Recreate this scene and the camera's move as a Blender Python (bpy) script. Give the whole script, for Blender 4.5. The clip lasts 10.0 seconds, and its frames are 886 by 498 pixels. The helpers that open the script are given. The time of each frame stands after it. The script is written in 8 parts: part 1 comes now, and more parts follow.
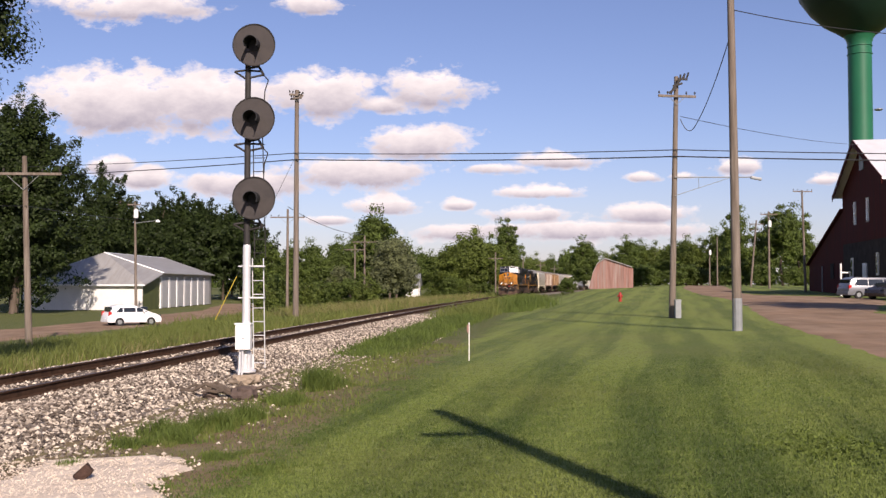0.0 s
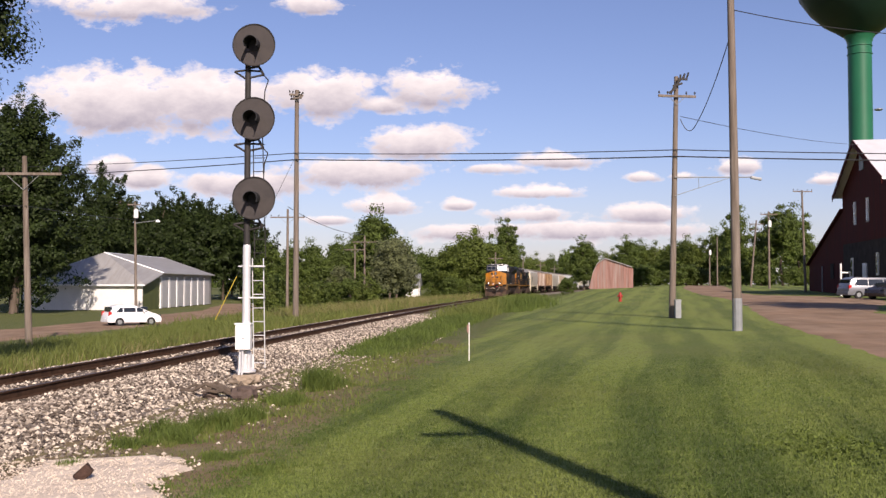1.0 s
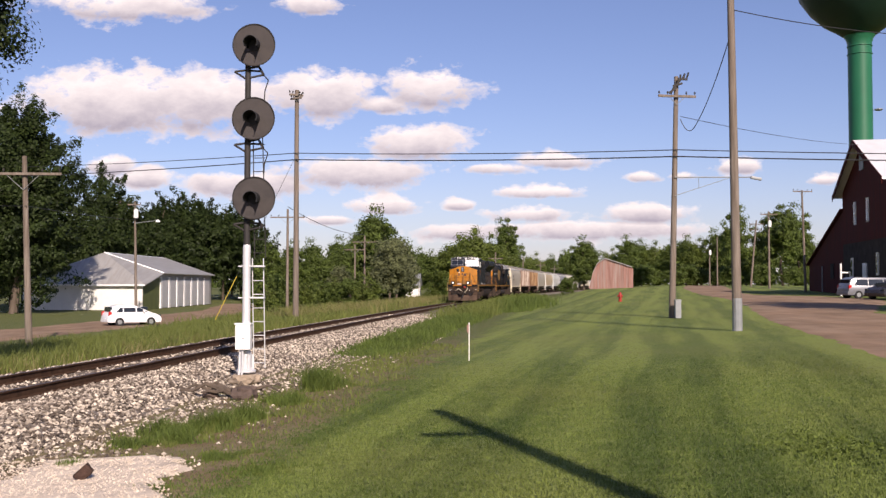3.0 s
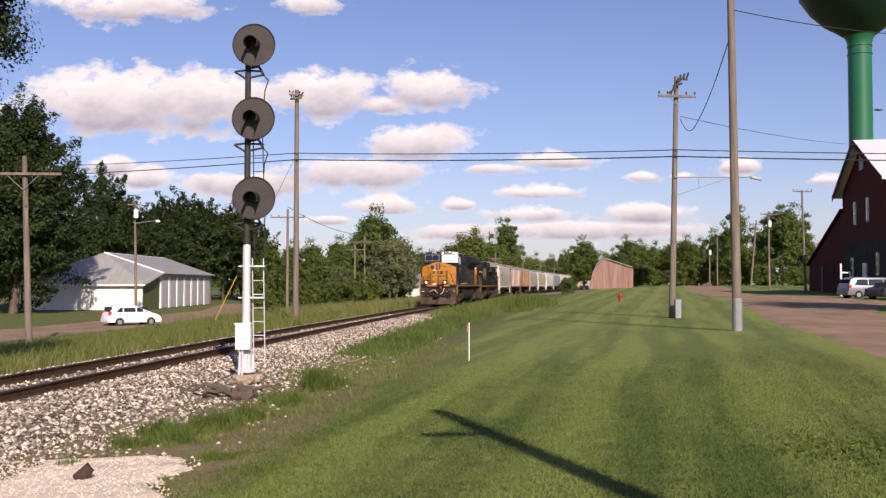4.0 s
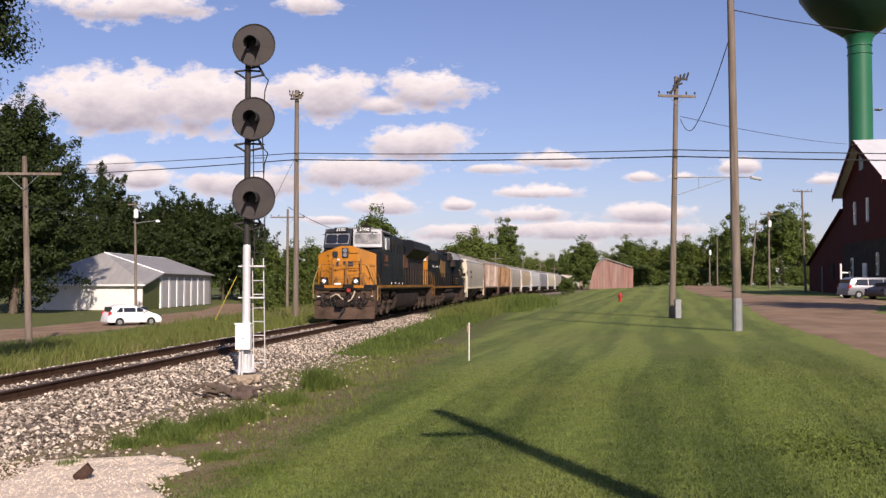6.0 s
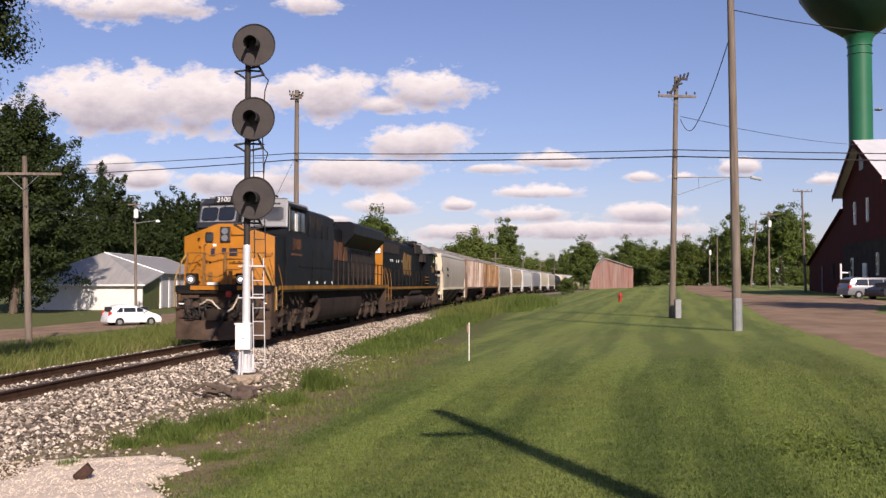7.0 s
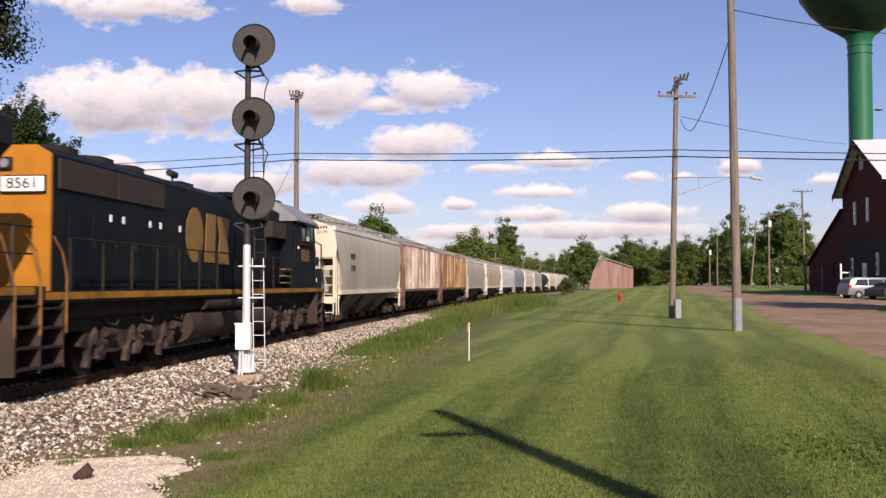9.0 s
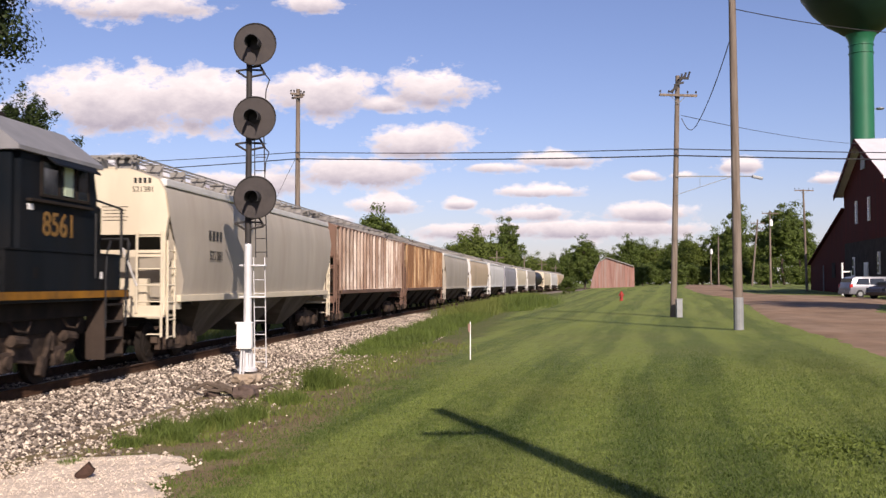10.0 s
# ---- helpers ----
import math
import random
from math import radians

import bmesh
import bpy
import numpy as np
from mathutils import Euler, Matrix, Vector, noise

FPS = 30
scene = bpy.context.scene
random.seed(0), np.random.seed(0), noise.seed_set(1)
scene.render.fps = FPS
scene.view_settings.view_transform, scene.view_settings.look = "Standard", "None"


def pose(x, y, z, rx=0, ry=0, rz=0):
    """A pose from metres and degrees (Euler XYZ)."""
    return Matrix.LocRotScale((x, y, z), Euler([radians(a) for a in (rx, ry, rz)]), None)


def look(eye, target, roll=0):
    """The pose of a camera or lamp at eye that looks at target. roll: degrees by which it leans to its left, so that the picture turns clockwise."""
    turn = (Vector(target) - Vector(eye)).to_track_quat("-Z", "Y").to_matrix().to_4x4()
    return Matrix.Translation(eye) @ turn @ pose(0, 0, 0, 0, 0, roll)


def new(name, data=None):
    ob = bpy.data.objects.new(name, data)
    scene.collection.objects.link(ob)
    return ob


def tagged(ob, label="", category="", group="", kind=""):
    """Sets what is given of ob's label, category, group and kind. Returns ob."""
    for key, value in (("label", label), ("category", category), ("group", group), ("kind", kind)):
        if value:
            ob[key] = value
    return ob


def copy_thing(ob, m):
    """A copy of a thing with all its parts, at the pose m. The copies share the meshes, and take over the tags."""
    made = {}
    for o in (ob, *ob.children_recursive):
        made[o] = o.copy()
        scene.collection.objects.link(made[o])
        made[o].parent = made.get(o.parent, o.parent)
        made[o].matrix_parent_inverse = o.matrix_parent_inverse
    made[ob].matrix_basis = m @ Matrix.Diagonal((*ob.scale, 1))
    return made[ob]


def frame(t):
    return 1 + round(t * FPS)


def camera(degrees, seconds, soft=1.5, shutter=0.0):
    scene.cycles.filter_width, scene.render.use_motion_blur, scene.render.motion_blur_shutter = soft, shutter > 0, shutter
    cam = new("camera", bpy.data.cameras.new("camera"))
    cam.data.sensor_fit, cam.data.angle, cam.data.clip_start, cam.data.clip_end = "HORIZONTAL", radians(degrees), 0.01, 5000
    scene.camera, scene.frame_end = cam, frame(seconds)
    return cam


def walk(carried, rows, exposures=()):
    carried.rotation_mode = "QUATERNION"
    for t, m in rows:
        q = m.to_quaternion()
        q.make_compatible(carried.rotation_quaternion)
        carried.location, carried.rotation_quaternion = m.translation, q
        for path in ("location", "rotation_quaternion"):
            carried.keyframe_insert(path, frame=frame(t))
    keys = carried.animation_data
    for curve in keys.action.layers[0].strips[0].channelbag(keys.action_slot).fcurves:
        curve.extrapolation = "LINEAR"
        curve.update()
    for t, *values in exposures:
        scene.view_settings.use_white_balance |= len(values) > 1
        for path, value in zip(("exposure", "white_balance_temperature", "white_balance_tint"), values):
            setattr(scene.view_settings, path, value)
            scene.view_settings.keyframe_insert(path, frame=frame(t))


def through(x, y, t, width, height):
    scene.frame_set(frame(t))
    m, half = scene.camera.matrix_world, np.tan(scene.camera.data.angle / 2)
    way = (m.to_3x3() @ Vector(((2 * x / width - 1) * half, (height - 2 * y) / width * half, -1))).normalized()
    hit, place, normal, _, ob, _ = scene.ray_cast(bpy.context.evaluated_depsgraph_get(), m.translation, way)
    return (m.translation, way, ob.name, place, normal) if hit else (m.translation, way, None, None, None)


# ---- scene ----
cam = camera(48.88, 10.0, soft=1.4, shutter=0.2)
EYE = (0.0, 0.0, 1.80)
walk(cam, [(0.0, pose(*EYE, 92.07, 0, 0)), (9.7, pose(*EYE, 92.07, 0, 0)), (10.0, pose(*EYE, 92.02, 0, 0.07))],
     [(0.0, 0.36, 6900, 21), (5.2, 0.36, 6900, 21), (5.6, 0.31, 6900, 21), (7.0, 0.26, 6900, 21), (7.5, 0.37, 6900, 21), (8.0, 0.37, 6900, 21), (10.0, 0.38, 6900, 21)])

# ---- light ----
SUN_ELEVATION, SUN_HEADING = radians(31), radians(164.5)   # heading of the sun, clockwise from +y
sun = new("sun", bpy.data.lights.new("sun", "SUN"))
sun.data.energy, sun.data.angle, sun.data.color = 5.0, radians(0.53), (1.0, 0.93, 0.82)
sun_from = Vector((math.sin(SUN_HEADING) * math.cos(SUN_ELEVATION), math.cos(SUN_HEADING) * math.cos(SUN_ELEVATION), math.sin(SUN_ELEVATION)))
sun.matrix_world = look(sun_from * 300, (0, 0, 0))


class Nodes:
    """Short hand for node trees."""

    def __init__(self, tree):
        self.tree = tree
        self.tree.nodes.clear()

    def add(self, kind, out=0, **ins):
        n = self.tree.nodes.new(kind)
        for k, v in ins.items():
            key = int(k[1:]) if k[0] == "i" and k[1:].isdigit() else k.replace("_", " ")
            self.put(n.inputs[key], v)
        return n.outputs[out] if len(n.outputs) else None

    def put(self, socket, v):
        if isinstance(v, bpy.types.NodeSocket):
            self.tree.links.new(v, socket)
        else:
            socket.default_value = v

    def math(self, op, a, b=0.0, c=0.0, clamp=False):
        out = self.add("ShaderNodeMath", i0=a, i1=b, i2=c)
        out.node.operation, out.node.use_clamp = op, clamp
        return out

    def attribute(self, name):
        out = self.add("ShaderNodeAttribute", 2)
        out.node.attribute_name = name
        return out

    def mix(self, f, a, b, blend="MIX"):
        n = self.tree.nodes.new("ShaderNodeMix")
        n.data_type, n.blend_type = "RGBA", blend
        for i, v in ((0, f), (6, a), (7, b)):
            self.put(n.inputs[i], v)
        return n.outputs[2]

    def ramp(self, f, lo, hi):
        n = self.tree.nodes.new("ShaderNodeMapRange")
        n.clamp = True
        for i, v in ((0, f), (1, lo), (2, hi), (3, 0.0), (4, 1.0)):
            self.put(n.inputs[i], v)
        return n.outputs[0]

    def noise(self, vec, scale, detail=4.0, rough=0.55):
        return self.add("ShaderNodeTexNoise", 0, Vector=vec, Scale=scale, Detail=detail, Roughness=rough)


def sky():
    world = bpy.data.worlds.new("sky")
    scene.world = world
    world.use_nodes = True
    n = Nodes(world.node_tree)
    air = n.add("ShaderNodeTexSky")
    a = air.node
    a.sky_type, a.sun_disc, a.sun_elevation, a.sun_rotation = "NISHITA", False, SUN_ELEVATION, SUN_HEADING
    a.air_density, a.dust_density, a.ozone_density = 1.0, 0.6, 3.0
    way = n.add("ShaderNodeTexCoord")
    x, y, z = (n.add("ShaderNodeSeparateXYZ", i, Vector=way) for i in range(3))
    flat = n.math("MAXIMUM", n.math("ABSOLUTE", y), 0.08)
    side, up = n.math("DIVIDE", x, flat), n.math("DIVIDE", z, flat)
    plane = n.add("ShaderNodeCombineXYZ", X=side, Y=n.math("MULTIPLY", up, 1.7), Z=n.math("MULTIPLY", y, 0.4))
    warp = n.noise(plane, 14.0, 7.0, 0.62)
    fine = n.noise(plane, 34.0, 6.0, 0.62)
    rag = n.math("ADD", n.math("MULTIPLY", n.math("SUBTRACT", warp, 0.5), 2.4), n.math("MULTIPLY", n.math("SUBTRACT", fine, 0.5), 2.2))
    # banks of cumulus: middle (side, up), half width, half height above and below the middle
    banks = ((-0.345, 0.188, 0.105, 0.040, 0.040), (-0.245, 0.190, 0.075, 0.034, 0.040), (-0.125, 0.196, 0.065, 0.028, 0.030), (-0.012, 0.203, 0.055, 0.024, 0.026),
             (-0.065, 0.186, 0.035, 0.012, 0.012), (-0.028, 0.146, 0.056, 0.020, 0.022), (-0.085, 0.117, 0.095, 0.013, 0.022), (-0.20, 0.105, 0.075, 0.012, 0.020), (-0.060, 0.080, 0.044, 0.014, 0.011),
             (0.100, 0.094, 0.055, 0.011, 0.007), (0.120, 0.127, 0.048, 0.013, 0.009), (0.055, 0.119, 0.040, 0.006, 0.007), (-0.325, 0.288, 0.110, 0.030, 0.018), (-0.140, 0.290, 0.042, 0.024, 0.014), (0.017, 0.081, 0.019, 0.009, 0.006),
             (0.085, 0.072, 0.048, 0.011, 0.010), (0.212, 0.073, 0.065, 0.012, 0.012), (0.145, 0.057, 0.150, 0.009, 0.014), (0.020, 0.055, 0.060, 0.008, 0.012), (0.208, 0.110, 0.022, 0.008, 0.006), (0.245, 0.111, 0.016, 0.005, 0.005),
             (-0.307, 0.108, 0.030, 0.014, 0.011), (-0.345, 0.122, 0.028, 0.012, 0.012), (0.305, 0.121, 0.032, 0.011, 0.009), (0.392, 0.107, 0.022, 0.008, 0.006), (-0.115, 0.066, 0.030, 0.006, 0.006))
    cover, low = -3.0, 0.0
    for cx, cy, w, top, bottom in banks:
        dx = n.math("MULTIPLY", n.math("SUBTRACT", side, cx), 1 / w)
        dy = n.math("SUBTRACT", up, cy)
        dy = n.math("MAXIMUM", n.math("MULTIPLY", dy, 1 / top), n.math("MULTIPLY", dy, -1 / bottom))
        d = n.math("SUBTRACT", 1.0, n.math("SQRT", n.math("ADD", n.math("MULTIPLY", dx, dx), n.math("MULTIPLY", dy, dy))))
        cover = n.math("MAXIMUM", cover, d)
        s = n.math("MULTIPLY", n.ramp(n.math("MULTIPLY", n.math("SUBTRACT", cy, up), 1 / bottom), -0.45, 0.7), n.ramp(d, -0.15, 0.35))
        low = n.math("MAXIMUM", low, s)
    ahead = n.ramp(y, 0.2, 0.5)
    cover = n.math("ADD", n.math("MULTIPLY", cover, ahead), n.math("MULTIPLY", n.math("SUBTRACT", 1.0, ahead), -0.35))
    edge = n.math("ADD", cover, n.math("MULTIPLY", rag, 0.85))
    cloud = n.math("MULTIPLY", n.ramp(edge, -0.04, 0.40), n.ramp(z, 0.0, 0.05))
    shade = n.math("MULTIPLY", n.math("ADD", low, n.math("MULTIPLY", rag, 0.42)), 0.95, clamp=True)
    white = n.mix(shade, (9.6, 9.2, 9.1, 1), (4.3, 4.15, 4.9, 1))
    deep = n.mix(1.0, air, (0.96, 0.93, 1.11, 1), "MULTIPLY")
    haze = n.mix(n.math("MULTIPLY", n.ramp(up, 0.14, 0.0), 0.24), deep, (6.0, 6.3, 7.2, 1))
    colour = n.mix(cloud, haze, white)
    back = n.add("ShaderNodeBackground", Color=colour, Strength=0.085)
    n.add("ShaderNodeOutputWorld", Surface=back)


sky()


# ---- materials ----
def material(name, colour, rough=0.7, metal=0.0, vary=0.25, scale=3.0, grain=40.0, bump=0.15, dirt=None, dirt_amount=0.4, stretch=(1, 1, 1), spec=0.4, each=0.0, emit=0.0):
    """A worn surface: colour varied at two scales, optional dirt in drifts, fine relief."""
    m = bpy.data.materials.new(name)
    m.use_nodes = True
    n = Nodes(m.node_tree)
    place = n.add("ShaderNodeMapping", Vector=n.add("ShaderNodeTexCoord", 3), Scale=stretch)
    broad, fine = n.noise(place, scale, 5.0), n.noise(place, grain, 3.0)
    c = (*colour, 1)
    dark, light = tuple(v * (1 - vary) for v in colour) + (1,), tuple(min(1, v * (1 + vary)) for v in colour) + (1,)
    tone = n.mix(n.ramp(broad, 0.3, 0.7), dark, light)
    tone = n.mix(n.math("MULTIPLY", n.ramp(fine, 0.35, 0.75), 0.5), tone, c)
    if each:
        r = n.add("ShaderNodeObjectInfo", 5)
        tone = n.mix(n.math("MULTIPLY", r, each), tone, tuple(v * 0.45 for v in colour) + (1,))
    if dirt:
        drift = n.noise(place, scale * 0.6, 6.0, 0.65)
        tone = n.mix(n.math("MULTIPLY", n.ramp(drift, 0.42, 0.68), dirt_amount), tone, (*dirt, 1))
    relief = n.add("ShaderNodeBump", Strength=bump, Distance=0.02, Height=n.math("ADD", n.math("MULTIPLY", broad, 0.6), fine))
    rr = n.math("ADD", rough - 0.08, n.math("MULTIPLY", broad, 0.16))
    shader = n.add("ShaderNodeBsdfPrincipled", Base_Color=tone, Roughness=rr, Metallic=metal, Normal=relief, Specular_IOR_Level=spec)
    if emit:
        b = shader.node
        n.put(b.inputs["Emission Color"], c)
        b.inputs["Emission Strength"].default_value = emit
    n.add("ShaderNodeOutputMaterial", Surface=shader)
    return m


def leaf_material(name, colour, vary=0.5, through=0.35):
    """Leaves: each clump its own shade, some light passing through."""
    m = bpy.data.materials.new(name)
    m.use_nodes = True
    n = Nodes(m.node_tree)
    r = n.add("ShaderNodeNewGeometry", "Random Per Island")
    place = n.add("ShaderNodeTexCoord", 3)
    broad = n.noise(place, 0.55, 4.0)
    dark, light = tuple(v * (1 - vary) for v in colour) + (1,), tuple(v * (1 + vary) for v in colour[:2]) + (colour[2], 1)
    tone = n.mix(n.ramp(n.math("ADD", n.math("MULTIPLY", r, 0.4), n.math("MULTIPLY", broad, 0.9)), 0.3, 0.95), dark, light)
    a = n.add("ShaderNodeBsdfPrincipled", Base_Color=tone, Roughness=0.62, Specular_IOR_Level=0.25)
    b = n.add("ShaderNodeBsdfTranslucent", Color=tone)
    n.add("ShaderNodeOutputMaterial", Surface=n.add("ShaderNodeMixShader", i0=through, i1=a, i2=b))
    return m


def mower_tracks(n, place, mid):
    """0 to 1 across the mower's swaths, which run alongside the road."""
    x, y = n.add("ShaderNodeSeparateXYZ", 0, Vector=place), n.add("ShaderNodeSeparateXYZ", 1, Vector=place)
    d = n.math("SUBTRACT", y, 25.0)
    off = n.math("SUBTRACT", x, n.math("ADD", n.math("MULTIPLY", d, 0.225), n.math("MULTIPLY", n.math("MULTIPLY", d, d), 0.00008)))
    wob = n.math("ADD", off, n.math("MULTIPLY", n.math("SUBTRACT", n.noise(place, 0.07, 2), 0.5), 0.9))
    a, b, c = (n.math("SINE", n.math("SUBTRACT", n.math("MULTIPLY", wob, f), start)) for f, start in ((2.1, 8.08), (0.74, 6.38), (4.6, 0.0)))
    wave = n.math("ADD", n.math("ADD", n.math("MULTIPLY", a, 0.42), n.math("MULTIPLY", b, 0.14)), n.math("ADD", n.math("MULTIPLY", c, 0.22), n.math("MULTIPLY", mid, 0.9)))
    along = n.add("ShaderNodeCombineXYZ", X=wob, Y=n.math("MULTIPLY", y, 0.07))
    streak = n.math("SUBTRACT", n.noise(along, 1.4, 4), 0.5)
    clump = n.math("SUBTRACT", n.noise(place, 3.2, 3), 0.5)
    wave = n.math("ADD", n.math("MULTIPLY", wave, 0.8), n.math("ADD", n.math("MULTIPLY", streak, 3.2), n.math("MULTIPLY", clump, 1.3)))
    return n.ramp(wave, -0.1, 0.8)


def turf_material():
    """Short grass blades, shaded by the mower's swaths."""
    m = bpy.data.materials.new("lawn_blades")
    m.use_nodes = True
    n = Nodes(m.node_tree)
    place = n.add("ShaderNodeTexCoord", 3)
    r = n.add("ShaderNodeNewGeometry", "Random Per Island")
    stripe = mower_tracks(n, place, n.noise(place, 0.9, 5))
    tone = n.mix(stripe, (0.074, 0.114, 0.023, 1), (0.184, 0.236, 0.055, 1))
    tone = n.mix(n.math("MULTIPLY", r, 0.7), tone, (0.045, 0.070, 0.015, 1))
    tone = n.mix(n.math("MULTIPLY", n.ramp(n.noise(place, 0.16, 3), 0.45, 0.68), 0.3), tone, (0.20, 0.20, 0.06, 1))
    a = n.add("ShaderNodeBsdfPrincipled", Base_Color=tone, Roughness=0.6, Specular_IOR_Level=0.2)
    b = n.add("ShaderNodeBsdfTranslucent", Color=tone)
    n.add("ShaderNodeOutputMaterial", Surface=n.add("ShaderNodeMixShader", i0=0.3, i1=a, i2=b))
    return m


def ground_material():
    """Mown lawn with mower tracks, rank grass and bare earth beside the railway."""
    m = bpy.data.materials.new("ground")
    m.use_nodes = True
    n = Nodes(m.node_tree)
    place = n.add("ShaderNodeTexCoord", 3)
    mown = n.attribute("mown")
    y = n.add("ShaderNodeSeparateXYZ", 1, Vector=place)
    big, mid, fine, blade = n.noise(place, 0.16, 3), n.noise(place, 0.9, 5), n.noise(place, 9, 4), n.noise(place, 70, 3)
    stripe = mower_tracks(n, place, mid)
    green = n.mix(stripe, (0.058, 0.094, 0.017, 1), (0.206, 0.256, 0.052, 1))
    green = n.mix(n.math("MULTIPLY", n.ramp(fine, 0.40, 0.66), 0.7), green, (0.045, 0.072, 0.014, 1))
    green = n.mix(n.math("MULTIPLY", n.ramp(blade, 0.42, 0.64), 0.6), green, (0.26, 0.29, 0.10, 1))
    green = n.mix(n.math("MULTIPLY", n.ramp(big, 0.45, 0.68), 0.35), green, (0.20, 0.20, 0.065, 1))
    earth = n.mix(n.ramp(mid, 0.35, 0.7), (0.19, 0.130, 0.078, 1), (0.35, 0.258, 0.160, 1))
    earth = n.mix(n.math("MULTIPLY", n.ramp(fine, 0.5, 0.7), 0.6), earth, (0.09, 0.07, 0.045, 1))
    rank = n.mix(n.ramp(fine, 0.35, 0.65), (0.06, 0.085, 0.022, 1), (0.16, 0.16, 0.06, 1))
    wild = n.mix(n.ramp(n.math("ADD", n.math("MULTIPLY", n.math("SUBTRACT", mid, 0.5), 1.6), n.math("MULTIPLY", y, 0.02)), 0.02, 0.80), earth, rank)
    rag = n.math("ADD", mown, n.math("MULTIPLY", n.math("SUBTRACT", n.math("ADD", n.math("MULTIPLY", mid, 0.7), n.math("MULTIPLY", fine, 0.5)), 0.6), 2.4))
    tone = n.mix(n.ramp(rag, 0.35, 0.65), wild, green)
    relief = n.add("ShaderNodeBump", Strength=0.8, Distance=0.05, Height=n.math("ADD", fine, n.math("MULTIPLY", blade, 0.6)))
    n.add("ShaderNodeOutputMaterial", Surface=n.add("ShaderNodeBsdfPrincipled", Base_Color=tone, Roughness=0.85, Specular_IOR_Level=0.15, Normal=relief))
    return m


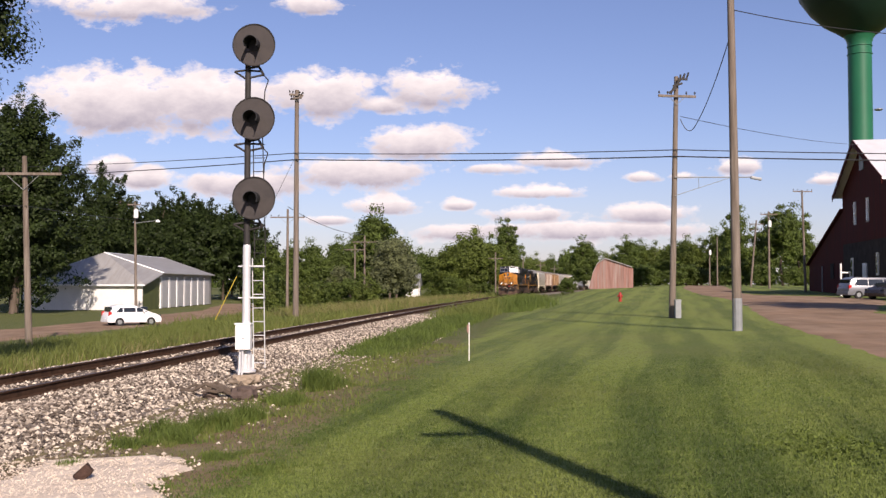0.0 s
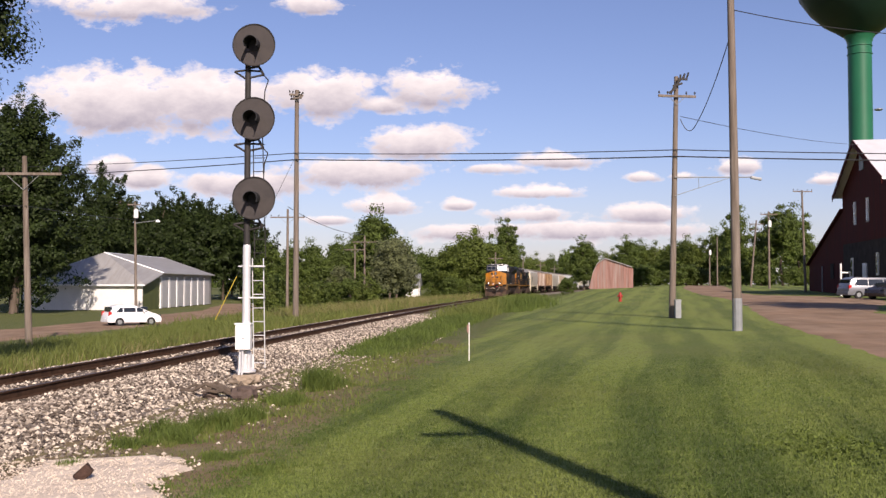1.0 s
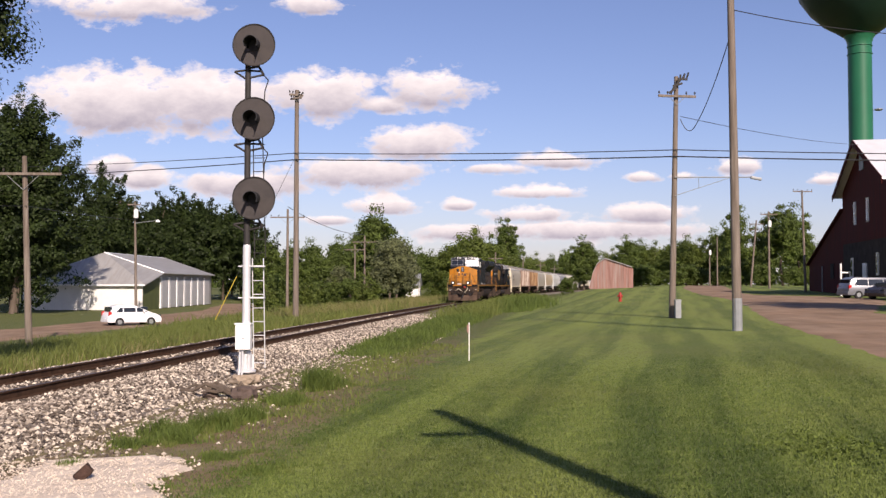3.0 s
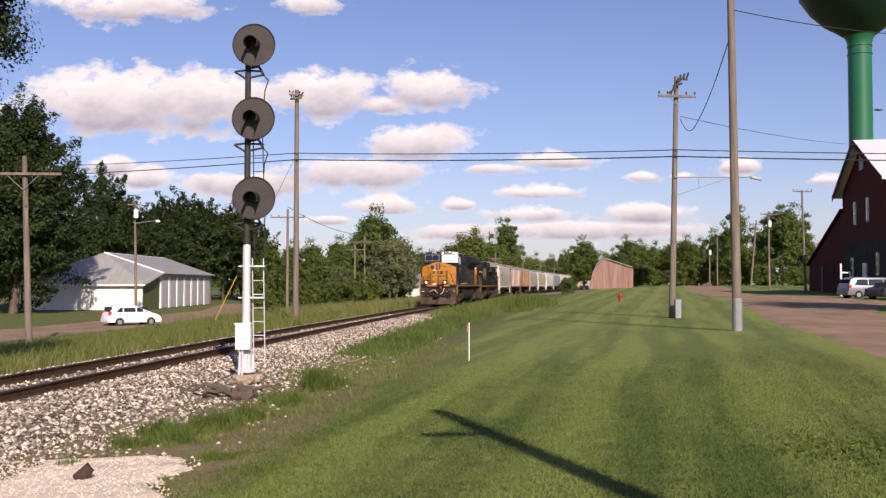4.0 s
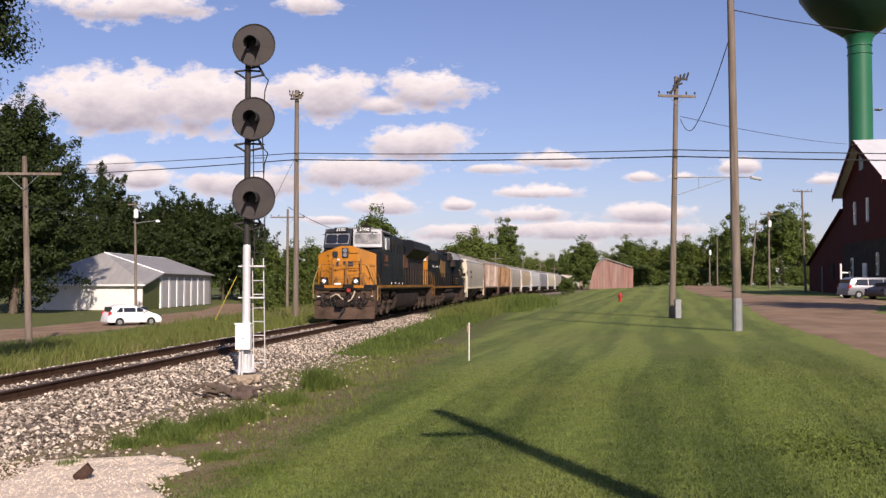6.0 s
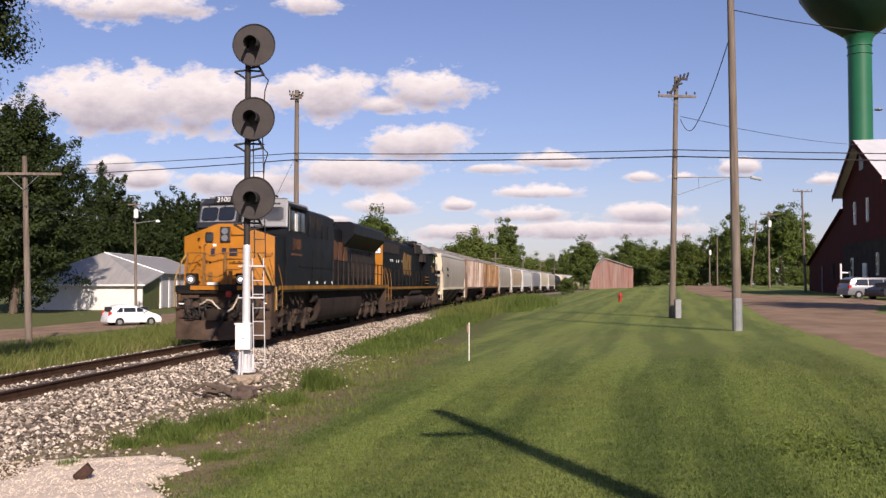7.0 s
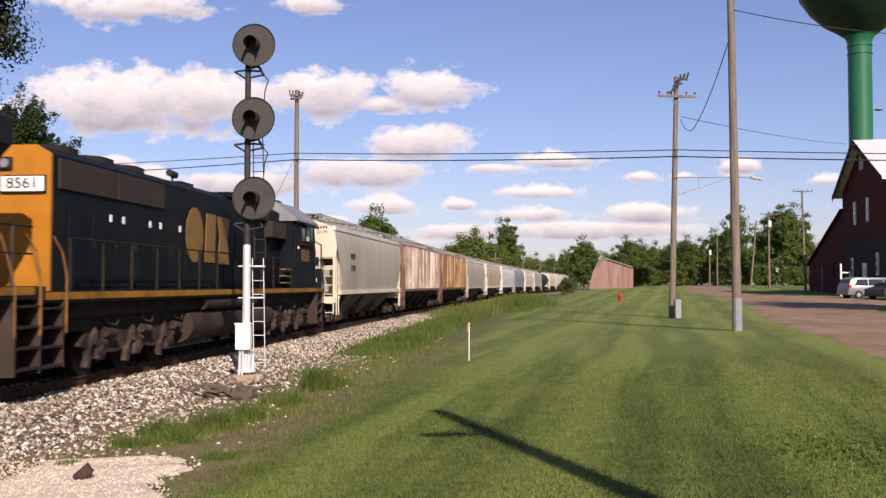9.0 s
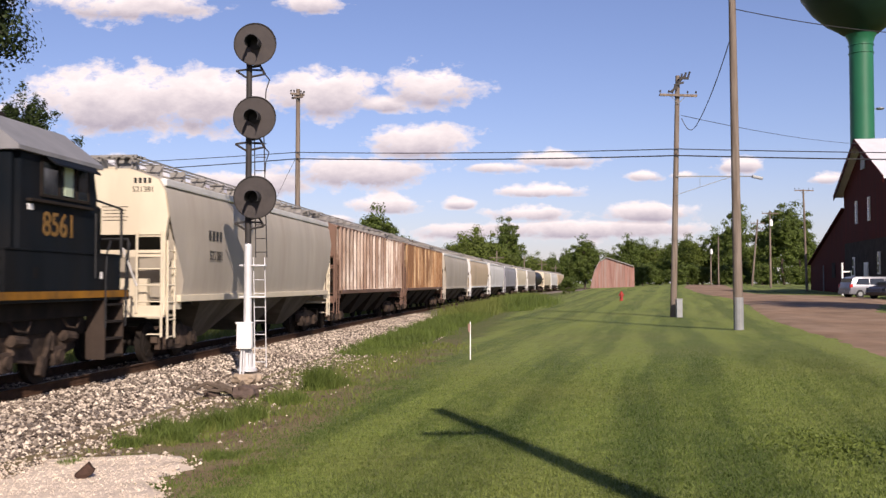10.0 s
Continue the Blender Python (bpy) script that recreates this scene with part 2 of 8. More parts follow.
M = dict(
    ground=ground_material(),
    ballast=material("ballast", (0.19, 0.158, 0.130), 0.9, vary=0.6, scale=14, grain=60, bump=0.8, dirt=(0.12, 0.10, 0.085), dirt_amount=0.7),
    gravel=material("gravel", (0.62, 0.515, 0.405), 0.9, vary=0.25, scale=5, grain=55, bump=0.6, dirt=(0.45, 0.36, 0.27), dirt_amount=0.4),
    road=material("road_dirt", (0.225, 0.150, 0.098), 0.92, vary=0.35, scale=0.9, grain=14, bump=0.5, spec=0.1, stretch=(1, 0.35, 1), dirt=(0.33, 0.245, 0.170), dirt_amount=0.55),
    rust=material("rust", (0.060, 0.033, 0.020), 0.85, vary=0.4, scale=6, grain=60, spec=0.1),
    steel=material("rail_head", (0.13, 0.10, 0.085), 0.5, 0.6, vary=0.3, scale=5),
    tie=material("tie_wood", (0.10, 0.075, 0.055), 0.9, vary=0.4, scale=4, each=0.5),
    navy=material("navy_paint", (0.0062, 0.0075, 0.0105), 0.5, vary=0.35, scale=1.2, dirt=(0.024, 0.019, 0.016), dirt_amount=0.5, spec=0.12, bump=0.05),
    navy2=material("faded_navy_paint", (0.0052, 0.0078, 0.0110), 0.55, vary=0.5, scale=0.9, stretch=(1, 2.0, 0.5), dirt=(0.017, 0.014, 0.012), dirt_amount=0.6, spec=0.07, bump=0.05),
    orange=material("yellow_orange_paint", (0.40, 0.152, 0.013), 0.5, vary=0.15, scale=1.5, spec=0.25, dirt=(0.22, 0.10, 0.025), dirt_amount=0.45, bump=0.05),
    logo=material("dulled_orange_lettering", (0.145, 0.052, 0.014), 0.6, vary=0.2, scale=2, dirt=(0.06, 0.03, 0.02), dirt_amount=0.4, bump=0.03),
    logo2=material("yellow_lettering", (0.205, 0.108, 0.022), 0.6, vary=0.2, scale=2, dirt=(0.14, 0.085, 0.03), dirt_amount=0.4, bump=0.03),
    silver=material("silver_grey_paint", (0.20, 0.20, 0.205), 0.6, spec=0.2, vary=0.2, scale=2, bump=0.03),
    under=material("grimy_underframe", (0.014, 0.011, 0.009), 0.9, vary=0.5, scale=3, grain=30, spec=0.2, dirt=(0.038, 0.026, 0.019), dirt_amount=0.6),
    tank=material("dusty_tank_steel", (0.034, 0.025, 0.020), 0.85, vary=0.4, scale=1.5, spec=0.15, dirt=(0.070, 0.049, 0.037), dirt_amount=0.5),
    grille=material("brown_grille", (0.028, 0.019, 0.015), 0.8, vary=0.3, scale=2, grain=80, bump=0.5),
    glass=material("dark_window_glass", (0.02, 0.025, 0.03), 0.08, vary=0.1, spec=0.6, bump=0.0),
    white=material("white_paint", (0.78, 0.77, 0.74), 0.55, vary=0.06, scale=1.5, dirt=(0.5, 0.47, 0.42), dirt_amount=0.25, bump=0.05),
    black=material("black_paint", (0.012, 0.012, 0.013), 0.55, vary=0.3, scale=3, bump=0.05),
    lamp=material("lit_headlight", (1.0, 0.93, 0.8), 0.2, emit=3.0, bump=0.0),
    dust=material("brown_road_dust", (0.060, 0.040, 0.029), 0.9, vary=0.5, scale=2.5, grain=30, spec=0.1, dirt=(0.105, 0.070, 0.049), dirt_amount=0.6),
    # navy paint with its sheen built in: a lighter, part-metal base
    gloss=material("sheen_lightened_navy_paint", (0.052, 0.055, 0.062), 0.36, 0.6, vary=0.05, scale=2, bump=0.0, spec=0.6),
    screen=material("windscreen_glass", (0.015, 0.018, 0.025), 0.16, vary=0.1, spec=0.6, bump=0.0),
    cable_pale=material("pale_cable_sheath", (0.46, 0.40, 0.30), 0.6, vary=0.2, scale=6),
    pale_rail=material("pale_yellow_rail", (0.34, 0.23, 0.085), 0.55, vary=0.4, scale=5, dirt=(0.16, 0.10, 0.06), dirt_amount=0.5),
    reflector=material("lamp_reflector_glass", (0.45, 0.45, 0.46), 0.22, 0.9, vary=0.05, bump=0.0, spec=0.6),
    emblem_blue=material("dark_blue_lettering", (0.014, 0.016, 0.034), 0.6, vary=0.2, bump=0.0),
    pale_green=material("pale_green_shade", (0.42, 0.50, 0.36), 0.7, vary=0.1),
    bogie=material("dusty_bogie_steel", (0.026, 0.019, 0.015), 0.85, vary=0.5, scale=4, grain=30, spec=0.15, dirt=(0.112, 0.078, 0.058), dirt_amount=0.75),
    bay=material("grimy_hopper_slope", (0.105, 0.092, 0.074), 0.85, vary=0.35, scale=1.2, spec=0.2, stretch=(1, 2.5, 0.6), dirt=(0.045, 0.036, 0.028), dirt_amount=0.7),
    sill_yellow=material("grimy_yellow_stripe", (0.30, 0.135, 0.014), 0.6, vary=0.3, scale=2, spec=0.15, dirt=(0.06, 0.035, 0.018), dirt_amount=0.75),
    red=material("red_paint", (0.30, 0.025, 0.016), 0.5, vary=0.15),
)


# ---- mesh helpers ----
def box(bm, centre, size, turn=None, bevel=0.0):
    made = bmesh.ops.create_cube(bm, size=1.0)["verts"]
    m = Matrix.Translation(centre) @ (turn or Matrix()) @ Matrix.Diagonal((*size, 1))
    bmesh.ops.transform(bm, matrix=m, verts=made)
    if bevel:
        edges = list({e for v in made for e in v.link_edges})
        bmesh.ops.bevel(bm, geom=edges, offset=bevel, segments=2, affect="EDGES", profile=0.7)


def rod(bm, a, b, r0, r1=None, n=8):
    a, b = Vector(a), Vector(b)
    d = b - a
    m = Matrix.Translation((a + b) / 2) @ d.to_track_quat("Z", "Y").to_matrix().to_4x4()
    bmesh.ops.create_cone(bm, cap_ends=True, segments=n, radius1=r0, radius2=r0 if r1 is None else r1, depth=d.length, matrix=m)


def tube(bm, points, radii, n=8):
    """One bent round bar through the points."""
    pts = [Vector(p) for p in points]
    loops = []
    for i, p in enumerate(pts):
        d = (pts[min(i + 1, len(pts) - 1)] - pts[max(i - 1, 0)]).normalized()
        side = d.cross(Vector((0.31, 0.95, 0.05)) if abs(d.y) < 0.9 else Vector((1, 0, 0.1))).normalized()
        up = d.cross(side)
        loops.append([bm.verts.new(p + radii[i] * (math.cos(k * math.tau / n) * side + math.sin(k * math.tau / n) * up)) for k in range(n)])
    faces = []
    for p, q in zip(loops, loops[1:]):
        faces += [bm.faces.new((p[k], p[(k + 1) % n], q[(k + 1) % n], q[k])) for k in range(n)]
    faces += [bm.faces.new(loops[0][::-1]), bm.faces.new(loops[-1])]
    bmesh.ops.recalc_face_normals(bm, faces=faces)


def pipe(bm, points, r, n=6):
    tube(bm, points, [r] * len(points), n)


def prism(bm, outline, a, b, axis="y"):
    """A closed outline of (u, v) pushed from a to b along an axis; u, v are the other two axes in order."""
    def at(u, v, w):
        return {"y": (u, w, v), "x": (w, u, v), "z": (u, v, w)}[axis]
    low, high = [bm.verts.new(at(u, v, a)) for u, v in outline], [bm.verts.new(at(u, v, b)) for u, v in outline]
    faces = [bm.faces.new(low), bm.faces.new(high[::-1])]
    for i in range(len(outline)):
        j = (i + 1) % len(outline)
        faces.append(bm.faces.new((low[i], high[i], high[j], low[j])))
    bmesh.ops.recalc_face_normals(bm, faces=faces)


def lathe(bm, rings, n=20, centre=(0, 0, 0)):
    """Rings of (radius, height) about a standing axis."""
    loops = []
    for r, z in rings:
        loops.append([bm.verts.new((centre[0] + r * math.cos(k * math.tau / n), centre[1] + r * math.sin(k * math.tau / n), centre[2] + z)) for k in range(n)])
    faces = []
    for p, q in zip(loops, loops[1:]):
        faces += [bm.faces.new((p[k], p[(k + 1) % n], q[(k + 1) % n], q[k])) for k in range(n)]
    faces += [bm.faces.new(loops[0][::-1]), bm.faces.new(loops[-1])]
    bmesh.ops.recalc_face_normals(bm, faces=faces)


def finish(name, bm, mat, smooth=False):
    me = bpy.data.meshes.new(name)
    bm.to_mesh(me)
    bm.free()
    for one in (mat if isinstance(mat, (list, tuple)) else [mat]):
        me.materials.append(one)
    if smooth:
        for p in me.polygons:
            p.use_smooth = True
        me.set_sharp_from_angle(angle=radians(40))
    return me


def part(name, bm, mat, parent, label="", smooth=False):
    ob = new(name, finish(name, bm, mat, smooth))
    ob.parent = parent
    if label:
        tagged(ob, label)
    return ob


def thing(name, m, label, category, group="", kind=""):
    ob = new(name)
    ob.empty_display_size = 0.2
    ob.matrix_basis = m
    return tagged(ob, label, category, group, kind)


def single(name, bm, mat, m, label, category="", group="", kind="", smooth=False):
    ob = new(name, finish(name, bm, mat, smooth))
    ob.matrix_basis = m
    return tagged(ob, label, category, group, kind)


def boxes(*items, bevel=0.0):
    bm = bmesh.new()
    for c, s in items:
        box(bm, c, s, bevel=bevel)
    return bm


def rods(*items, n=8):
    bm = bmesh.new()
    for it in items:
        rod(bm, *it, n=n)
    return bm


def from_arrays(name, verts, faces, mat, smooth=False):
    """A mesh from numpy arrays: verts (n, 3), faces (m, k)."""
    me = bpy.data.meshes.new(name)
    verts, faces = np.asarray(verts, dtype=np.float32), np.asarray(faces, dtype=np.int32)
    k = faces.shape[1]
    me.vertices.add(len(verts))
    me.vertices.foreach_set("co", verts.ravel())
    me.loops.add(faces.size)
    me.loops.foreach_set("vertex_index", faces.ravel())
    me.polygons.add(len(faces))
    me.polygons.foreach_set("loop_start", np.arange(0, faces.size, k, dtype=np.int32))
    me.update(calc_edges=True)
    me.materials.append(mat)
    me.polygons.foreach_set("use_smooth", np.full(len(faces), smooth))
    return me


# ---- the lie of the land ----
def track_x(y):
    """The track's centre line; a long easy curve."""
    d = y - 25.0
    return -7.293 + 0.10487 * d + 0.000231 * d * d


def track_slope(y):
    return 0.10487 + 0.000462 * (y - 25.0)


ARC_Y = np.linspace(-120, 700, 4101)
ARC_S = np.concatenate([[0], np.cumsum(np.hypot(np.diff(ARC_Y), np.diff(track_x(ARC_Y))))])
ARC_S -= np.interp(0.0, ARC_Y, ARC_S)


def track_pose(s, side=0.0, z=0.0):
    """A pose on the rails s metres along the track from abreast of the camera, +y of the pose ahead in the train's way."""
    y = float(np.interp(s, ARC_S, ARC_Y))
    k = track_slope(y)
    m = Matrix.Translation((track_x(y), y, z)) @ Matrix.Rotation(math.atan2(k, -1.0), 4, "Z")
    return m @ Matrix.Translation((side, 0, 0))


def smooth_step(v, a, b):
    t = np.clip((v - a) / (b - a), 0, 1)
    return t * t * (3 - 2 * t)


def height(x, y):
    """Height of the ground over the rail tops."""
    x, y = np.asarray(x, float), np.asarray(y, float)
    off = (x - track_x(np.clip(y, -100, 400))) / np.hypot(1, 0.12)
    rise = 0.35 * smooth_step(y, 40, 85) + 0.75 * smooth_step(y, 85, 160)
    right = -0.42 + 0.14 * smooth_step(off, 3.6, 7) + 0.037 * np.clip(off - 7, 0, 18) + rise * smooth_step(off, 7, 14)
    left = -0.55 - 0.35 * smooth_step(-off, 3.6, 7) - 0.25 * smooth_step(-off, 7, 16) + 0.5 * smooth_step(-off, 5, 9) * smooth_step(y, 140, 220)
    bed = -0.34 - 0.10 * smooth_step(np.abs(off), 1.6, 3.5)
    z = np.where(off > 0, right, left)
    w = smooth_step(np.abs(off), 2.6, 3.8)
    return bed * (1 - w) + z * w


def ground_at(x, y):
    return float(height(x, y))


def land_strip(name, offs, ys, lift, mat, jag=0.0):
    """A sheet over stretches beside the track: offsets by distances along y."""
    rng = np.random.default_rng(5)
    o, y = np.meshgrid(offs, ys)
    x = track_x(np.clip(y, -100, 400)) + o + (rng.normal(0, jag, o.shape) if jag else 0)
    z = height(x, y) + lift
    v = np.stack([x, y, z], -1).reshape(-1, 3)
    nr, nc = o.shape
    i = (np.arange(nr - 1)[:, None] * nc + np.arange(nc - 1)[None]).ravel()
    return from_arrays(name, v, np.stack([i, i + 1, i + nc + 1, i + nc], -1), mat, True), o.ravel()


offs = np.concatenate([np.linspace(-2500, -60, 12), np.linspace(-50, -10, 11), np.linspace(-9, 9, 37), np.linspace(9.6, 30, 35), np.linspace(32, 60, 8), np.linspace(90, 2500, 10)])
ys = np.concatenate([np.linspace(-420, -70, 8), np.linspace(-60, 4, 10), np.linspace(5, 45, 81), np.linspace(46.5, 160, 78), np.linspace(165, 420, 20), np.linspace(500, 4500, 14)])
me, o = land_strip("ground", offs, ys, 0.0, M["ground"])
edge = 6.6 + 0.6 * smooth_step(ys.repeat(len(offs)), 20, 40)
me.attributes.new("mown", "FLOAT", "POINT").data.foreach_set("value", smooth_step(o, edge - 0.9, edge + 0.9).astype(np.float32))
tagged(new("ground", me), "mown green lawn and rough verge beside the railway", "ground", kind="structure")

# ---- railway ----
me, _ = land_strip("ballast_bed", np.linspace(-3.7, 3.7, 30), np.concatenate([np.linspace(-40, 60, 201), np.linspace(61, 420, 181)]), 0.14, M["ballast"], 0.0)
co = np.empty(len(me.vertices) * 3, np.float32)
me.vertices.foreach_get("co", co)
co = co.reshape(-1, 3)
off = np.abs(co[:, 0] - track_x(co[:, 1]))
co[:, 2] = np.where(off < 1.9, -0.20, -0.20 - (off - 1.9) * 0.19) + np.random.default_rng(3).normal(0, 0.012, len(co))
co[:, 2] -= 0.12 * smooth_step(off, 3.3, 3.7)
me.vertices.foreach_set("co", co.ravel())
tagged(new("ballast_bed", me), "grey and white crushed stone ballast bed under the track", "ballast", kind="structure")

track = thing("railway_track", Matrix(), "rusty steel rails on wooden ties in ballast", "railway track", kind="structure")


def rail(side):
    outline = ((-0.07, -0.185), (0.07, -0.185), (0.07, -0.17), (0.012, -0.15), (0.012, -0.045), (0.036, -0.032), (0.036, -0.004), (0.03, 0), (-0.03, 0), (-0.036, -0.004), (-0.036, -0.032), (-0.012, -0.045), (-0.012, -0.15), (-0.07, -0.17))
    ss = np.concatenate([np.linspace(-40, 100, 71), np.linspace(105, 460, 72)])
    verts, faces, n = [], [], len(outline)
    for s in ss:
        m = track_pose(s, side)
        verts += [tuple(m @ Vector((u, 0, v))) for u, v in outline]
    for i in range(len(ss) - 1):
        faces += [(i * n + k, i * n + (k + 1) % n, (i + 1) * n + (k + 1) % n, (i + 1) * n + k) for k in range(n)]
    me = from_arrays("rail", verts, faces, M["rust"])
    me.materials.append(M["steel"])
    for i, p in enumerate(me.polygons):
        if i % n in (6, 7, 8):
            p.material_index = 1
    ob = new("rail", me)
    ob.parent = track
    tagged(ob, "rust-brown rail with a polished head")


rail(-0.7525)
rail(0.7525)

# ---- the train ----
def train_s(t):
    """Where the leading nose stands along the track at t seconds."""
    return 156.30 - 17.979 * t + 0.0589 * (t - 5.0) ** 2


MOVING = []      # (thing, metres behind the leading nose)
WHEELS = []      # (wheelset, place on its thing, radius)


def block(name, parent, mat, *items, bevel=0.03, label=""):
    return part(name, boxes(*items, bevel=bevel), mat, parent, label)


M.update(
    # yellow darkened to brown: shadow on the nose rails is in this colour
    rail_paint=material("worn_shadowed_yellow_handrail", (0.19, 0.088, 0.02), 0.6, vary=0.3, scale=4),
    walkway=material("galvanised_walkway", (0.24, 0.23, 0.215), 0.6, 0.2, vary=0.2, scale=2),
)


def wheelset(parent, y, r, spin):
    bm = bmesh.new()
    for sx in (-1, 1):
        rod(bm, (sx * 0.66, 0, 0), (sx * 0.79, 0, 0), r, r, n=24)
        rod(bm, (sx * 0.79, 0, 0), (sx * 0.81, 0, 0), r * 0.8, r * 0.76, n=24)
        for k in range(6):
            a = k * math.tau / 6
            box(bm, (sx * 0.815, r * 0.5 * math.cos(a), r * 0.5 * math.sin(a)), (0.02, 0.07, 0.07))
    rod(bm, (-0.8, 0, 0), (0.8, 0, 0), 0.09, n=10)
    w = part("wheelset", bm, M["under"], parent)
    w.matrix_basis = pose(0, y, r)
    if spin:
        WHEELS.append((w, (0, y, r), r))
    return w


def truck(parent, y, axles, spacing, r, spin, heavy=False, mat=None):
    bm = bmesh.new()
    half = spacing * (axles - 1) / 2
    for sx in (-1.02, 1.02):
        if heavy:
            prism(bm, [(y - half - 0.75, 0.62), (y - half - 0.5, 0.95), (y + half + 0.5, 0.95), (y + half + 0.75, 0.62), (y + half + 0.3, 0.5), (y + half * 0.55, 0.42), (y, 0.55), (y - half * 0.55, 0.42), (y - half - 0.3, 0.5)], sx - 0.09, sx + 0.09, "x")
        else:
            prism(bm, [(y - half - 0.25, 0.45), (y - half - 0.2, 0.68), (y - 0.35, 0.82), (y + 0.35, 0.82), (y + half + 0.2, 0.68), (y + half + 0.25, 0.45), (y + 0.45, 0.26), (y - 0.45, 0.26)], sx - 0.08, sx + 0.08, "x")
        for k in range(axles):
            yy = y - half + k * spacing
            box(bm, (sx * 1.08, yy, r), (0.2, 0.34, 0.34), bevel=0.04)
            rod(bm, (sx * 1.1, yy, r), (sx * 1.22, yy, r), 0.13, 0.11, n=12)
            if heavy:
                pipe(bm, [(sx * 1.12, yy + 0.25, 0.95), (sx * 1.15, yy + 0.45, 0.6), (sx * 1.1, yy + 0.62, 0.3)], 0.05)
                for q in (-0.22, 0.22):
                    rod(bm, (sx * 1.1, yy + q, 0.62), (sx * 1.1, yy + q, 0.92), 0.085, n=10)
                rod(bm, (sx * 1.18, yy - 0.5, 0.82), (sx * 1.18, yy - 0.1, 0.86), 0.1, n=10)
                box(bm, (sx * 1.16, yy + 0.62, 0.36), (0.12, 0.16, 0.34), Matrix.Rotation(0.35, 4, "X"), bevel=0.03)
                pipe(bm, [(sx * 1.2, yy - 0.7, 1.15), (sx * 1.24, yy - 0.5, 0.98), (sx * 1.22, yy - 0.2, 1.02), (sx * 1.2, yy, 1.18)], 0.02)
        if not heavy:
            for q in (-0.16, 0, 0.16):
                rod(bm, (sx * 1.05, y + q, 0.36), (sx * 1.05, y + q, 0.62), 0.065, n=8)
    box(bm, (0, y, 0.62), (2.0, 0.5, 0.3), bevel=0.04)
    ob = part("bogie_frame", bm, mat or M["bogie"], parent, smooth=False)
    for k in range(axles):
        wheelset(parent, y - half + k * spacing, r, spin)
    return ob


def lettering(text, size, parent, m, mat, name="lettering", squeeze=1.0):
    cu = bpy.data.curves.new(name, "FONT")
    cu.body, cu.size, cu.extrude, cu.align_x, cu.align_y = text, size, 0.004, "CENTER", "CENTER"
    cu.offset = size * 0.006 if size > 0.4 else 0.0
    ob = bpy.data.objects.new(name, cu)
    scene.collection.objects.link(ob)
    dg = bpy.context.evaluated_depsgraph_get()
    me = bpy.data.meshes.new_from_object(ob.evaluated_get(dg))
    bpy.data.objects.remove(ob)
    me.materials.clear()
    me.materials.append(mat)
    ob = new(name, me)
    ob.parent = parent
    ob.matrix_basis = m @ Matrix.Diagonal((squeeze, 1, 1, 1))
    return ob


FACE_AHEAD = pose(0, 0, 0, 90, 0, 180)          # a sign's face turned to +y
FACE_NEAR = pose(0, 0, 0, 90, 0, -90)           # turned to -x


def emblem(parent, x, y0, y1, z0, z1, mat):
    """Three bold plain shapes side by side along the hood: an oval, a slanted block, a waisted block; y0 is their near start."""
    bm = bmesh.new()
    w, h = (y1 - y0), z1 - z0

    def plate(points):
        prism(bm, [(y0 + w * a, z0 + h * b) for a, b in points], x - 0.01, x + 0.01, "x")
    n = 24
    plate([(0.18 + 0.18 * math.cos(k * math.tau / n), 0.5 + 0.5 * math.sin(k * math.tau / n)) for k in range(n)])
    plate([(0.41, 0.02), (0.63, 0.02), (0.66, 0.94), (0.44, 0.94)])
    plate([(0.70, 0.0), (1.0, 0.0), (0.94, 0.48), (1.0, 0.92), (0.70, 0.92), (0.76, 0.48)])
    return part("emblem", bm, mat, parent)


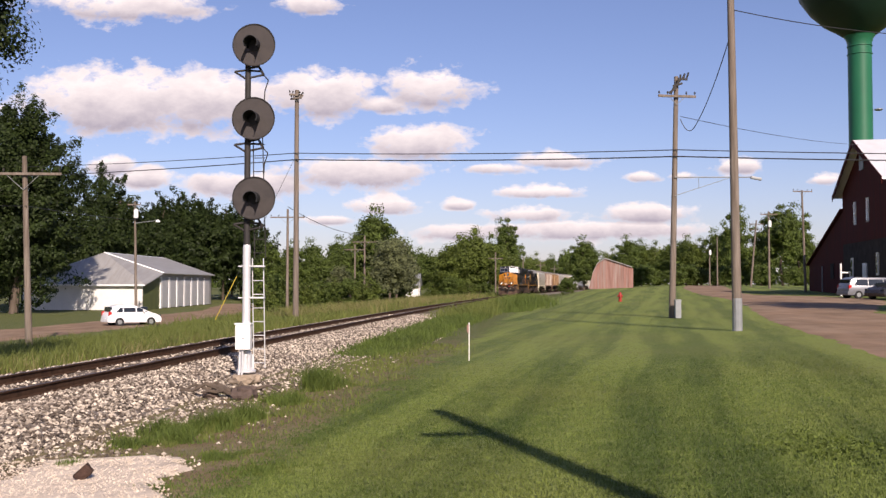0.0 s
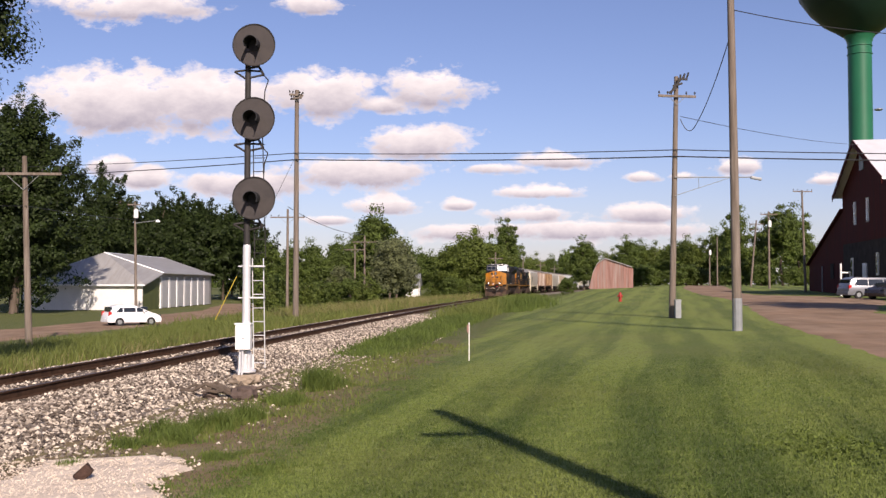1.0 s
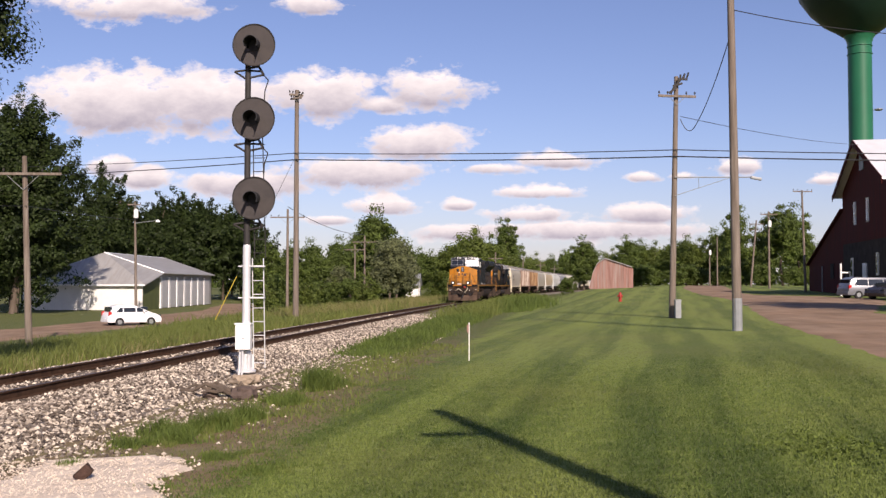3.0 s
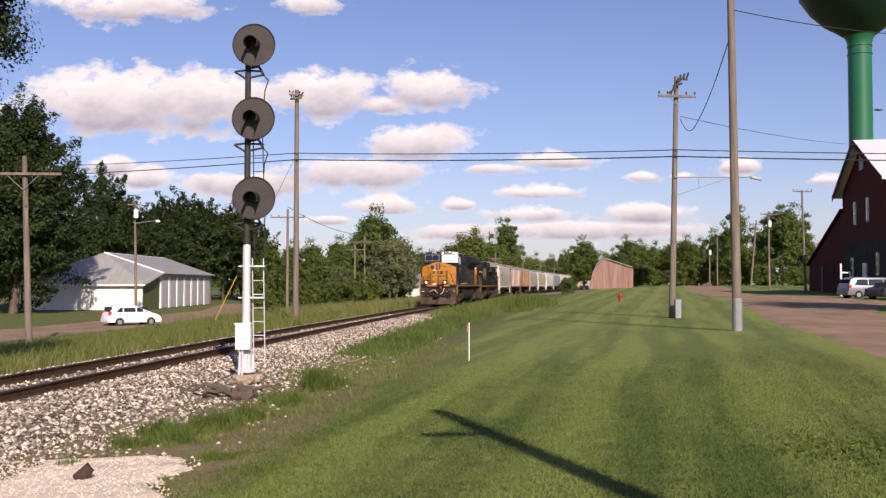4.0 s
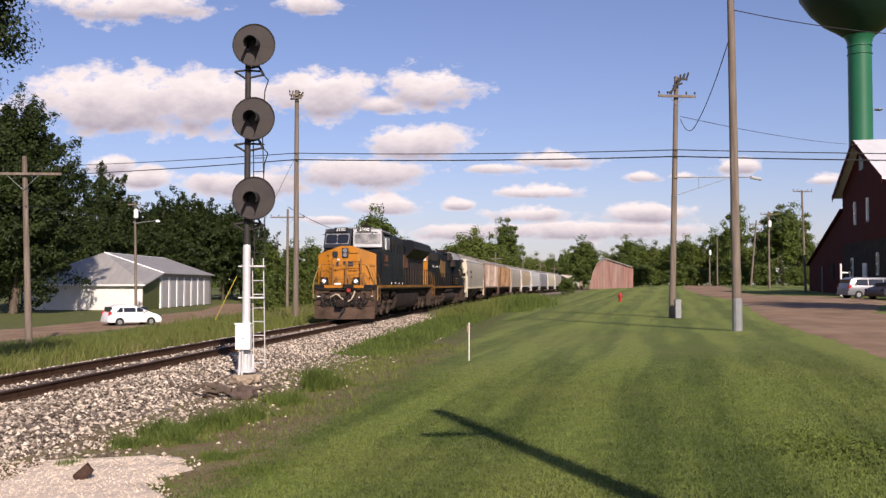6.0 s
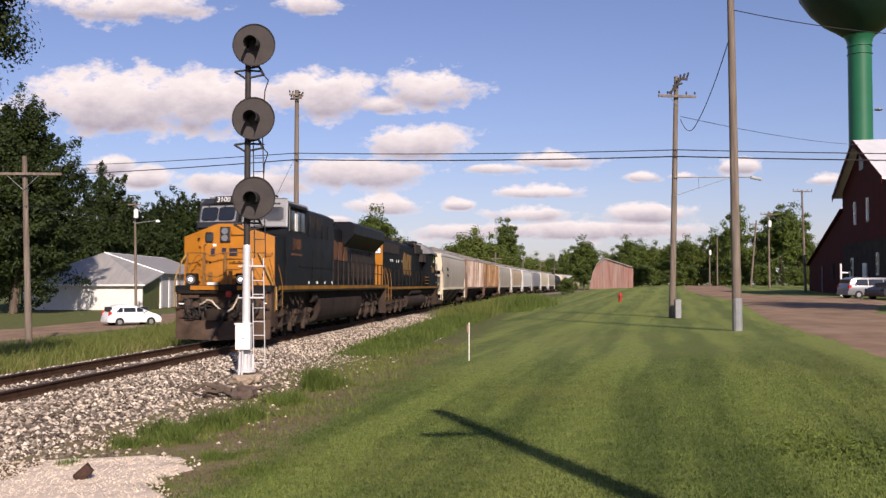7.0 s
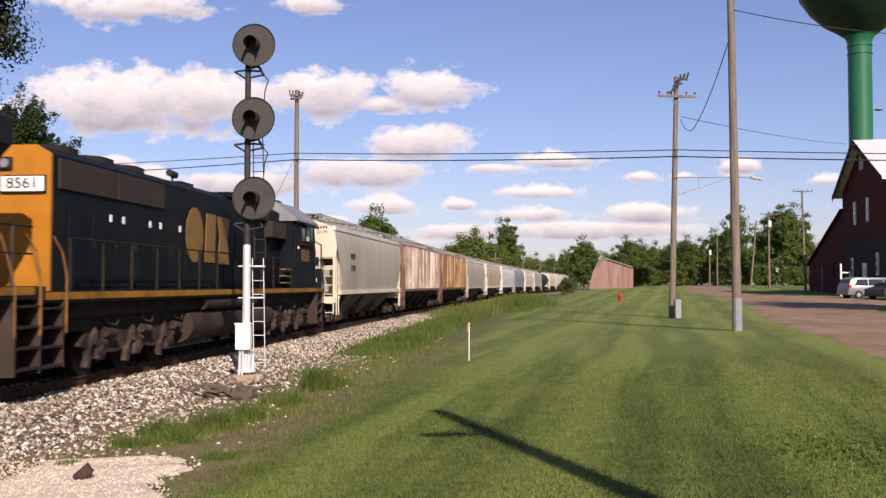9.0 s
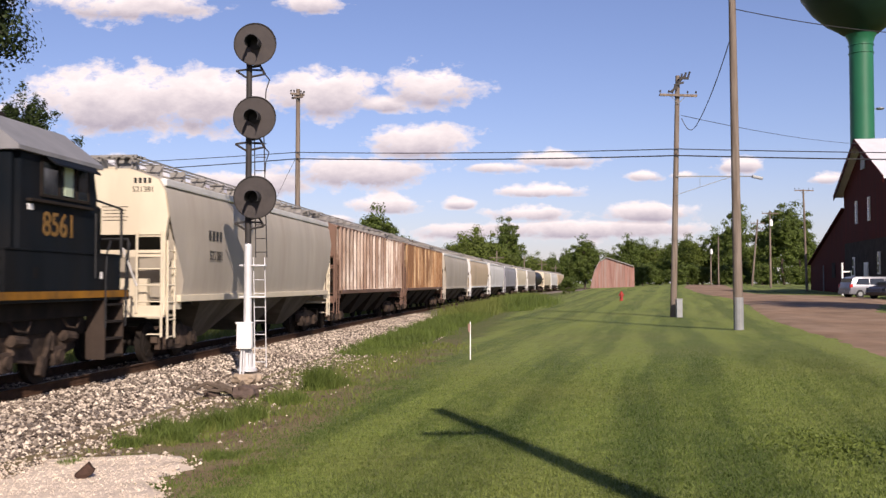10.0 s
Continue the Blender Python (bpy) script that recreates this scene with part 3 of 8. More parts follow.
def lead_locomotive():
    """Six-axle road locomotive, cab ahead. y = 0 at the nose, the tail at y = -21."""
    C = 10.6
    loco = thing("locomotive", Matrix(), "dark navy diesel locomotive with a yellow-orange nose, lit headlights", "locomotive", "train")
    MOVING.append((loco, C))

    def Y(v):
        return v + C
    # frame, sill and pilot
    block("frame", loco, M["under"], ((0, Y(-10.4), 1.42), (2.5, 21.4, 0.36)))
    block("side_sill", loco, M["navy"], ((0, Y(-10.35), 1.66), (3.04, 21.7, 0.22)), label="navy side sill")
    for sx in (-1, 1):
        block("sill_stripe", loco, M["sill_yellow"], ((sx * 1.527, Y(-10.6), 1.69), (0.02, 20.4, 0.13)), bevel=0, label="yellow stripe along the sill")
    bm = bmesh.new()
    for sx in (-1, 1):
        vs = [(0, 0.98, 0.1), (0, 0.78, 0.66), (sx * 1.5, 0.42, 0.72), (sx * 1.5, 0.5, 0.12)]
        f = [bm.verts.new((x, Y(y), z)) for x, y, z in vs] + [bm.verts.new((x, Y(y - 0.12), z)) for x, y, z in vs]
        for a in ((0, 1, 2, 3), (7, 6, 5, 4), (0, 4, 5, 1), (1, 5, 6, 2), (2, 6, 7, 3), (3, 7, 4, 0)):
            bm.faces.new([f[k] for k in a])
    bmesh.ops.recalc_face_normals(bm, faces=bm.faces)
    part("snow_plough", bm, M["dust"], loco, "dusty brown pilot plough")
    bm = bmesh.new()
    prism(bm, [(-1.5, 0.5), (1.5, 0.5), (1.52, 1.1), (1.42, 1.55), (-1.42, 1.55), (-1.52, 1.1)], Y(0.2), Y(0.34))
    part("pilot_plate", bm, M["dust"], loco)
    bm = bmesh.new()
    box(bm, (0, Y(0.65), 0.88), (0.34, 0.8, 0.32), bevel=0.05)
    box(bm, (0.05, Y(1.08), 0.88), (0.44, 0.32, 0.36), bevel=0.08)
    box(bm, (0, Y(0.42), 0.9), (0.8, 0.2, 0.62), bevel=0.05)
    part("coupler", bm, M["under"], loco)
    hoses = ((-1.25, 0.55, 0.30), (-1.05, 0.62, 0.22), (-0.82, 0.5, 0.2), (-0.6, 0.55, 0.16), (0.55, 0.5, -0.18), (0.75, 0.6, -0.2), (0.98, 0.5, -0.2), (1.2, 0.6, -0.3))
    for k, (x, drop, swing) in enumerate(hoses):
        bm = bmesh.new()
        pipe(bm, [(x, Y(0.34), 1.34), (x, Y(0.52), 1.3), (x + swing * 0.3, Y(0.62), 1.3 - drop * 0.6), (x + swing, Y(0.62), 1.32 - drop), (x + swing * 1.6, Y(0.56), 1.4 - drop)], 0.034)
        box(bm, (x + swing * 1.6, Y(0.56), 1.42 - drop), (0.07, 0.1, 0.09))
        part("air_hose", bm, M["black"], loco)
    bm = bmesh.new()
    pipe(bm, [(-1.5, Y(0.5), 1.05), (-1.1, Y(0.55), 1.12), (1.1, Y(0.55), 1.12), (1.5, Y(0.5), 1.05)], 0.024)
    pipe(bm, [(0.05, Y(0.55), 1.12), (0.12, Y(0.9), 1.08)], 0.024)
    part("uncoupling_lever", bm, M["tank"], loco)
    for x, z, w, h in ((-0.95, 1.42, 0.3, 0.1), (0.92, 1.42, 0.3, 0.1), (-1.2, 0.9, 0.3, 0.32), (1.22, 0.92, 0.3, 0.3), (0.5, 1.28, 0.4, 0.16)):
        block("pilot_bracket", loco, M["dust"], ((x, Y(0.4), z), (w, 0.18, h)), bevel=0.02)
    for x, z in ((-0.8, 1.16), (1.28, 1.2), (-1.3, 1.22)):
        block("pilot_label", loco, M["white"], ((x, Y(0.52), z), (0.2, 0.02, 0.04)), bevel=0)
    pts = [(0.72, Y(0.55), 1.16), (0.55, Y(0.66), 1.22), (0.42, Y(0.7), 1.32), (0.27, Y(0.72), 1.30), (0.12, Y(0.74), 1.14), (-0.06, Y(0.75), 1.0), (-0.22, Y(0.75), 0.96), (-0.38, Y(0.72), 1.05), (-0.48, Y(0.66), 1.25), (-0.53, Y(0.55), 1.46)]
    bm = bmesh.new()
    pipe(bm, pts, 0.028, 8)
    part("jumper_cable", bm, M["cable_pale"], loco, "pale looped cable")
    block("red_lamp", loco, M["red"], ((-0.22, Y(0.56), 1.50), (0.19, 0.1, 0.19)), bevel=0.05)
    for x, w in ((0.56, 0.9), (-0.72, 0.5)):
        block("stripe_plate", loco, M["orange"], ((x, Y(0.54), 1.69), (w, 0.03, 0.13)), bevel=0, label="yellow front stripe")
    block("cable_box", loco, M["under"], ((-0.18, Y(0.5), 1.70), (0.50, 0.2, 0.2)), bevel=0.03)
    # corner plates ahead of the steps; two black triangles each paint the dark inside footholds
    for sx in (-1, 1):
        bm = bmesh.new()
        prism(bm, [(sx * 1.02, 0.42), (sx * 1.5, 0.48), (sx * 1.5, 1.76), (sx * 0.98, 1.76)], Y(0.36), Y(0.42))
        part("corner_plate", bm, M["dust"], loco, "dusty brown corner plate")
        block("step_side", loco, M["dust"], ((sx * 1.505, Y(0.05), 1.12), (0.03, 0.72, 1.26)), bevel=0.008)
        for k in range(2):
            bm = bmesh.new()
            z = 0.95 - 0.30 * k
            prism(bm, [(sx * 1.10, z), (sx * 1.26, z), (sx * 1.17, z - 0.17)], Y(0.415), Y(0.43))
            part("foothold", bm, M["black"], loco)
    # brake gear, glad hands and brackets crowding the pilot
    crowd = random.Random(12)
    for k in range(16):
        x, z = crowd.uniform(-1.3, 1.3), crowd.uniform(0.72, 1.38)
        bm = bmesh.new()
        if k % 2:
            box(bm, (x, Y(0.46), z), (crowd.uniform(0.08, 0.26), 0.22, crowd.uniform(0.06, 0.2)), bevel=0.015)
        else:
            rod(bm, (x, Y(0.36), z), (x, Y(0.60), z), crowd.uniform(0.05, 0.12), n=12)
        part("pilot_fitting", bm, M["dust"] if k % 3 else M["under"], loco)
    bm = bmesh.new()
    for x0, z0 in ((-0.85, 0.78), (0.95, 0.92)):
        pipe(bm, [(x0 + 0.2 * math.cos(a), Y(0.70), z0 + 0.15 * math.sin(a)) for a in (k * math.tau / 11 for k in range(11))], 0.022)
    pipe(bm, [(-0.25, Y(0.62), 1.25), (-0.2, Y(0.9), 0.9), (-0.05, Y(1.15), 0.55), (0.12, Y(1.22), 0.22)], 0.035, 8)
    pipe(bm, [(-0.1, Y(0.62), 1.0), (-0.15, Y(1.05), 0.6), (0.05, Y(1.16), 0.35)], 0.03, 8)
    part("brake_hose", bm, M["black"], loco, "black drooping brake hose")
    block("anticlimber", loco, M["under"], ((0, Y(0.30), 1.56), (2.8, 0.42, 0.1)))
    # corner steps with yellow rails
    for sx in (-1, 1):
        for y in (-0.35, -20.6):
            bm = boxes(((sx * 1.16, Y(y), 0.95), (0.04, 0.8, 1.2)))
            for q in (-0.4, 0.4):
                box(bm, (sx * 1.35, Y(y + q), 0.95), (0.38, 0.03, 1.25))
            well = part("step_well", bm, M["tank"], loco)
            for k in range(4):
                part("tread", boxes(((sx * 1.35, Y(y), 0.42 + k * 0.34), (0.38, 0.76, 0.04))), M["under"], well)
            for q in (-0.4, 0.42):
                bm = bmesh.new()
                pipe(bm, [(sx * 1.54, Y(y + q), 0.95), (sx * 1.54, Y(y + q), 1.75), (sx * 1.5, Y(y + q + 0.1), 2.1), (sx * 1.42, Y(y + q + 0.25), 2.6)], 0.016)
                part("step_handrail", bm, M["rail_paint"], loco, "dull yellow handrail")
    # nose: orange front sheet with swept-back sides on a navy box
    gable = [(-1.46, 1.74), (1.46, 1.74), (1.46, 3.30), (0.3, 3.68), (-0.3, 3.68), (-1.46, 3.30)]
    bm = bmesh.new()
    prism(bm, gable, Y(-1.5), Y(-0.15))
    part("nose", bm, M["navy"], loco)

    def front(x):
        return Y(0.15 - 0.25 * max(0.0, (abs(x) - 0.55) / 0.91))
    bm = bmesh.new()
    outline = [(1.46, 1.74, 3.30), (0.55, 1.74, 3.60), (0.28, 1.74, 3.69), (-0.28, 1.74, 3.69), (-0.55, 1.74, 3.60), (-1.46, 1.74, 3.30)]
    cols = [[bm.verts.new(p) for p in ((x, front(x), lo), (x, front(x), hi), (x, Y(-0.17), hi), (x, Y(-0.17), lo))] for x, lo, hi in outline]
    faces = []
    for p, q in zip(cols, cols[1:]):
        faces += [bm.faces.new((p[k], p[(k + 1) % 4], q[(k + 1) % 4], q[k])) for k in range(4)]
    faces += [bm.faces.new(cols[0]), bm.faces.new(cols[-1][::-1])]
    bmesh.ops.recalc_face_normals(bm, faces=faces)
    part("nose_front", bm, M["orange"], loco, "yellow-orange nose front")
    bm = boxes(((0.53, Y(0.15), 2.48), (0.60, 0.05, 1.42)), bevel=0.02)
    part("nose_door", bm, M["orange"], loco, "yellow nose door")
    for z in (1.95, 2.5, 3.05):
        block("door_hinge", loco, M["orange"], ((0.85, Y(0.13), z), (0.08, 0.07, 0.12)), bevel=0.01)
    bm = boxes(((0.55, Y(0.17), 3.26), (0.25, 0.06, 0.33)), bevel=0.06)
    part("nose_window", bm, M["glass"], loco)
    bm = boxes(((0.04, Y(0.17), 3.35), (0.32, 0.08, 0.48)), bevel=0.03)
    part("nose_light_housing", bm, M["black"], loco)
    bm = rods(((0.04, Y(0.20), 3.46), (0.04, Y(0.225), 3.46), 0.105), ((0.04, Y(0.20), 3.24), (0.04, Y(0.225), 3.24), 0.105), n=18)
    part("headlight", bm, M["reflector"], loco, "pair of bright glass headlights")
    for sx in (-0.56, 1.03):
        block("ditch_light_box", loco, M["under"], ((sx, Y(0.34), 1.94), (0.34, 0.26, 0.40)), bevel=0.04)
        dish = part("ditch_light", rods(((sx, Y(0.465), 1.95), (sx, Y(0.485), 1.95), 0.135), n=20), M["reflector"], loco, "round glass ditch light")
        part("lamp_bulb", rods(((sx, Y(0.484), 1.95), (sx, Y(0.50), 1.95), 0.055), n=14), M["lamp"], dish, "lit lamp")
    # platform rail: two wide posts, thinner ones and bent grab irons
    for x, top, w in ((0.62, 2.76, 0.09), (-0.06, 2.76, 0.10), (-0.80, 3.05, 0.08), (1.16, 2.78, 0.05)):
        block("platform_post", loco, M["rail_paint"], ((x, Y(0.43), (1.76 + top) / 2), (w, 0.05, top - 1.76)), bevel=0.012)
    for x, w, h in ((0.42, 0.12, 0.42), (-0.22, 0.12, 0.46), (-0.92, 0.10, 0.52)):
        block("platform_gate", loco, M["rail_paint"], ((x, Y(0.42), 1.76 + h / 2), (w, 0.04, h)), bevel=0.01)
    for pts, r in (([(1.18, Y(0.45), 2.77), (0.6, Y(0.47), 2.77), (0.4, Y(0.5), 2.68), (0.2, Y(0.5), 2.72), (0.0, Y(0.47), 2.78), (-0.98, Y(0.45), 2.78)], 0.018),
                   ([(1.1, Y(0.45), 2.32), (0.85, Y(0.45), 2.68), (0.74, Y(0.45), 2.72)], 0.018),
                   ([(1.05, Y(0.44), 2.2), (0.9, Y(0.47), 2.3), (0.7, Y(0.47), 2.22), (0.5, Y(0.47), 2.08), (0.2, Y(0.46), 2.02), (0.0, Y(0.46), 2.1)], 0.016),
                   ([(-0.06, Y(0.44), 2.24), (-0.5, Y(0.46), 2.26), (-0.78, Y(0.46), 2.36), (-0.98, Y(0.45), 2.33), (-1.2, Y(0.43), 1.95), (-1.32, Y(0.43), 1.66)], 0.02),
                   ([(-1.0, Y(0.1), 2.78), (-1.1, Y(0.16), 2.66), (-1.3, Y(0.1), 2.15), (-1.46, Y(0.02), 1.76), (-1.56, Y(0.0), 1.7), (-1.56, Y(0.0), 1.0)], 0.024),
                   ([(-1.2, Y(0.05), 2.80), (-1.2, Y(0.09), 2.74), (-1.42, Y(0.02), 2.74), (-1.42, Y(-0.02), 2.80)], 0.014),
                   ([(-0.16, Y(0.15), 3.46), (-0.16, Y(0.2), 3.34), (-0.64, Y(0.18), 3.34), (-0.64, Y(0.13), 3.46)], 0.014),
                   ([(-0.12, Y(0.15), 3.0), (-0.12, Y(0.2), 2.92), (-0.74, Y(0.16), 2.92)], 0.014),
                   ([(-0.12, Y(0.16), 2.62), (-0.12, Y(0.22), 2.48), (-0.6, Y(0.2), 2.48), (-0.6, Y(0.14), 2.6)], 0.016),
                   ([(0.70, Y(0.18), 2.60), (0.70, Y(0.22), 3.02), (0.64, Y(0.18), 3.06)], 0.022),
                   ([(1.32, Y(0.1), 2.75), (1.44, Y(0.25), 2.45), (1.58, Y(0.3), 2.0), (1.62, Y(0.3), 1.75), (1.62, Y(0.3), 1.1)], 0.024),
                   ([(-1.36, Y(0.46), 1.72), (-1.40, Y(0.47), 1.2), (-1.30, Y(0.47), 1.1)], 0.02),
                   ([(1.36, Y(0.46), 1.72), (1.40, Y(0.47), 1.3)], 0.02)):
        bm = bmesh.new()
        pipe(bm, pts, r)
        part("nose_handrail", bm, M["pale_rail"] if r > 0.022 else M["rail_paint"], loco)
    for x, z, w, h in ((0.64, 2.48, 0.06, 0.07), (0.52, 2.48, 0.06, 0.07), (-0.25, 2.49, 0.06, 0.06), (-0.42, 2.49, 0.06, 0.06), (0.93, 3.22, 0.06, 0.07), (-1.15, 2.1, 0.07, 0.07)):
        block("nose_fitting", loco, M["under"], ((x, front(x) + 0.03, z), (w, 0.06, h)), bevel=0.01)
    block("nose_label", loco, M["white"], ((0.34, Y(0.46), 1.82), (0.32, 0.02, 0.08)), bevel=0)
    block("nose_sticker", loco, M["white"], ((0.38, Y(0.18), 3.02), (0.11, 0.012, 0.08)), bevel=0)
    for x, y, z, w, h in ((0.43, 0.185, 2.80, 0.13, 0.24), (0.08, 0.16, 2.83, 0.14, 0.2), (-0.22, 0.16, 2.80, 0.26, 0.24)):
        block("nose_emblem", loco, M["emblem_blue"], ((x, Y(y), z), (w, 0.014, h)), bevel=0.005, label="small dark blue emblem shape")
    # cab
    side = [(Y(-4.0), 1.74), (Y(-4.0), 4.48), (Y(-1.60), 4.48), (Y(-1.36), 3.45), (Y(-1.36), 1.74)]
    bm = bmesh.new()
    prism(bm, side, -1.5, 1.5, "x")
    part("cab", bm, M["navy"], loco)
    bm = bmesh.new()
    prism(bm, [(-1.5, 4.44), (1.5, 4.44), (1.44, 4.56), (0.95, 4.70), (-0.95, 4.70), (-1.44, 4.56)], Y(-4.2), Y(-1.55))
    part("cab_roof", bm, M["silver"], loco, "grey cab roof")

    def raked(sx):
        return Matrix.Rotation(radians(-12 * sx), 4, "Z") @ Matrix.Rotation(radians(15.6), 4, "X")
    for sx in (-1, 1):
        turn = raked(sx)
        base = Vector((sx * 0.76, Y(-1.36), 4.13))

        def at(u, d, v):
            return base + turn @ Vector((u, d, v))
        bm = bmesh.new()
        box(bm, base, (1.50, 0.12, 1.02), turn, bevel=0.04)
        part("windscreen_surround", bm, M["gloss"], loco, "glossy navy windscreen surround")
        bm = bmesh.new()
        box(bm, at(0, 0.055, -0.04), (1.32, 0.03, 0.56), turn, bevel=0.012)
        screen_frame = part("windscreen_frame", bm, M["silver"], loco)
        for k in (-0.315, 0.315):
            # a pane with rounded lower corners
            bm = bmesh.new()
            rim = [(0.30 * (1 if c > 0 else -1) * min(1, abs(c) * 1.25), 0.235 * (1 if q > 0 else -1) * min(1, abs(q) * 1.25)) for c, q in ((math.cos(i * math.tau / 20), math.sin(i * math.tau / 20)) for i in range(20))]
            lo = [bm.verts.new(at(k + u, 0.065, -0.05 + v)) for u, v in rim]
            hi = [bm.verts.new(at(k + u, 0.085, -0.05 + v)) for u, v in rim]
            bm.faces.new(lo), bm.faces.new(hi[::-1])
            for i in range(20):
                bm.faces.new((lo[i], lo[(i + 1) % 20], hi[(i + 1) % 20], hi[i]))
            bmesh.ops.recalc_face_normals(bm, faces=bm.faces)
            part("pane", bm, M["screen"], screen_frame, "dark windscreen glass")
        for k in (-0.3, 0.3):
            part("wiper", rods((at(k - 0.22, 0.11, 0.30), at(k + 0.28, 0.11, 0.30), 0.012), (at(k, 0.11, 0.34), at(k + 0.12, 0.1, 0.12), 0.014)), M["black"], loco)
        bm = bmesh.new()
        box(bm, at(sx * -0.16, 0.06, 0.42), (0.72, 0.16, 0.26), turn, bevel=0.03)
        part("number_board", bm, M["black"], loco)
        lettering("3100", 0.24, loco, Matrix.Translation(at(sx * -0.16, 0.146, 0.42)) @ turn @ FACE_AHEAD, M["white"], "road_number", 1.05)
        for y, w in ((-2.10, 0.50), (-2.72, 0.56), (-3.34, 0.5)):
            block("side_window", loco, M["glass"], ((sx * 1.5, Y(y), 3.92), (0.04, w, 0.66)), bevel=0.02)
        for y in (-1.78, -2.40, -3.04, -3.68):
            block("window_post", loco, M["under"], ((sx * 1.508, Y(y), 3.92), (0.03, 0.06, 0.78)), bevel=0.006)
        block("cab_edge_trim", loco, M["silver"], ((sx * 1.506, Y(-1.66), 3.96), (0.02, 0.045, 0.82)), bevel=0)
        block("sun_visor", loco, M["navy"], ((sx * 1.56, Y(-2.7), 4.36), (0.16, 2.1, 0.04)))
        block("underline_bar", loco, M["logo"], ((sx * 1.506, Y(-2.6), 2.80), (0.012, 1.35, 0.07)), bevel=0, label="orange bar under the number")
    bm = rods(((-0.3, Y(-3.3), 4.8), (-0.3, Y(-3.3), 5.0), 0.06))
    box(bm, (-0.3, Y(-3.4), 4.86), (0.5, 0.5, 0.08))
    part("roof_fitting", bm, M["under"], loco)
    # cabinets and hood
    bm = bmesh.new()
    prism(bm, [(-1.48, 1.74), (1.48, 1.74), (1.48, 4.36), (1.1, 4.54), (-1.1, 4.54), (-1.48, 4.36)], Y(-8.3), Y(-4.0))
    part("equipment_cabinet", bm, M["navy"], loco)
    for sx in (-1, 1):
        for k in range(2):
            block("resistor_grille", loco, M["grille"], ((sx * 1.485, Y(-4.78 - 1.0 * k), 4.03), (0.03, 0.66, 0.50)), bevel=0.01, label="brown resistor grille")
        for k in range(4):
            block("grille_post", loco, M["navy"], ((sx * 1.5, Y(-4.35 - 0.98 * k), 3.75), (0.05, 0.07, 0.5)), bevel=0.01)
        for k in range(2):
            block("cabinet_door", loco, M["navy"], ((sx * 1.487, Y(-5.5 - 1.4 * k), 2.55), (0.03, 1.25, 1.2)), bevel=0.012)
        block("panel_ledge", loco, M["navy"], ((sx * 1.5, Y(-5.6), 2.42), (0.05, 5.2, 0.05)), bevel=0.01)
        for k in range(4):
            block("notice", loco, M["white"], ((sx * 1.49, Y(-4.36 - 1.22 * k), 1.86), (0.02, 0.08, 0.10)), bevel=0, label="small white notice")
        # added white pane: the window's sunlit brightness is put into its colour
        block("window_visor_pane", loco, M["white"], ((sx * 1.53, Y(-2.45), 3.88), (0.02, 0.30, 0.60)), bevel=0, label="white pane painted in for the bright window")
    bm = bmesh.new()
    prism(bm, [(-0.95, 1.74), (0.95, 1.74), (0.95, 4.15), (0.6, 4.42), (-0.6, 4.42), (-0.95, 4.15)], Y(-20.3), Y(-8.0))
    part("engine_hood", bm, M["navy"], loco)
    bm = bmesh.new()
    prism(bm, [(-0.95, 3.42), (0.95, 3.42), (1.5, 4.0), (1.5, 4.42), (1.3, 4.54), (-1.3, 4.54), (-1.5, 4.42), (-1.5, 4.0)], Y(-20.1), Y(-12.3))
    part("radiator_wing", bm, M["navy"], loco, "overhanging radiator housing")
    for k in range(3):
        block("roof_fan", loco, M["under"], ((0, Y(-15.3 - 1.7 * k), 4.57), (1.7, 1.4, 0.1)))
    block("exhaust_stack", loco, M["under"], ((0, Y(-11.0), 4.5), (0.9, 1.4, 0.3)))
    for sx in (-1, 1):
        for k in range(12):
            y = -8.5 - k * 0.95
            block("hood_door", loco, M["navy"], ((sx * 0.955, Y(y), 2.75), (0.03, 0.86, 1.75)), bevel=0.012)
        for k in range(13):
            part("stanchion", rods(((sx * 1.47, Y(-8.2 - k), 1.76), (sx * 1.47, Y(-8.2 - k), 2.75), 0.034), n=6), M["tank"], loco)
        part("walkway_rail", rods(((sx * 1.47, Y(-8.0), 2.75), (sx * 1.47, Y(-20.8), 2.75), 0.022), ((sx * 1.47, Y(-8.0), 2.3), (sx * 1.47, Y(-20.8), 2.3), 0.016)), M["under"], loco)
        emblem(loco, sx * 0.985, Y(-10.1), Y(-13.3), 2.80, 3.66, M["logo"])
        lettering("3100", 0.55, loco, Matrix.Translation((sx * 1.512, Y(-2.6), 3.12)) @ (FACE_NEAR if sx < 0 else pose(0, 0, 0, 90, 0, 90)), M["logo"], "road_number")
    for sx in (-1, 1):
        for k in range(5):
            block("intake_grille", loco, M["grille"], ((sx * 0.975, Y(-14.6 - 1.1 * k), 2.75), (0.03, 0.9, 1.3)), bevel=0.01)
        for k in range(6):
            bm = bmesh.new()
            y = -2.2 - 0.62 * k if k < 3 else -15.4 - 0.62 * (k - 3) * 2
            pipe(bm, [(sx * 1.36, Y(y), 1.42), (sx * 1.42, Y(y - 0.2), 1.15), (sx * 1.40, Y(y - 0.45), 1.08), (sx * 1.3, Y(y - 0.7), 1.3)], 0.022)
            part("traction_cable", bm, M["tank"], loco)
        bm = bmesh.new()
        pipe(bm, [(sx * 1.49, Y(-8.2), 4.2), (sx * 1.40, Y(-8.6), 3.9), (sx * 1.2, Y(-9.0), 3.3), (sx * 1.0, Y(-9.2), 2.9)], 0.03)
        part("cable_duct", bm, M["under"], loco)
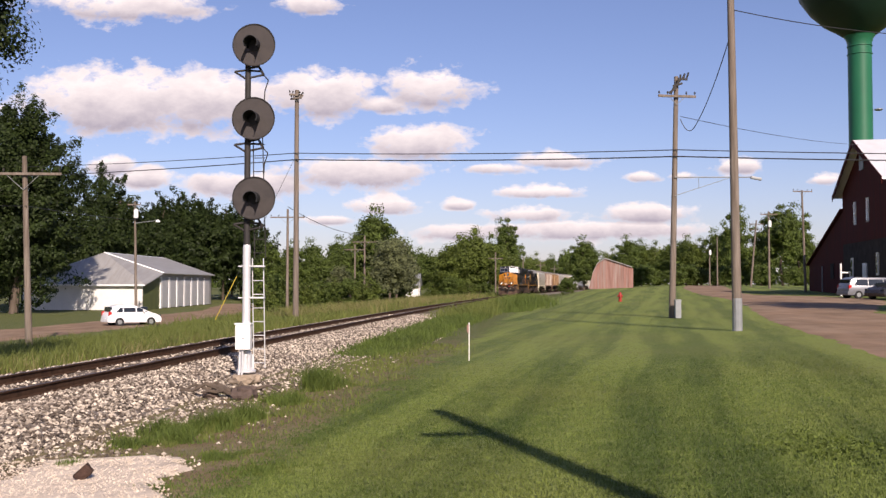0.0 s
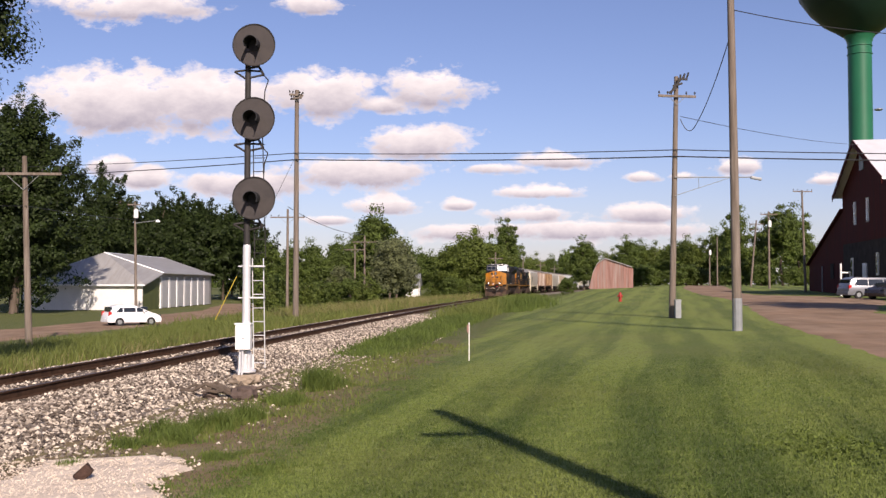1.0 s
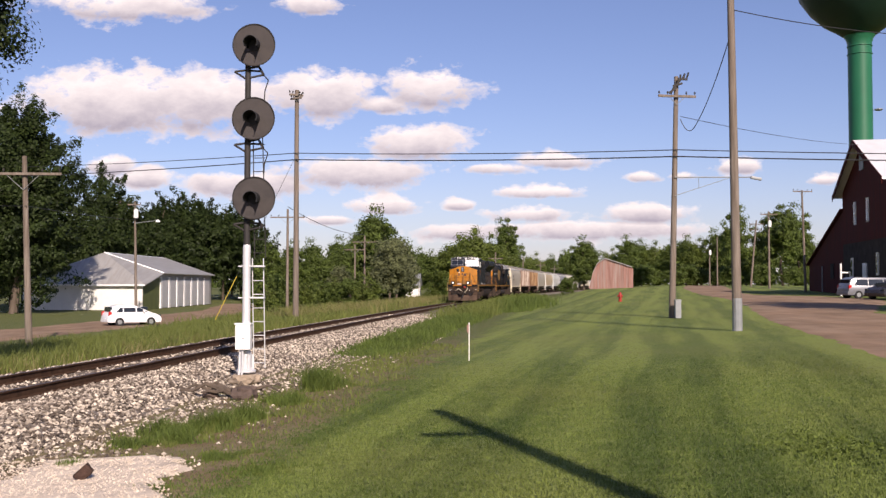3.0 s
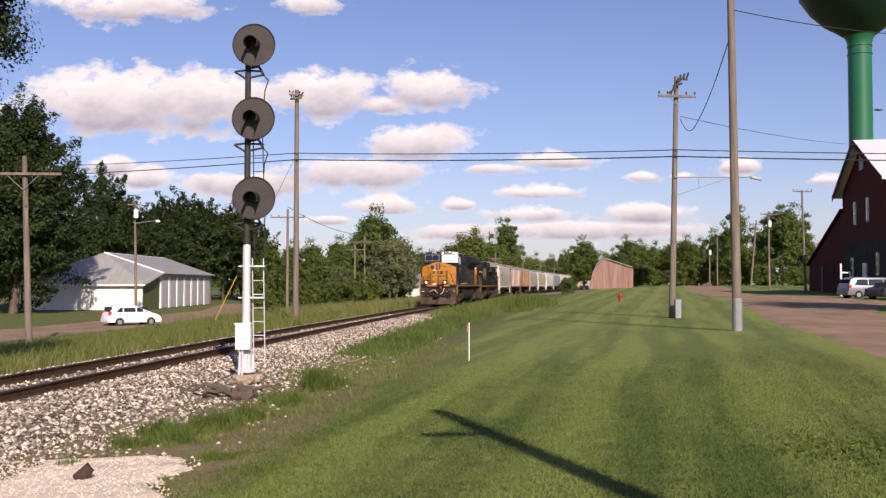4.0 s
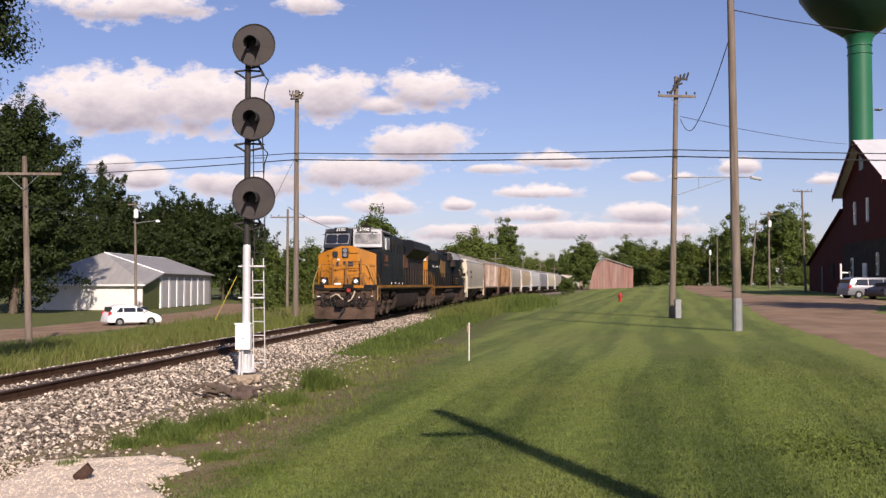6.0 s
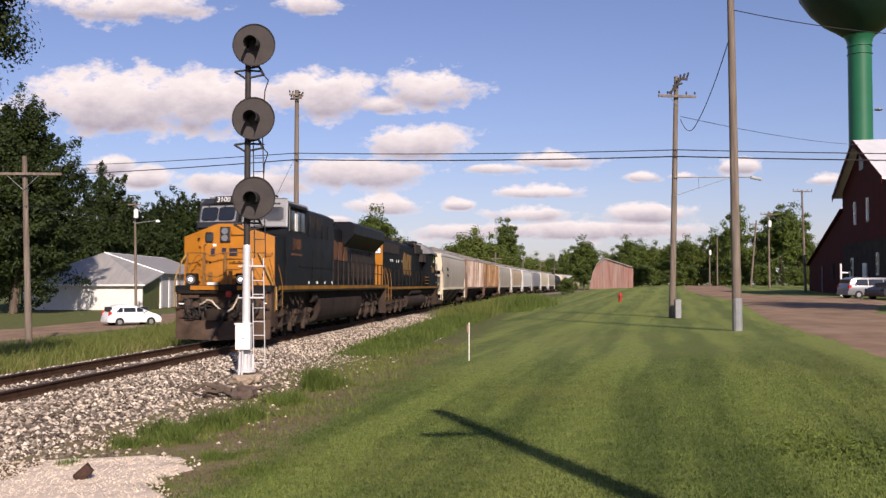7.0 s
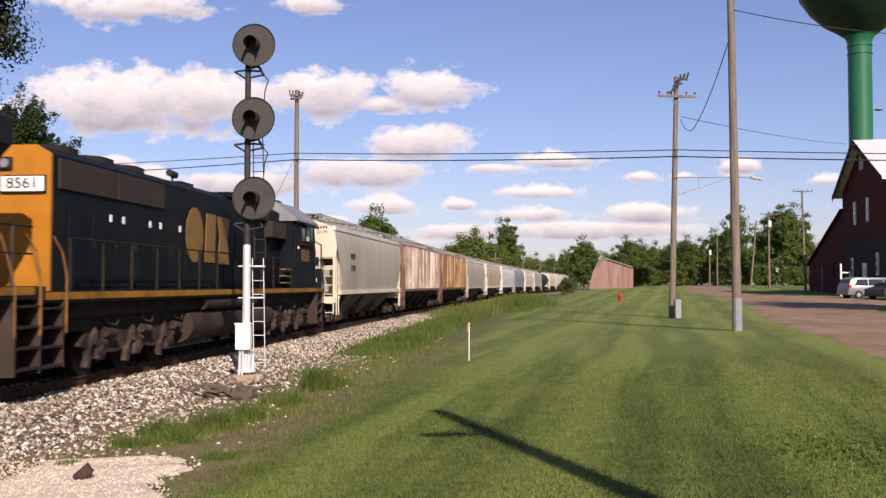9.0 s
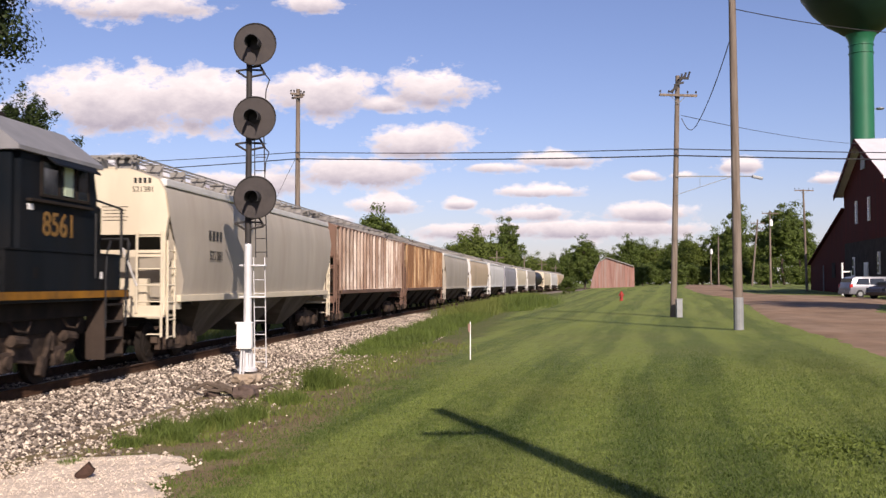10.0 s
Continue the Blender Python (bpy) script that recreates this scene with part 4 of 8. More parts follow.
    # under the frame
    block("traction_gear", loco, M["under"], ((0, Y(-3.9), 0.85), (1.3, 5.4, 0.8)), bevel=0.05)
    block("traction_gear", loco, M["under"], ((0, Y(-16.9), 0.85), (1.3, 5.4, 0.8)), bevel=0.05)
    block("cable_trough", loco, M["under"], ((0, Y(-10.4), 1.1), (2.3, 19.0, 0.36)), bevel=0.02)
    bm = bmesh.new()
    prism(bm, [(-1.0, 0.36), (1.0, 0.36), (1.28, 0.45), (1.42, 0.66), (1.49, 1.0), (1.50, 1.26), (-1.50, 1.26), (-1.49, 1.0), (-1.42, 0.66), (-1.28, 0.45)], Y(-14.0), Y(-6.05))
    bmesh.ops.bevel(bm, geom=list(bm.edges), offset=0.04, segments=2, affect="EDGES")
    part("fuel_tank", bm, M["tank"], loco, "dusty brown fuel tank", True)
    for sx in (-1, 1):
        part("air_reservoir", rods(((sx * 1.3, Y(-5.3), 1.28), (sx * 1.3, Y(-5.95), 1.28), 0.15), n=14), M["under"], loco)
    truck(loco, Y(-3.6), 3, 1.80, 0.53, True, True)
    truck(loco, Y(-17.0), 3, 1.85, 0.53, True, True)
    bm = bmesh.new()
    box(bm, (0, Y(-21.3), 0.88), (0.3, 1.0, 0.3), bevel=0.05)
    part("rear_coupler", bm, M["under"], loco)
    return loco


def visor_slope(sx, Y):
    """A sloping visor over the cab's side windows."""
    bm = bmesh.new()
    prism(bm, [(sx * 1.5, 4.0), (sx * 1.5, 3.96), (sx * 1.72, 3.78), (sx * 1.72, 3.81)], Y(-17.8), Y(-16.1))
    return bm


def second_locomotive():
    """Six-axle locomotive running long hood first. y = 0 at the hood's end, the far nose at y = -19."""
    C = 9.4
    loco = thing("locomotive", Matrix(), "faded dark blue diesel locomotive, yellow hood end, cab at its rear", "locomotive", "train")
    MOVING.append((loco, 22.35 + C))

    def Y(v):
        return v + C
    block("frame", loco, M["under"], ((0, Y(-9.2), 1.36), (2.5, 20.6, 0.36)))
    block("side_sill", loco, M["navy2"], ((0, Y(-9.2), 1.58), (3.0, 20.8, 0.2)))
    for sx in (-1, 1):
        block("sill_stripe", loco, M["sill_yellow"], ((sx * 1.507, Y(-9.2), 1.60), (0.02, 20.6, 0.13)), bevel=0, label="yellow stripe along the sill")
    hood = [(-0.97, 1.64), (0.97, 1.64), (0.97, 4.18), (0.7, 4.34), (-0.7, 4.34), (-0.97, 4.18)]
    bm = bmesh.new()
    prism(bm, hood, Y(-15.4), Y(-0.06))
    part("engine_hood", bm, M["navy2"], loco)
    bm = bmesh.new()
    prism(bm, hood, Y(-0.06), Y(0.0))
    part("hood_end", bm, M["orange"], loco, "yellow hood end")
    for sx in (-1, 1):
        block("number_board", loco, M["black"], ((sx * 0.46, Y(0.03), 3.62), (0.88, 0.06, 0.33)), bevel=0.028)
        block("number_plate_face", loco, M["white"], ((sx * 0.46, Y(0.04), 3.62), (0.83, 0.06, 0.28)), bevel=0.028)
        lettering("8561", 0.28, loco, Matrix.Translation((sx * 0.46, Y(0.078), 3.625)) @ FACE_AHEAD, M["black"], "road_number", 1.1)
        for y0, y1 in ((-0.25, -2.7), (-2.74, -5.2)):
            block("radiator_grille", loco, M["grille"], ((sx * 0.99, Y((y0 + y1) / 2), 3.84), (0.06, y0 - y1 - 0.02, 0.56)), bevel=0.02)
        block("brake_grille", loco, M["grille"], ((sx * 1.03, Y(-12.4), 4.12), (0.14, 2.2, 0.60)), bevel=0.03)
        block("locker", loco, M["navy2"], ((sx * 1.26, Y(-17.05), 2.0), (0.5, 4.2, 0.68)), bevel=0.02)
        block("locker_lid", loco, M["navy2"], ((sx * 1.27, Y(-17.05), 2.35), (0.52, 4.24, 0.03)), bevel=0.008)
        for k in range(4):
            block("locker_louvre", loco, M["under"], ((sx * 1.512, Y(-15.9), 1.9 + 0.05 * k), (0.012, 0.14, 0.02)), bevel=0)
        block("locker_notice", loco, M["white"], ((sx * 1.513, Y(-18.3), 1.95), (0.012, 0.09, 0.13)), bevel=0)
        block("blower_duct", loco, M["grille"], ((sx * 1.06, Y(-14.3), 3.56), (0.34, 1.7, 0.52)), bevel=0.05)
        for k in range(13):
            block("hood_door", loco, M["navy2"], ((sx * 0.98, Y(-1.1 - k * 0.98), 2.5), (0.03, 0.88, 1.5)), bevel=0.012)
        for k in range(13):
            block("door_latch", loco, M["under"], ((sx * 1.0, Y(-0.72 - k * 0.98), 2.6), (0.03, 0.05, 0.16)), bevel=0.006)
        for k in range(11):
            part("stanchion", rods(((sx * 1.46, Y(0.2 - k * 1.3), 1.66), (sx * 1.46, Y(0.2 - k * 1.3), 2.62), 0.03), n=6), M["under"], loco)
        part("walkway_rail", rods(((sx * 1.46, Y(0.2), 2.62), (sx * 1.46, Y(-13.6), 2.62), 0.02)), M["under"], loco)
        emblem(loco, sx * 1.005, Y(-6.6), Y(-9.9), 2.35, 3.75, M["logo2"])
        for y in (-2.4, -3.0, -4.4, -5.0, -6.2):
            block("notice", loco, M["white"], ((sx * 1.0, Y(y), 3.15), (0.02, 0.10, 0.15)), bevel=0, label="small white notice")
        for y in (0.9, -18.9):
            bm = boxes(((sx * 1.14, Y(y), 0.95), (0.04, 0.8, 1.15)))
            for q in (-0.4, 0.4):
                box(bm, (sx * 1.33, Y(y + q), 0.95), (0.36, 0.03, 1.2))
            well = part("step_well", bm, M["tank"], loco)
            for k in range(4):
                part("tread", boxes(((sx * 1.33, Y(y), 0.4 + k * 0.33), (0.36, 0.76, 0.04))), M["under"], well)
            for q in (-0.45, 0.45):
                s = 1 if y > 0 else -1
                bm = bmesh.new()
                pipe(bm, [(sx * 1.53, Y(y + q), 0.95), (sx * 1.53, Y(y + q), 1.95), (sx * 1.5, Y(y + q + 0.1 * s), 2.35), (sx * 1.46, Y(y + q + 0.35 * s), 2.62)], 0.02)
                part("step_handrail", bm, M["rail_paint"] if y > 0 else M["black"], loco)
    bm = boxes(((0, Y(0.03), 4.0), (0.5, 0.08, 0.24)), bevel=0.05)
    part("headlight_housing", bm, M["black"], loco)
    part("headlight", rods(((-0.12, Y(0.08), 4.0), (-0.12, Y(0.1), 4.0), 0.085), ((0.12, Y(0.08), 4.0), (0.12, Y(0.1), 4.0), 0.085), n=14), M["silver"], loco)
    for k, y in enumerate((-1.6, -3.2, -4.8)):
        bm = bmesh.new()
        lathe(bm, [(0.62, 0), (0.62, 0.16), (0.5, 0.2), (0.2, 0.2)], 18, (0, Y(y), 4.32))
        part("roof_fan", bm, M["under"], loco)
    block("exhaust_stack", loco, M["under"], ((0, Y(-8.4), 4.42), (0.7, 0.9, 0.2)))
    block("dynamic_brake_hatch", loco, M["navy2"], ((0, Y(-11.3), 4.36), (1.9, 2.2, 0.16)))
    part("horn", rods(((-0.75, Y(-6.3), 4.3), (-0.75, Y(-6.3), 4.5), 0.03), ((-0.75, Y(-6.1), 4.52), (-0.75, Y(-6.5), 4.5), 0.09)), M["black"], loco)
    # cab and low nose
    side = [(Y(-15.4), 1.64), (Y(-15.4), 4.0), (Y(-17.95), 4.0), (Y(-18.1), 3.4), (Y(-18.1), 1.64)]
    bm = bmesh.new()
    prism(bm, side, -1.5, 1.5, "x")
    part("cab", bm, M["navy2"], loco)
    bm = bmesh.new()
    prism(bm, [(-1.58, 3.93), (1.58, 3.93), (1.58, 4.0), (0.8, 4.6), (-0.8, 4.6), (-1.58, 4.0)], Y(-18.2), Y(-15.2))
    part("cab_roof", bm, M["silver"], loco, "pale grey cab roof")
    block("air_conditioner", loco, M["under"], ((0.1, Y(-16.4), 4.7), (0.9, 1.1, 0.26)), bevel=0.05)
    for sx in (-1, 1):
        for y, w in ((-16.35, 0.5), (-16.98, 0.52), (-17.52, 0.36)):
            block("side_window", loco, M["glass"], ((sx * 1.5, Y(y), 3.56), (0.04, w, 0.56)), bevel=0.02)
        block("window_frame", loco, M["under"], ((sx * 1.51, Y(-16.9), 3.86), (0.03, 1.75, 0.05)), ((sx * 1.51, Y(-16.9), 3.27), (0.03, 1.75, 0.05)), ((sx * 1.51, Y(-16.05), 3.56), (0.03, 0.06, 0.6)), ((sx * 1.51, Y(-16.66), 3.56), (0.03, 0.07, 0.6)), ((sx * 1.51, Y(-17.29), 3.56), (0.03, 0.06, 0.6)), ((sx * 1.51, Y(-17.74), 3.56), (0.03, 0.06, 0.6)), bevel=0.006)
        block("window_shade", loco, M["pale_green"], ((sx * 1.525, Y(-16.95), 3.57), (0.02, 0.30, 0.50)), bevel=0.0, label="pale green window shade")
        block("cab_door", loco, M["navy2"], ((sx * 1.16, Y(-15.32), 2.95), (0.5, 0.1, 1.9)), bevel=0.02)
        block("door_window", loco, M["glass"], ((sx * 1.0, Y(-15.26), 3.55), (0.3, 0.05, 0.5)), bevel=0.03)
        part("platform_rail", rods(((sx * 1.45, Y(-18.2), 3.36), (sx * 1.45, Y(-19.3), 3.28), 0.022), ((sx * 1.45, Y(-19.3), 3.28), (sx * 1.45, Y(-19.3), 2.3), 0.03)), M["black"], loco)
        part("slant_rail", rods(((sx * 1.46, Y(-19.35), 2.5), (sx * 1.5, Y(-19.95), 1.75), 0.02)), M["white"], loco, "white slanting handrail")
        for k in range(3):
            block("cab_step", loco, M["logo2"], ((sx * 1.40, Y(-14.45), 1.85 + 0.22 * k), (0.2, 0.7, 0.03)), bevel=0.006, label="yellow-edged step")
        part("sun_visor", visor_slope(sx, Y), M["navy2"], loco)
        lettering("8561", 0.58, loco, Matrix.Translation((sx * 1.508, Y(-16.68), 2.78)) @ (FACE_NEAR if sx < 0 else pose(0, 0, 0, 90, 0, 90)), M["logo2"], "road_number")
        block("windscreen", loco, M["glass"], ((sx * 0.95, Y(-18.05), 3.65), (0.6, 0.1, 0.45)), bevel=0.03)
    for sx in (-1, 1):
        part("cab_grab_iron", rods(((sx * 1.54, Y(-18.0), 1.9), (sx * 1.54, Y(-18.0), 3.1), 0.016)), M["black"], loco)
        block("window_sill", loco, M["under"], ((sx * 1.54, Y(-16.7), 3.16), (0.1, 2.2, 0.05)), bevel=0.01)
        block("cab_notice", loco, M["white"], ((sx * 1.508, Y(-15.7), 3.05), (0.015, 0.16, 0.1)), bevel=0)
    block("roof_beacon", loco, M["under"], ((-0.6, Y(-15.9), 4.6), (0.35, 0.6, 0.14)), bevel=0.03)
    bm = bmesh.new()
    prism(bm, [(-0.98, 1.64), (0.98, 1.64), (0.98, 3.3), (0.75, 3.45), (-0.75, 3.45), (-0.98, 3.3)], Y(-19.4), Y(-18.0))
    part("short_hood", bm, M["navy2"], loco)
    part("end_rail", rods(((-1.4, Y(-19.75), 2.7), (1.4, Y(-19.75), 2.7), 0.025), ((-1.4, Y(-19.75), 1.7), (-1.4, Y(-19.75), 2.7), 0.025), ((1.4, Y(-19.75), 1.7), (1.4, Y(-19.75), 2.7), 0.025)), M["black"], loco)
    block("traction_gear", loco, M["under"], ((0, Y(-3.4), 0.85), (1.3, 5.2, 0.8)), bevel=0.05)
    block("traction_gear", loco, M["under"], ((0, Y(-15.6), 0.85), (1.3, 5.2, 0.8)), bevel=0.05)
    block("cable_trough", loco, M["under"], ((0, Y(-9.4), 1.1), (2.3, 18.0, 0.36)), bevel=0.02)
    bm = bmesh.new()
    prism(bm, [(-0.9, 0.38), (0.9, 0.38), (1.12, 0.41), (1.28, 0.49), (1.38, 0.62), (1.43, 0.78), (1.42, 0.95), (1.36, 1.06), (1.24, 1.12), (-1.24, 1.12), (-1.36, 1.06), (-1.42, 0.95), (-1.43, 0.78), (-1.38, 0.62), (-1.28, 0.49), (-1.12, 0.41)], Y(-13.0), Y(-6.0))
    part("fuel_tank", bm, M["tank"], loco, "dusty brown fuel tank", True)
    for sx in (-1, 1):
        part("air_reservoir", rods(((sx * 1.30, Y(-6.9), 1.32), (sx * 1.30, Y(-11.1), 1.32), 0.16), n=18), M["tank"], loco)
    truck(loco, Y(-3.4), 3, 1.75, 0.51, True, True)
    truck(loco, Y(-15.6), 3, 1.75, 0.51, True, True)
    for y in (1.5, -20.0):
        block("coupler", loco, M["under"], ((0, Y(y), 0.88), (0.3, 0.9, 0.3)), bevel=0.05)
    return loco


def hopper(label, paint, end_paint, ribs, length, behind, spin, number="", curved=True):
    """Covered hopper wagon. The body's forward end stands so many metres behind the leading nose."""
    L = length / 2
    car = thing("hopper_wagon", Matrix(), label, "hopper wagon", "train")
    MOVING.append((car, behind + L))
    if curved:
        outline = [(-1.50, 1.42), (1.50, 1.42), (1.57, 1.9), (1.615, 2.6), (1.60, 3.3), (1.52, 3.85), (1.35, 4.12), (0.7, 4.36), (-0.7, 4.36), (-1.35, 4.12), (-1.52, 3.85), (-1.60, 3.3), (-1.615, 2.6), (-1.57, 1.9)]
    else:
        outline = [(-1.52, 1.42), (1.52, 1.42), (1.54, 4.1), (0.7, 4.36), (-0.7, 4.36), (-1.54, 4.1)]
    bm = bmesh.new()
    prism(bm, outline, -L, L)
    # ends drawn in below: sloping end sheets
    for v in bm.verts:
        if v.co.z < 2.0:
            v.co.y *= (L - 0.95) / L
        elif v.co.z < 3.0:
            v.co.y *= (L - 0.35) / L
    part("body", bm, paint, car, smooth=True)
    for sy in (-1, 1):
        # the end sheet follows the roof's curve; dark openings below it between beams
        bm = bmesh.new()
        top = [(u, v) for u, v in outline if v > 3.0]
        prism(bm, [(-1.52, 2.88), (1.52, 2.88)] + [(u * 0.985, v - 0.01) for u, v in top], sy * (L - 0.06), sy * (L + 0.04))
        part("end_panel", bm, end_paint, car)
        # extra black sloping sheet paints the darkness of those openings
        bm = bmesh.new()
        prism(bm, [(sy * (L - 0.1), 3.0), (sy * (L - 0.05), 3.0), (sy * (L - 1.9), 1.3), (sy * (L - 2.0), 1.3)], -1.4, 1.4, "x")
        part("slope_sheet", bm, M["black"], car)
        block("end_beam", car, end_paint, ((0, sy * (L + 0.0), 2.46), (2.96, 0.10, 0.16)), bevel=0.015)
        block("end_sill", car, end_paint, ((0, sy * (L - 0.02), 1.18), (2.98, 0.14, 0.26)), bevel=0.02)
        block("end_platform", car, end_paint, ((0, sy * (L - 0.35), 1.08), (2.9, 0.9, 0.05)), bevel=0.01)
        block("brake_box", car, end_paint, ((0.42, sy * (L - 0.25), 1.62), (0.9, 0.3, 0.72)), ((-0.6, sy * (L - 0.3), 1.58), (0.8, 0.2, 0.66)), bevel=0.03)
        for sx in (-1, 1):
            block("corner_post", car, end_paint, ((sx * 1.46, sy * (L - 0.02), 2.0), (0.10, 0.10, 1.8)), ((sx * 1.46, sy * (L - 0.62), 1.85), (0.08, 0.08, 1.0)), bevel=0.012)
            block("corner_gusset", car, end_paint, ((sx * 1.5, sy * (L - 0.45), 1.36), (0.05, 0.9, 0.3)), bevel=0.012)
            bm = bmesh.new()
            for x in (0.88, 1.45):
                rod(bm, (sx * x, sy * (L + 0.07), 0.62 if x > 1 else 1.15), (sx * x, sy * (L + 0.07), 2.95), 0.03, n=6)
            for k in range(7):
                z = 0.68 + 0.36 * k
                rod(bm, (sx * 1.45, sy * (L + 0.07), z), (sx * (0.88 if z > 1.15 else 1.12), sy * (L + 0.07), z), 0.018, n=6)
            part("end_ladder", bm, end_paint, car)
            bm = bmesh.new()
            for y in (L - 0.06, L - 0.46):
                rod(bm, (sx * 1.54, sy * y, 0.58), (sx * 1.54, sy * y, 2.75), 0.026, n=6)
            for k in range(6):
                rod(bm, (sx * 1.54, sy * (L - 0.06), 0.62 + 0.38 * k), (sx * 1.54, sy * (L - 0.46), 0.62 + 0.38 * k), 0.018, n=6)
            part("side_ladder", bm, end_paint, car)
        block("coupler", car, M["under"], ((0, sy * (L + 0.35), 0.88), (0.28, 0.8, 0.28)), bevel=0.04)
    # side sill and hopper bays
    bm = bmesh.new()
    for sx in (-1, 1):
        box(bm, (sx * 1.55, 0, 1.46), (0.14, length - 1.3, 0.16), bevel=0.02)
    part("side_sill", bm, end_paint, car)
    for sx in (-1, 1):
        part("eave_rail", boxes(((sx * 1.43 if curved else sx * 1.54, 0, 4.05 if curved else 4.08), (0.15 if curved else 0.09, length - 0.1, 0.17 if curved else 0.09)), bevel=0.03), PALE if curved else end_paint, car)
    for k in range(4 if ribs else 3):
        n = 4 if ribs else 3
        pitch = (length - 4.2) / n
        y = -(length - 4.2) / 2 + pitch * (k + 0.5)
        bm = bmesh.new()
        h = pitch / 2 - 0.12
        q = [bm.verts.new(p) for p in ((-1.5, y - h, 1.4), (1.5, y - h, 1.4), (1.5, y + h, 1.4), (-1.5, y + h, 1.4), (-0.7, y - 0.45, 0.42), (0.7, y - 0.45, 0.42), (0.7, y + 0.45, 0.42), (-0.7, y + 0.45, 0.42))]
        for a in ((0, 1, 2, 3), (7, 6, 5, 4), (0, 4, 5, 1), (1, 5, 6, 2), (2, 6, 7, 3), (3, 7, 4, 0)):
            bm.faces.new([q[i] for i in a])
        bmesh.ops.recalc_face_normals(bm, faces=bm.faces)
        part("hopper_bay", bm, M["under"] if ribs else M["bay"], car)
    if ribs:
        n = 22
        for sx in (-1, 1):
            for k in range(n):
                y = -L + 0.5 + (length - 1.0) * k / (n - 1)
                bm = boxes(((sx * 1.585, y, 2.8), (0.10, 0.09, 2.55)))
                part("rib", bm, ribs, car)
    # running boards: open gratings on brackets
    bm = bmesh.new()
    for sx in (-0.62, 0.62):
        for e in (-0.26, 0.0, 0.26):
            box(bm, (sx + e, 0, 4.60), (0.022, length + 0.7, 0.035))
        for k in range(int(length / 0.3)):
            box(bm, (sx, -L - 0.3 + 0.305 * k, 4.61), (0.5, 0.05, 0.012))
        for k in range(12):
            box(bm, (sx, -L + length * k / 11, 4.46), (0.40, 0.03, 0.28))
    for sy in (-1, 1):
        for e in (-0.22, 0.0, 0.22):
            box(bm, (0, sy * (L + 0.05) + e, 4.60), (1.9, 0.03, 0.05))
        for k in range(9):
            box(bm, (-0.9 + 0.225 * k, sy * (L + 0.05), 4.61), (0.06, 0.46, 0.012))
        for k in range(5):
            box(bm, (-0.75 + 0.37 * k, sy * (L - 0.1), 4.47), (0.04, 0.36, 0.24))
    part("running_board", bm, M["walkway"], car, "pale steel roof walkway")
    bm = bmesh.new()
    box(bm, (0, 0, 4.42), (0.7, length - 1.5, 0.14))
    part("hatch", bm, end_paint, car)
    if number:
        for sx, f in ((-1, FACE_NEAR), (1, pose(0, 0, 0, 90, 0, 90))):
            lettering(number, 0.33, car, Matrix.Translation((sx * 1.628, L - 3.0, 2.48)) @ f, M["black"], "wagon_number")
            for k in range(4):
                block("mark_bar", car, M["black"], ((sx * 1.618, L - 2.55 - k * 0.26, 2.98), (0.02, 0.13, 0.24)), bevel=0)
        lettering(number, 0.17, car, Matrix.Translation((-1.0, L + 0.045, 3.88)) @ FACE_AHEAD, M["black"], "wagon_number")
        for k in range(4):
            block("mark_bar", car, M["black"], ((-0.82 - k * 0.11, L + 0.042, 4.08), (0.06, 0.01, 0.12)), bevel=0)
        for k in range(5):
            block("mark_line", car, M["tank"], ((-0.35, L + 0.042, 3.5 - 0.075 * k), (0.62 - 0.08 * (k % 3), 0.01, 0.016)), bevel=0)
    for y in (L - 1.7, -L + 1.7):
        truck(car, y, 2, 1.78, 0.46, spin)
    return car


def tank_wagon(label, paint, length, behind):
    L = length / 2
    car = thing("tank_wagon", Matrix(), label, "tank wagon", "train")
    MOVING.append((car, behind + L))
    bm = bmesh.new()
    n = 20
    rings = [(-L, 0.5), (-L + 0.12, 1.1), (-L + 0.45, 1.48), (L - 0.45, 1.48), (L - 0.12, 1.1), (L, 0.5)]
    loops = [[bm.verts.new((r * math.sin(k * math.tau / n), y, 2.72 + r * math.cos(k * math.tau / n))) for k in range(n)] for y, r in rings]
    for p, q in zip(loops, loops[1:]):
        for k in range(n):
            bm.faces.new((p[k], p[(k + 1) % n], q[(k + 1) % n], q[k]))
    bm.faces.new(loops[0]), bm.faces.new(loops[-1])
    bmesh.ops.recalc_face_normals(bm, faces=bm.faces)
    part("tank", bm, paint, car, smooth=True)
    bm = bmesh.new()
    lathe(bm, [(0.5, 0), (0.5, 0.35), (0.4, 0.4)], 14, (0, 0, 4.12))
    part("dome", bm, paint, car)
    block("sill", car, M["under"], ((0, 0, 1.15), (1.6, length + 0.6, 0.3)), ((0, L - 0.5, 1.15), (2.8, 0.4, 0.15)), ((0, -L + 0.5, 1.15), (2.8, 0.4, 0.15)))
    block("coupler", car, M["under"], ((0, L + 0.4, 0.88), (0.28, 0.7, 0.28)), ((0, -L - 0.4, 0.88), (0.28, 0.7, 0.28)))
    for y in (L - 1.7, -L + 1.7):
        truck(car, y, 2, 1.78, 0.46, False)
    return car


def wagon_paint(name, colour, dirt, amount=0.5):
    return material(name, colour, 0.65, vary=0.14, scale=0.7, grain=18, bump=0.05, dirt=dirt, dirt_amount=amount, stretch=(1, 1.5, 0.32))


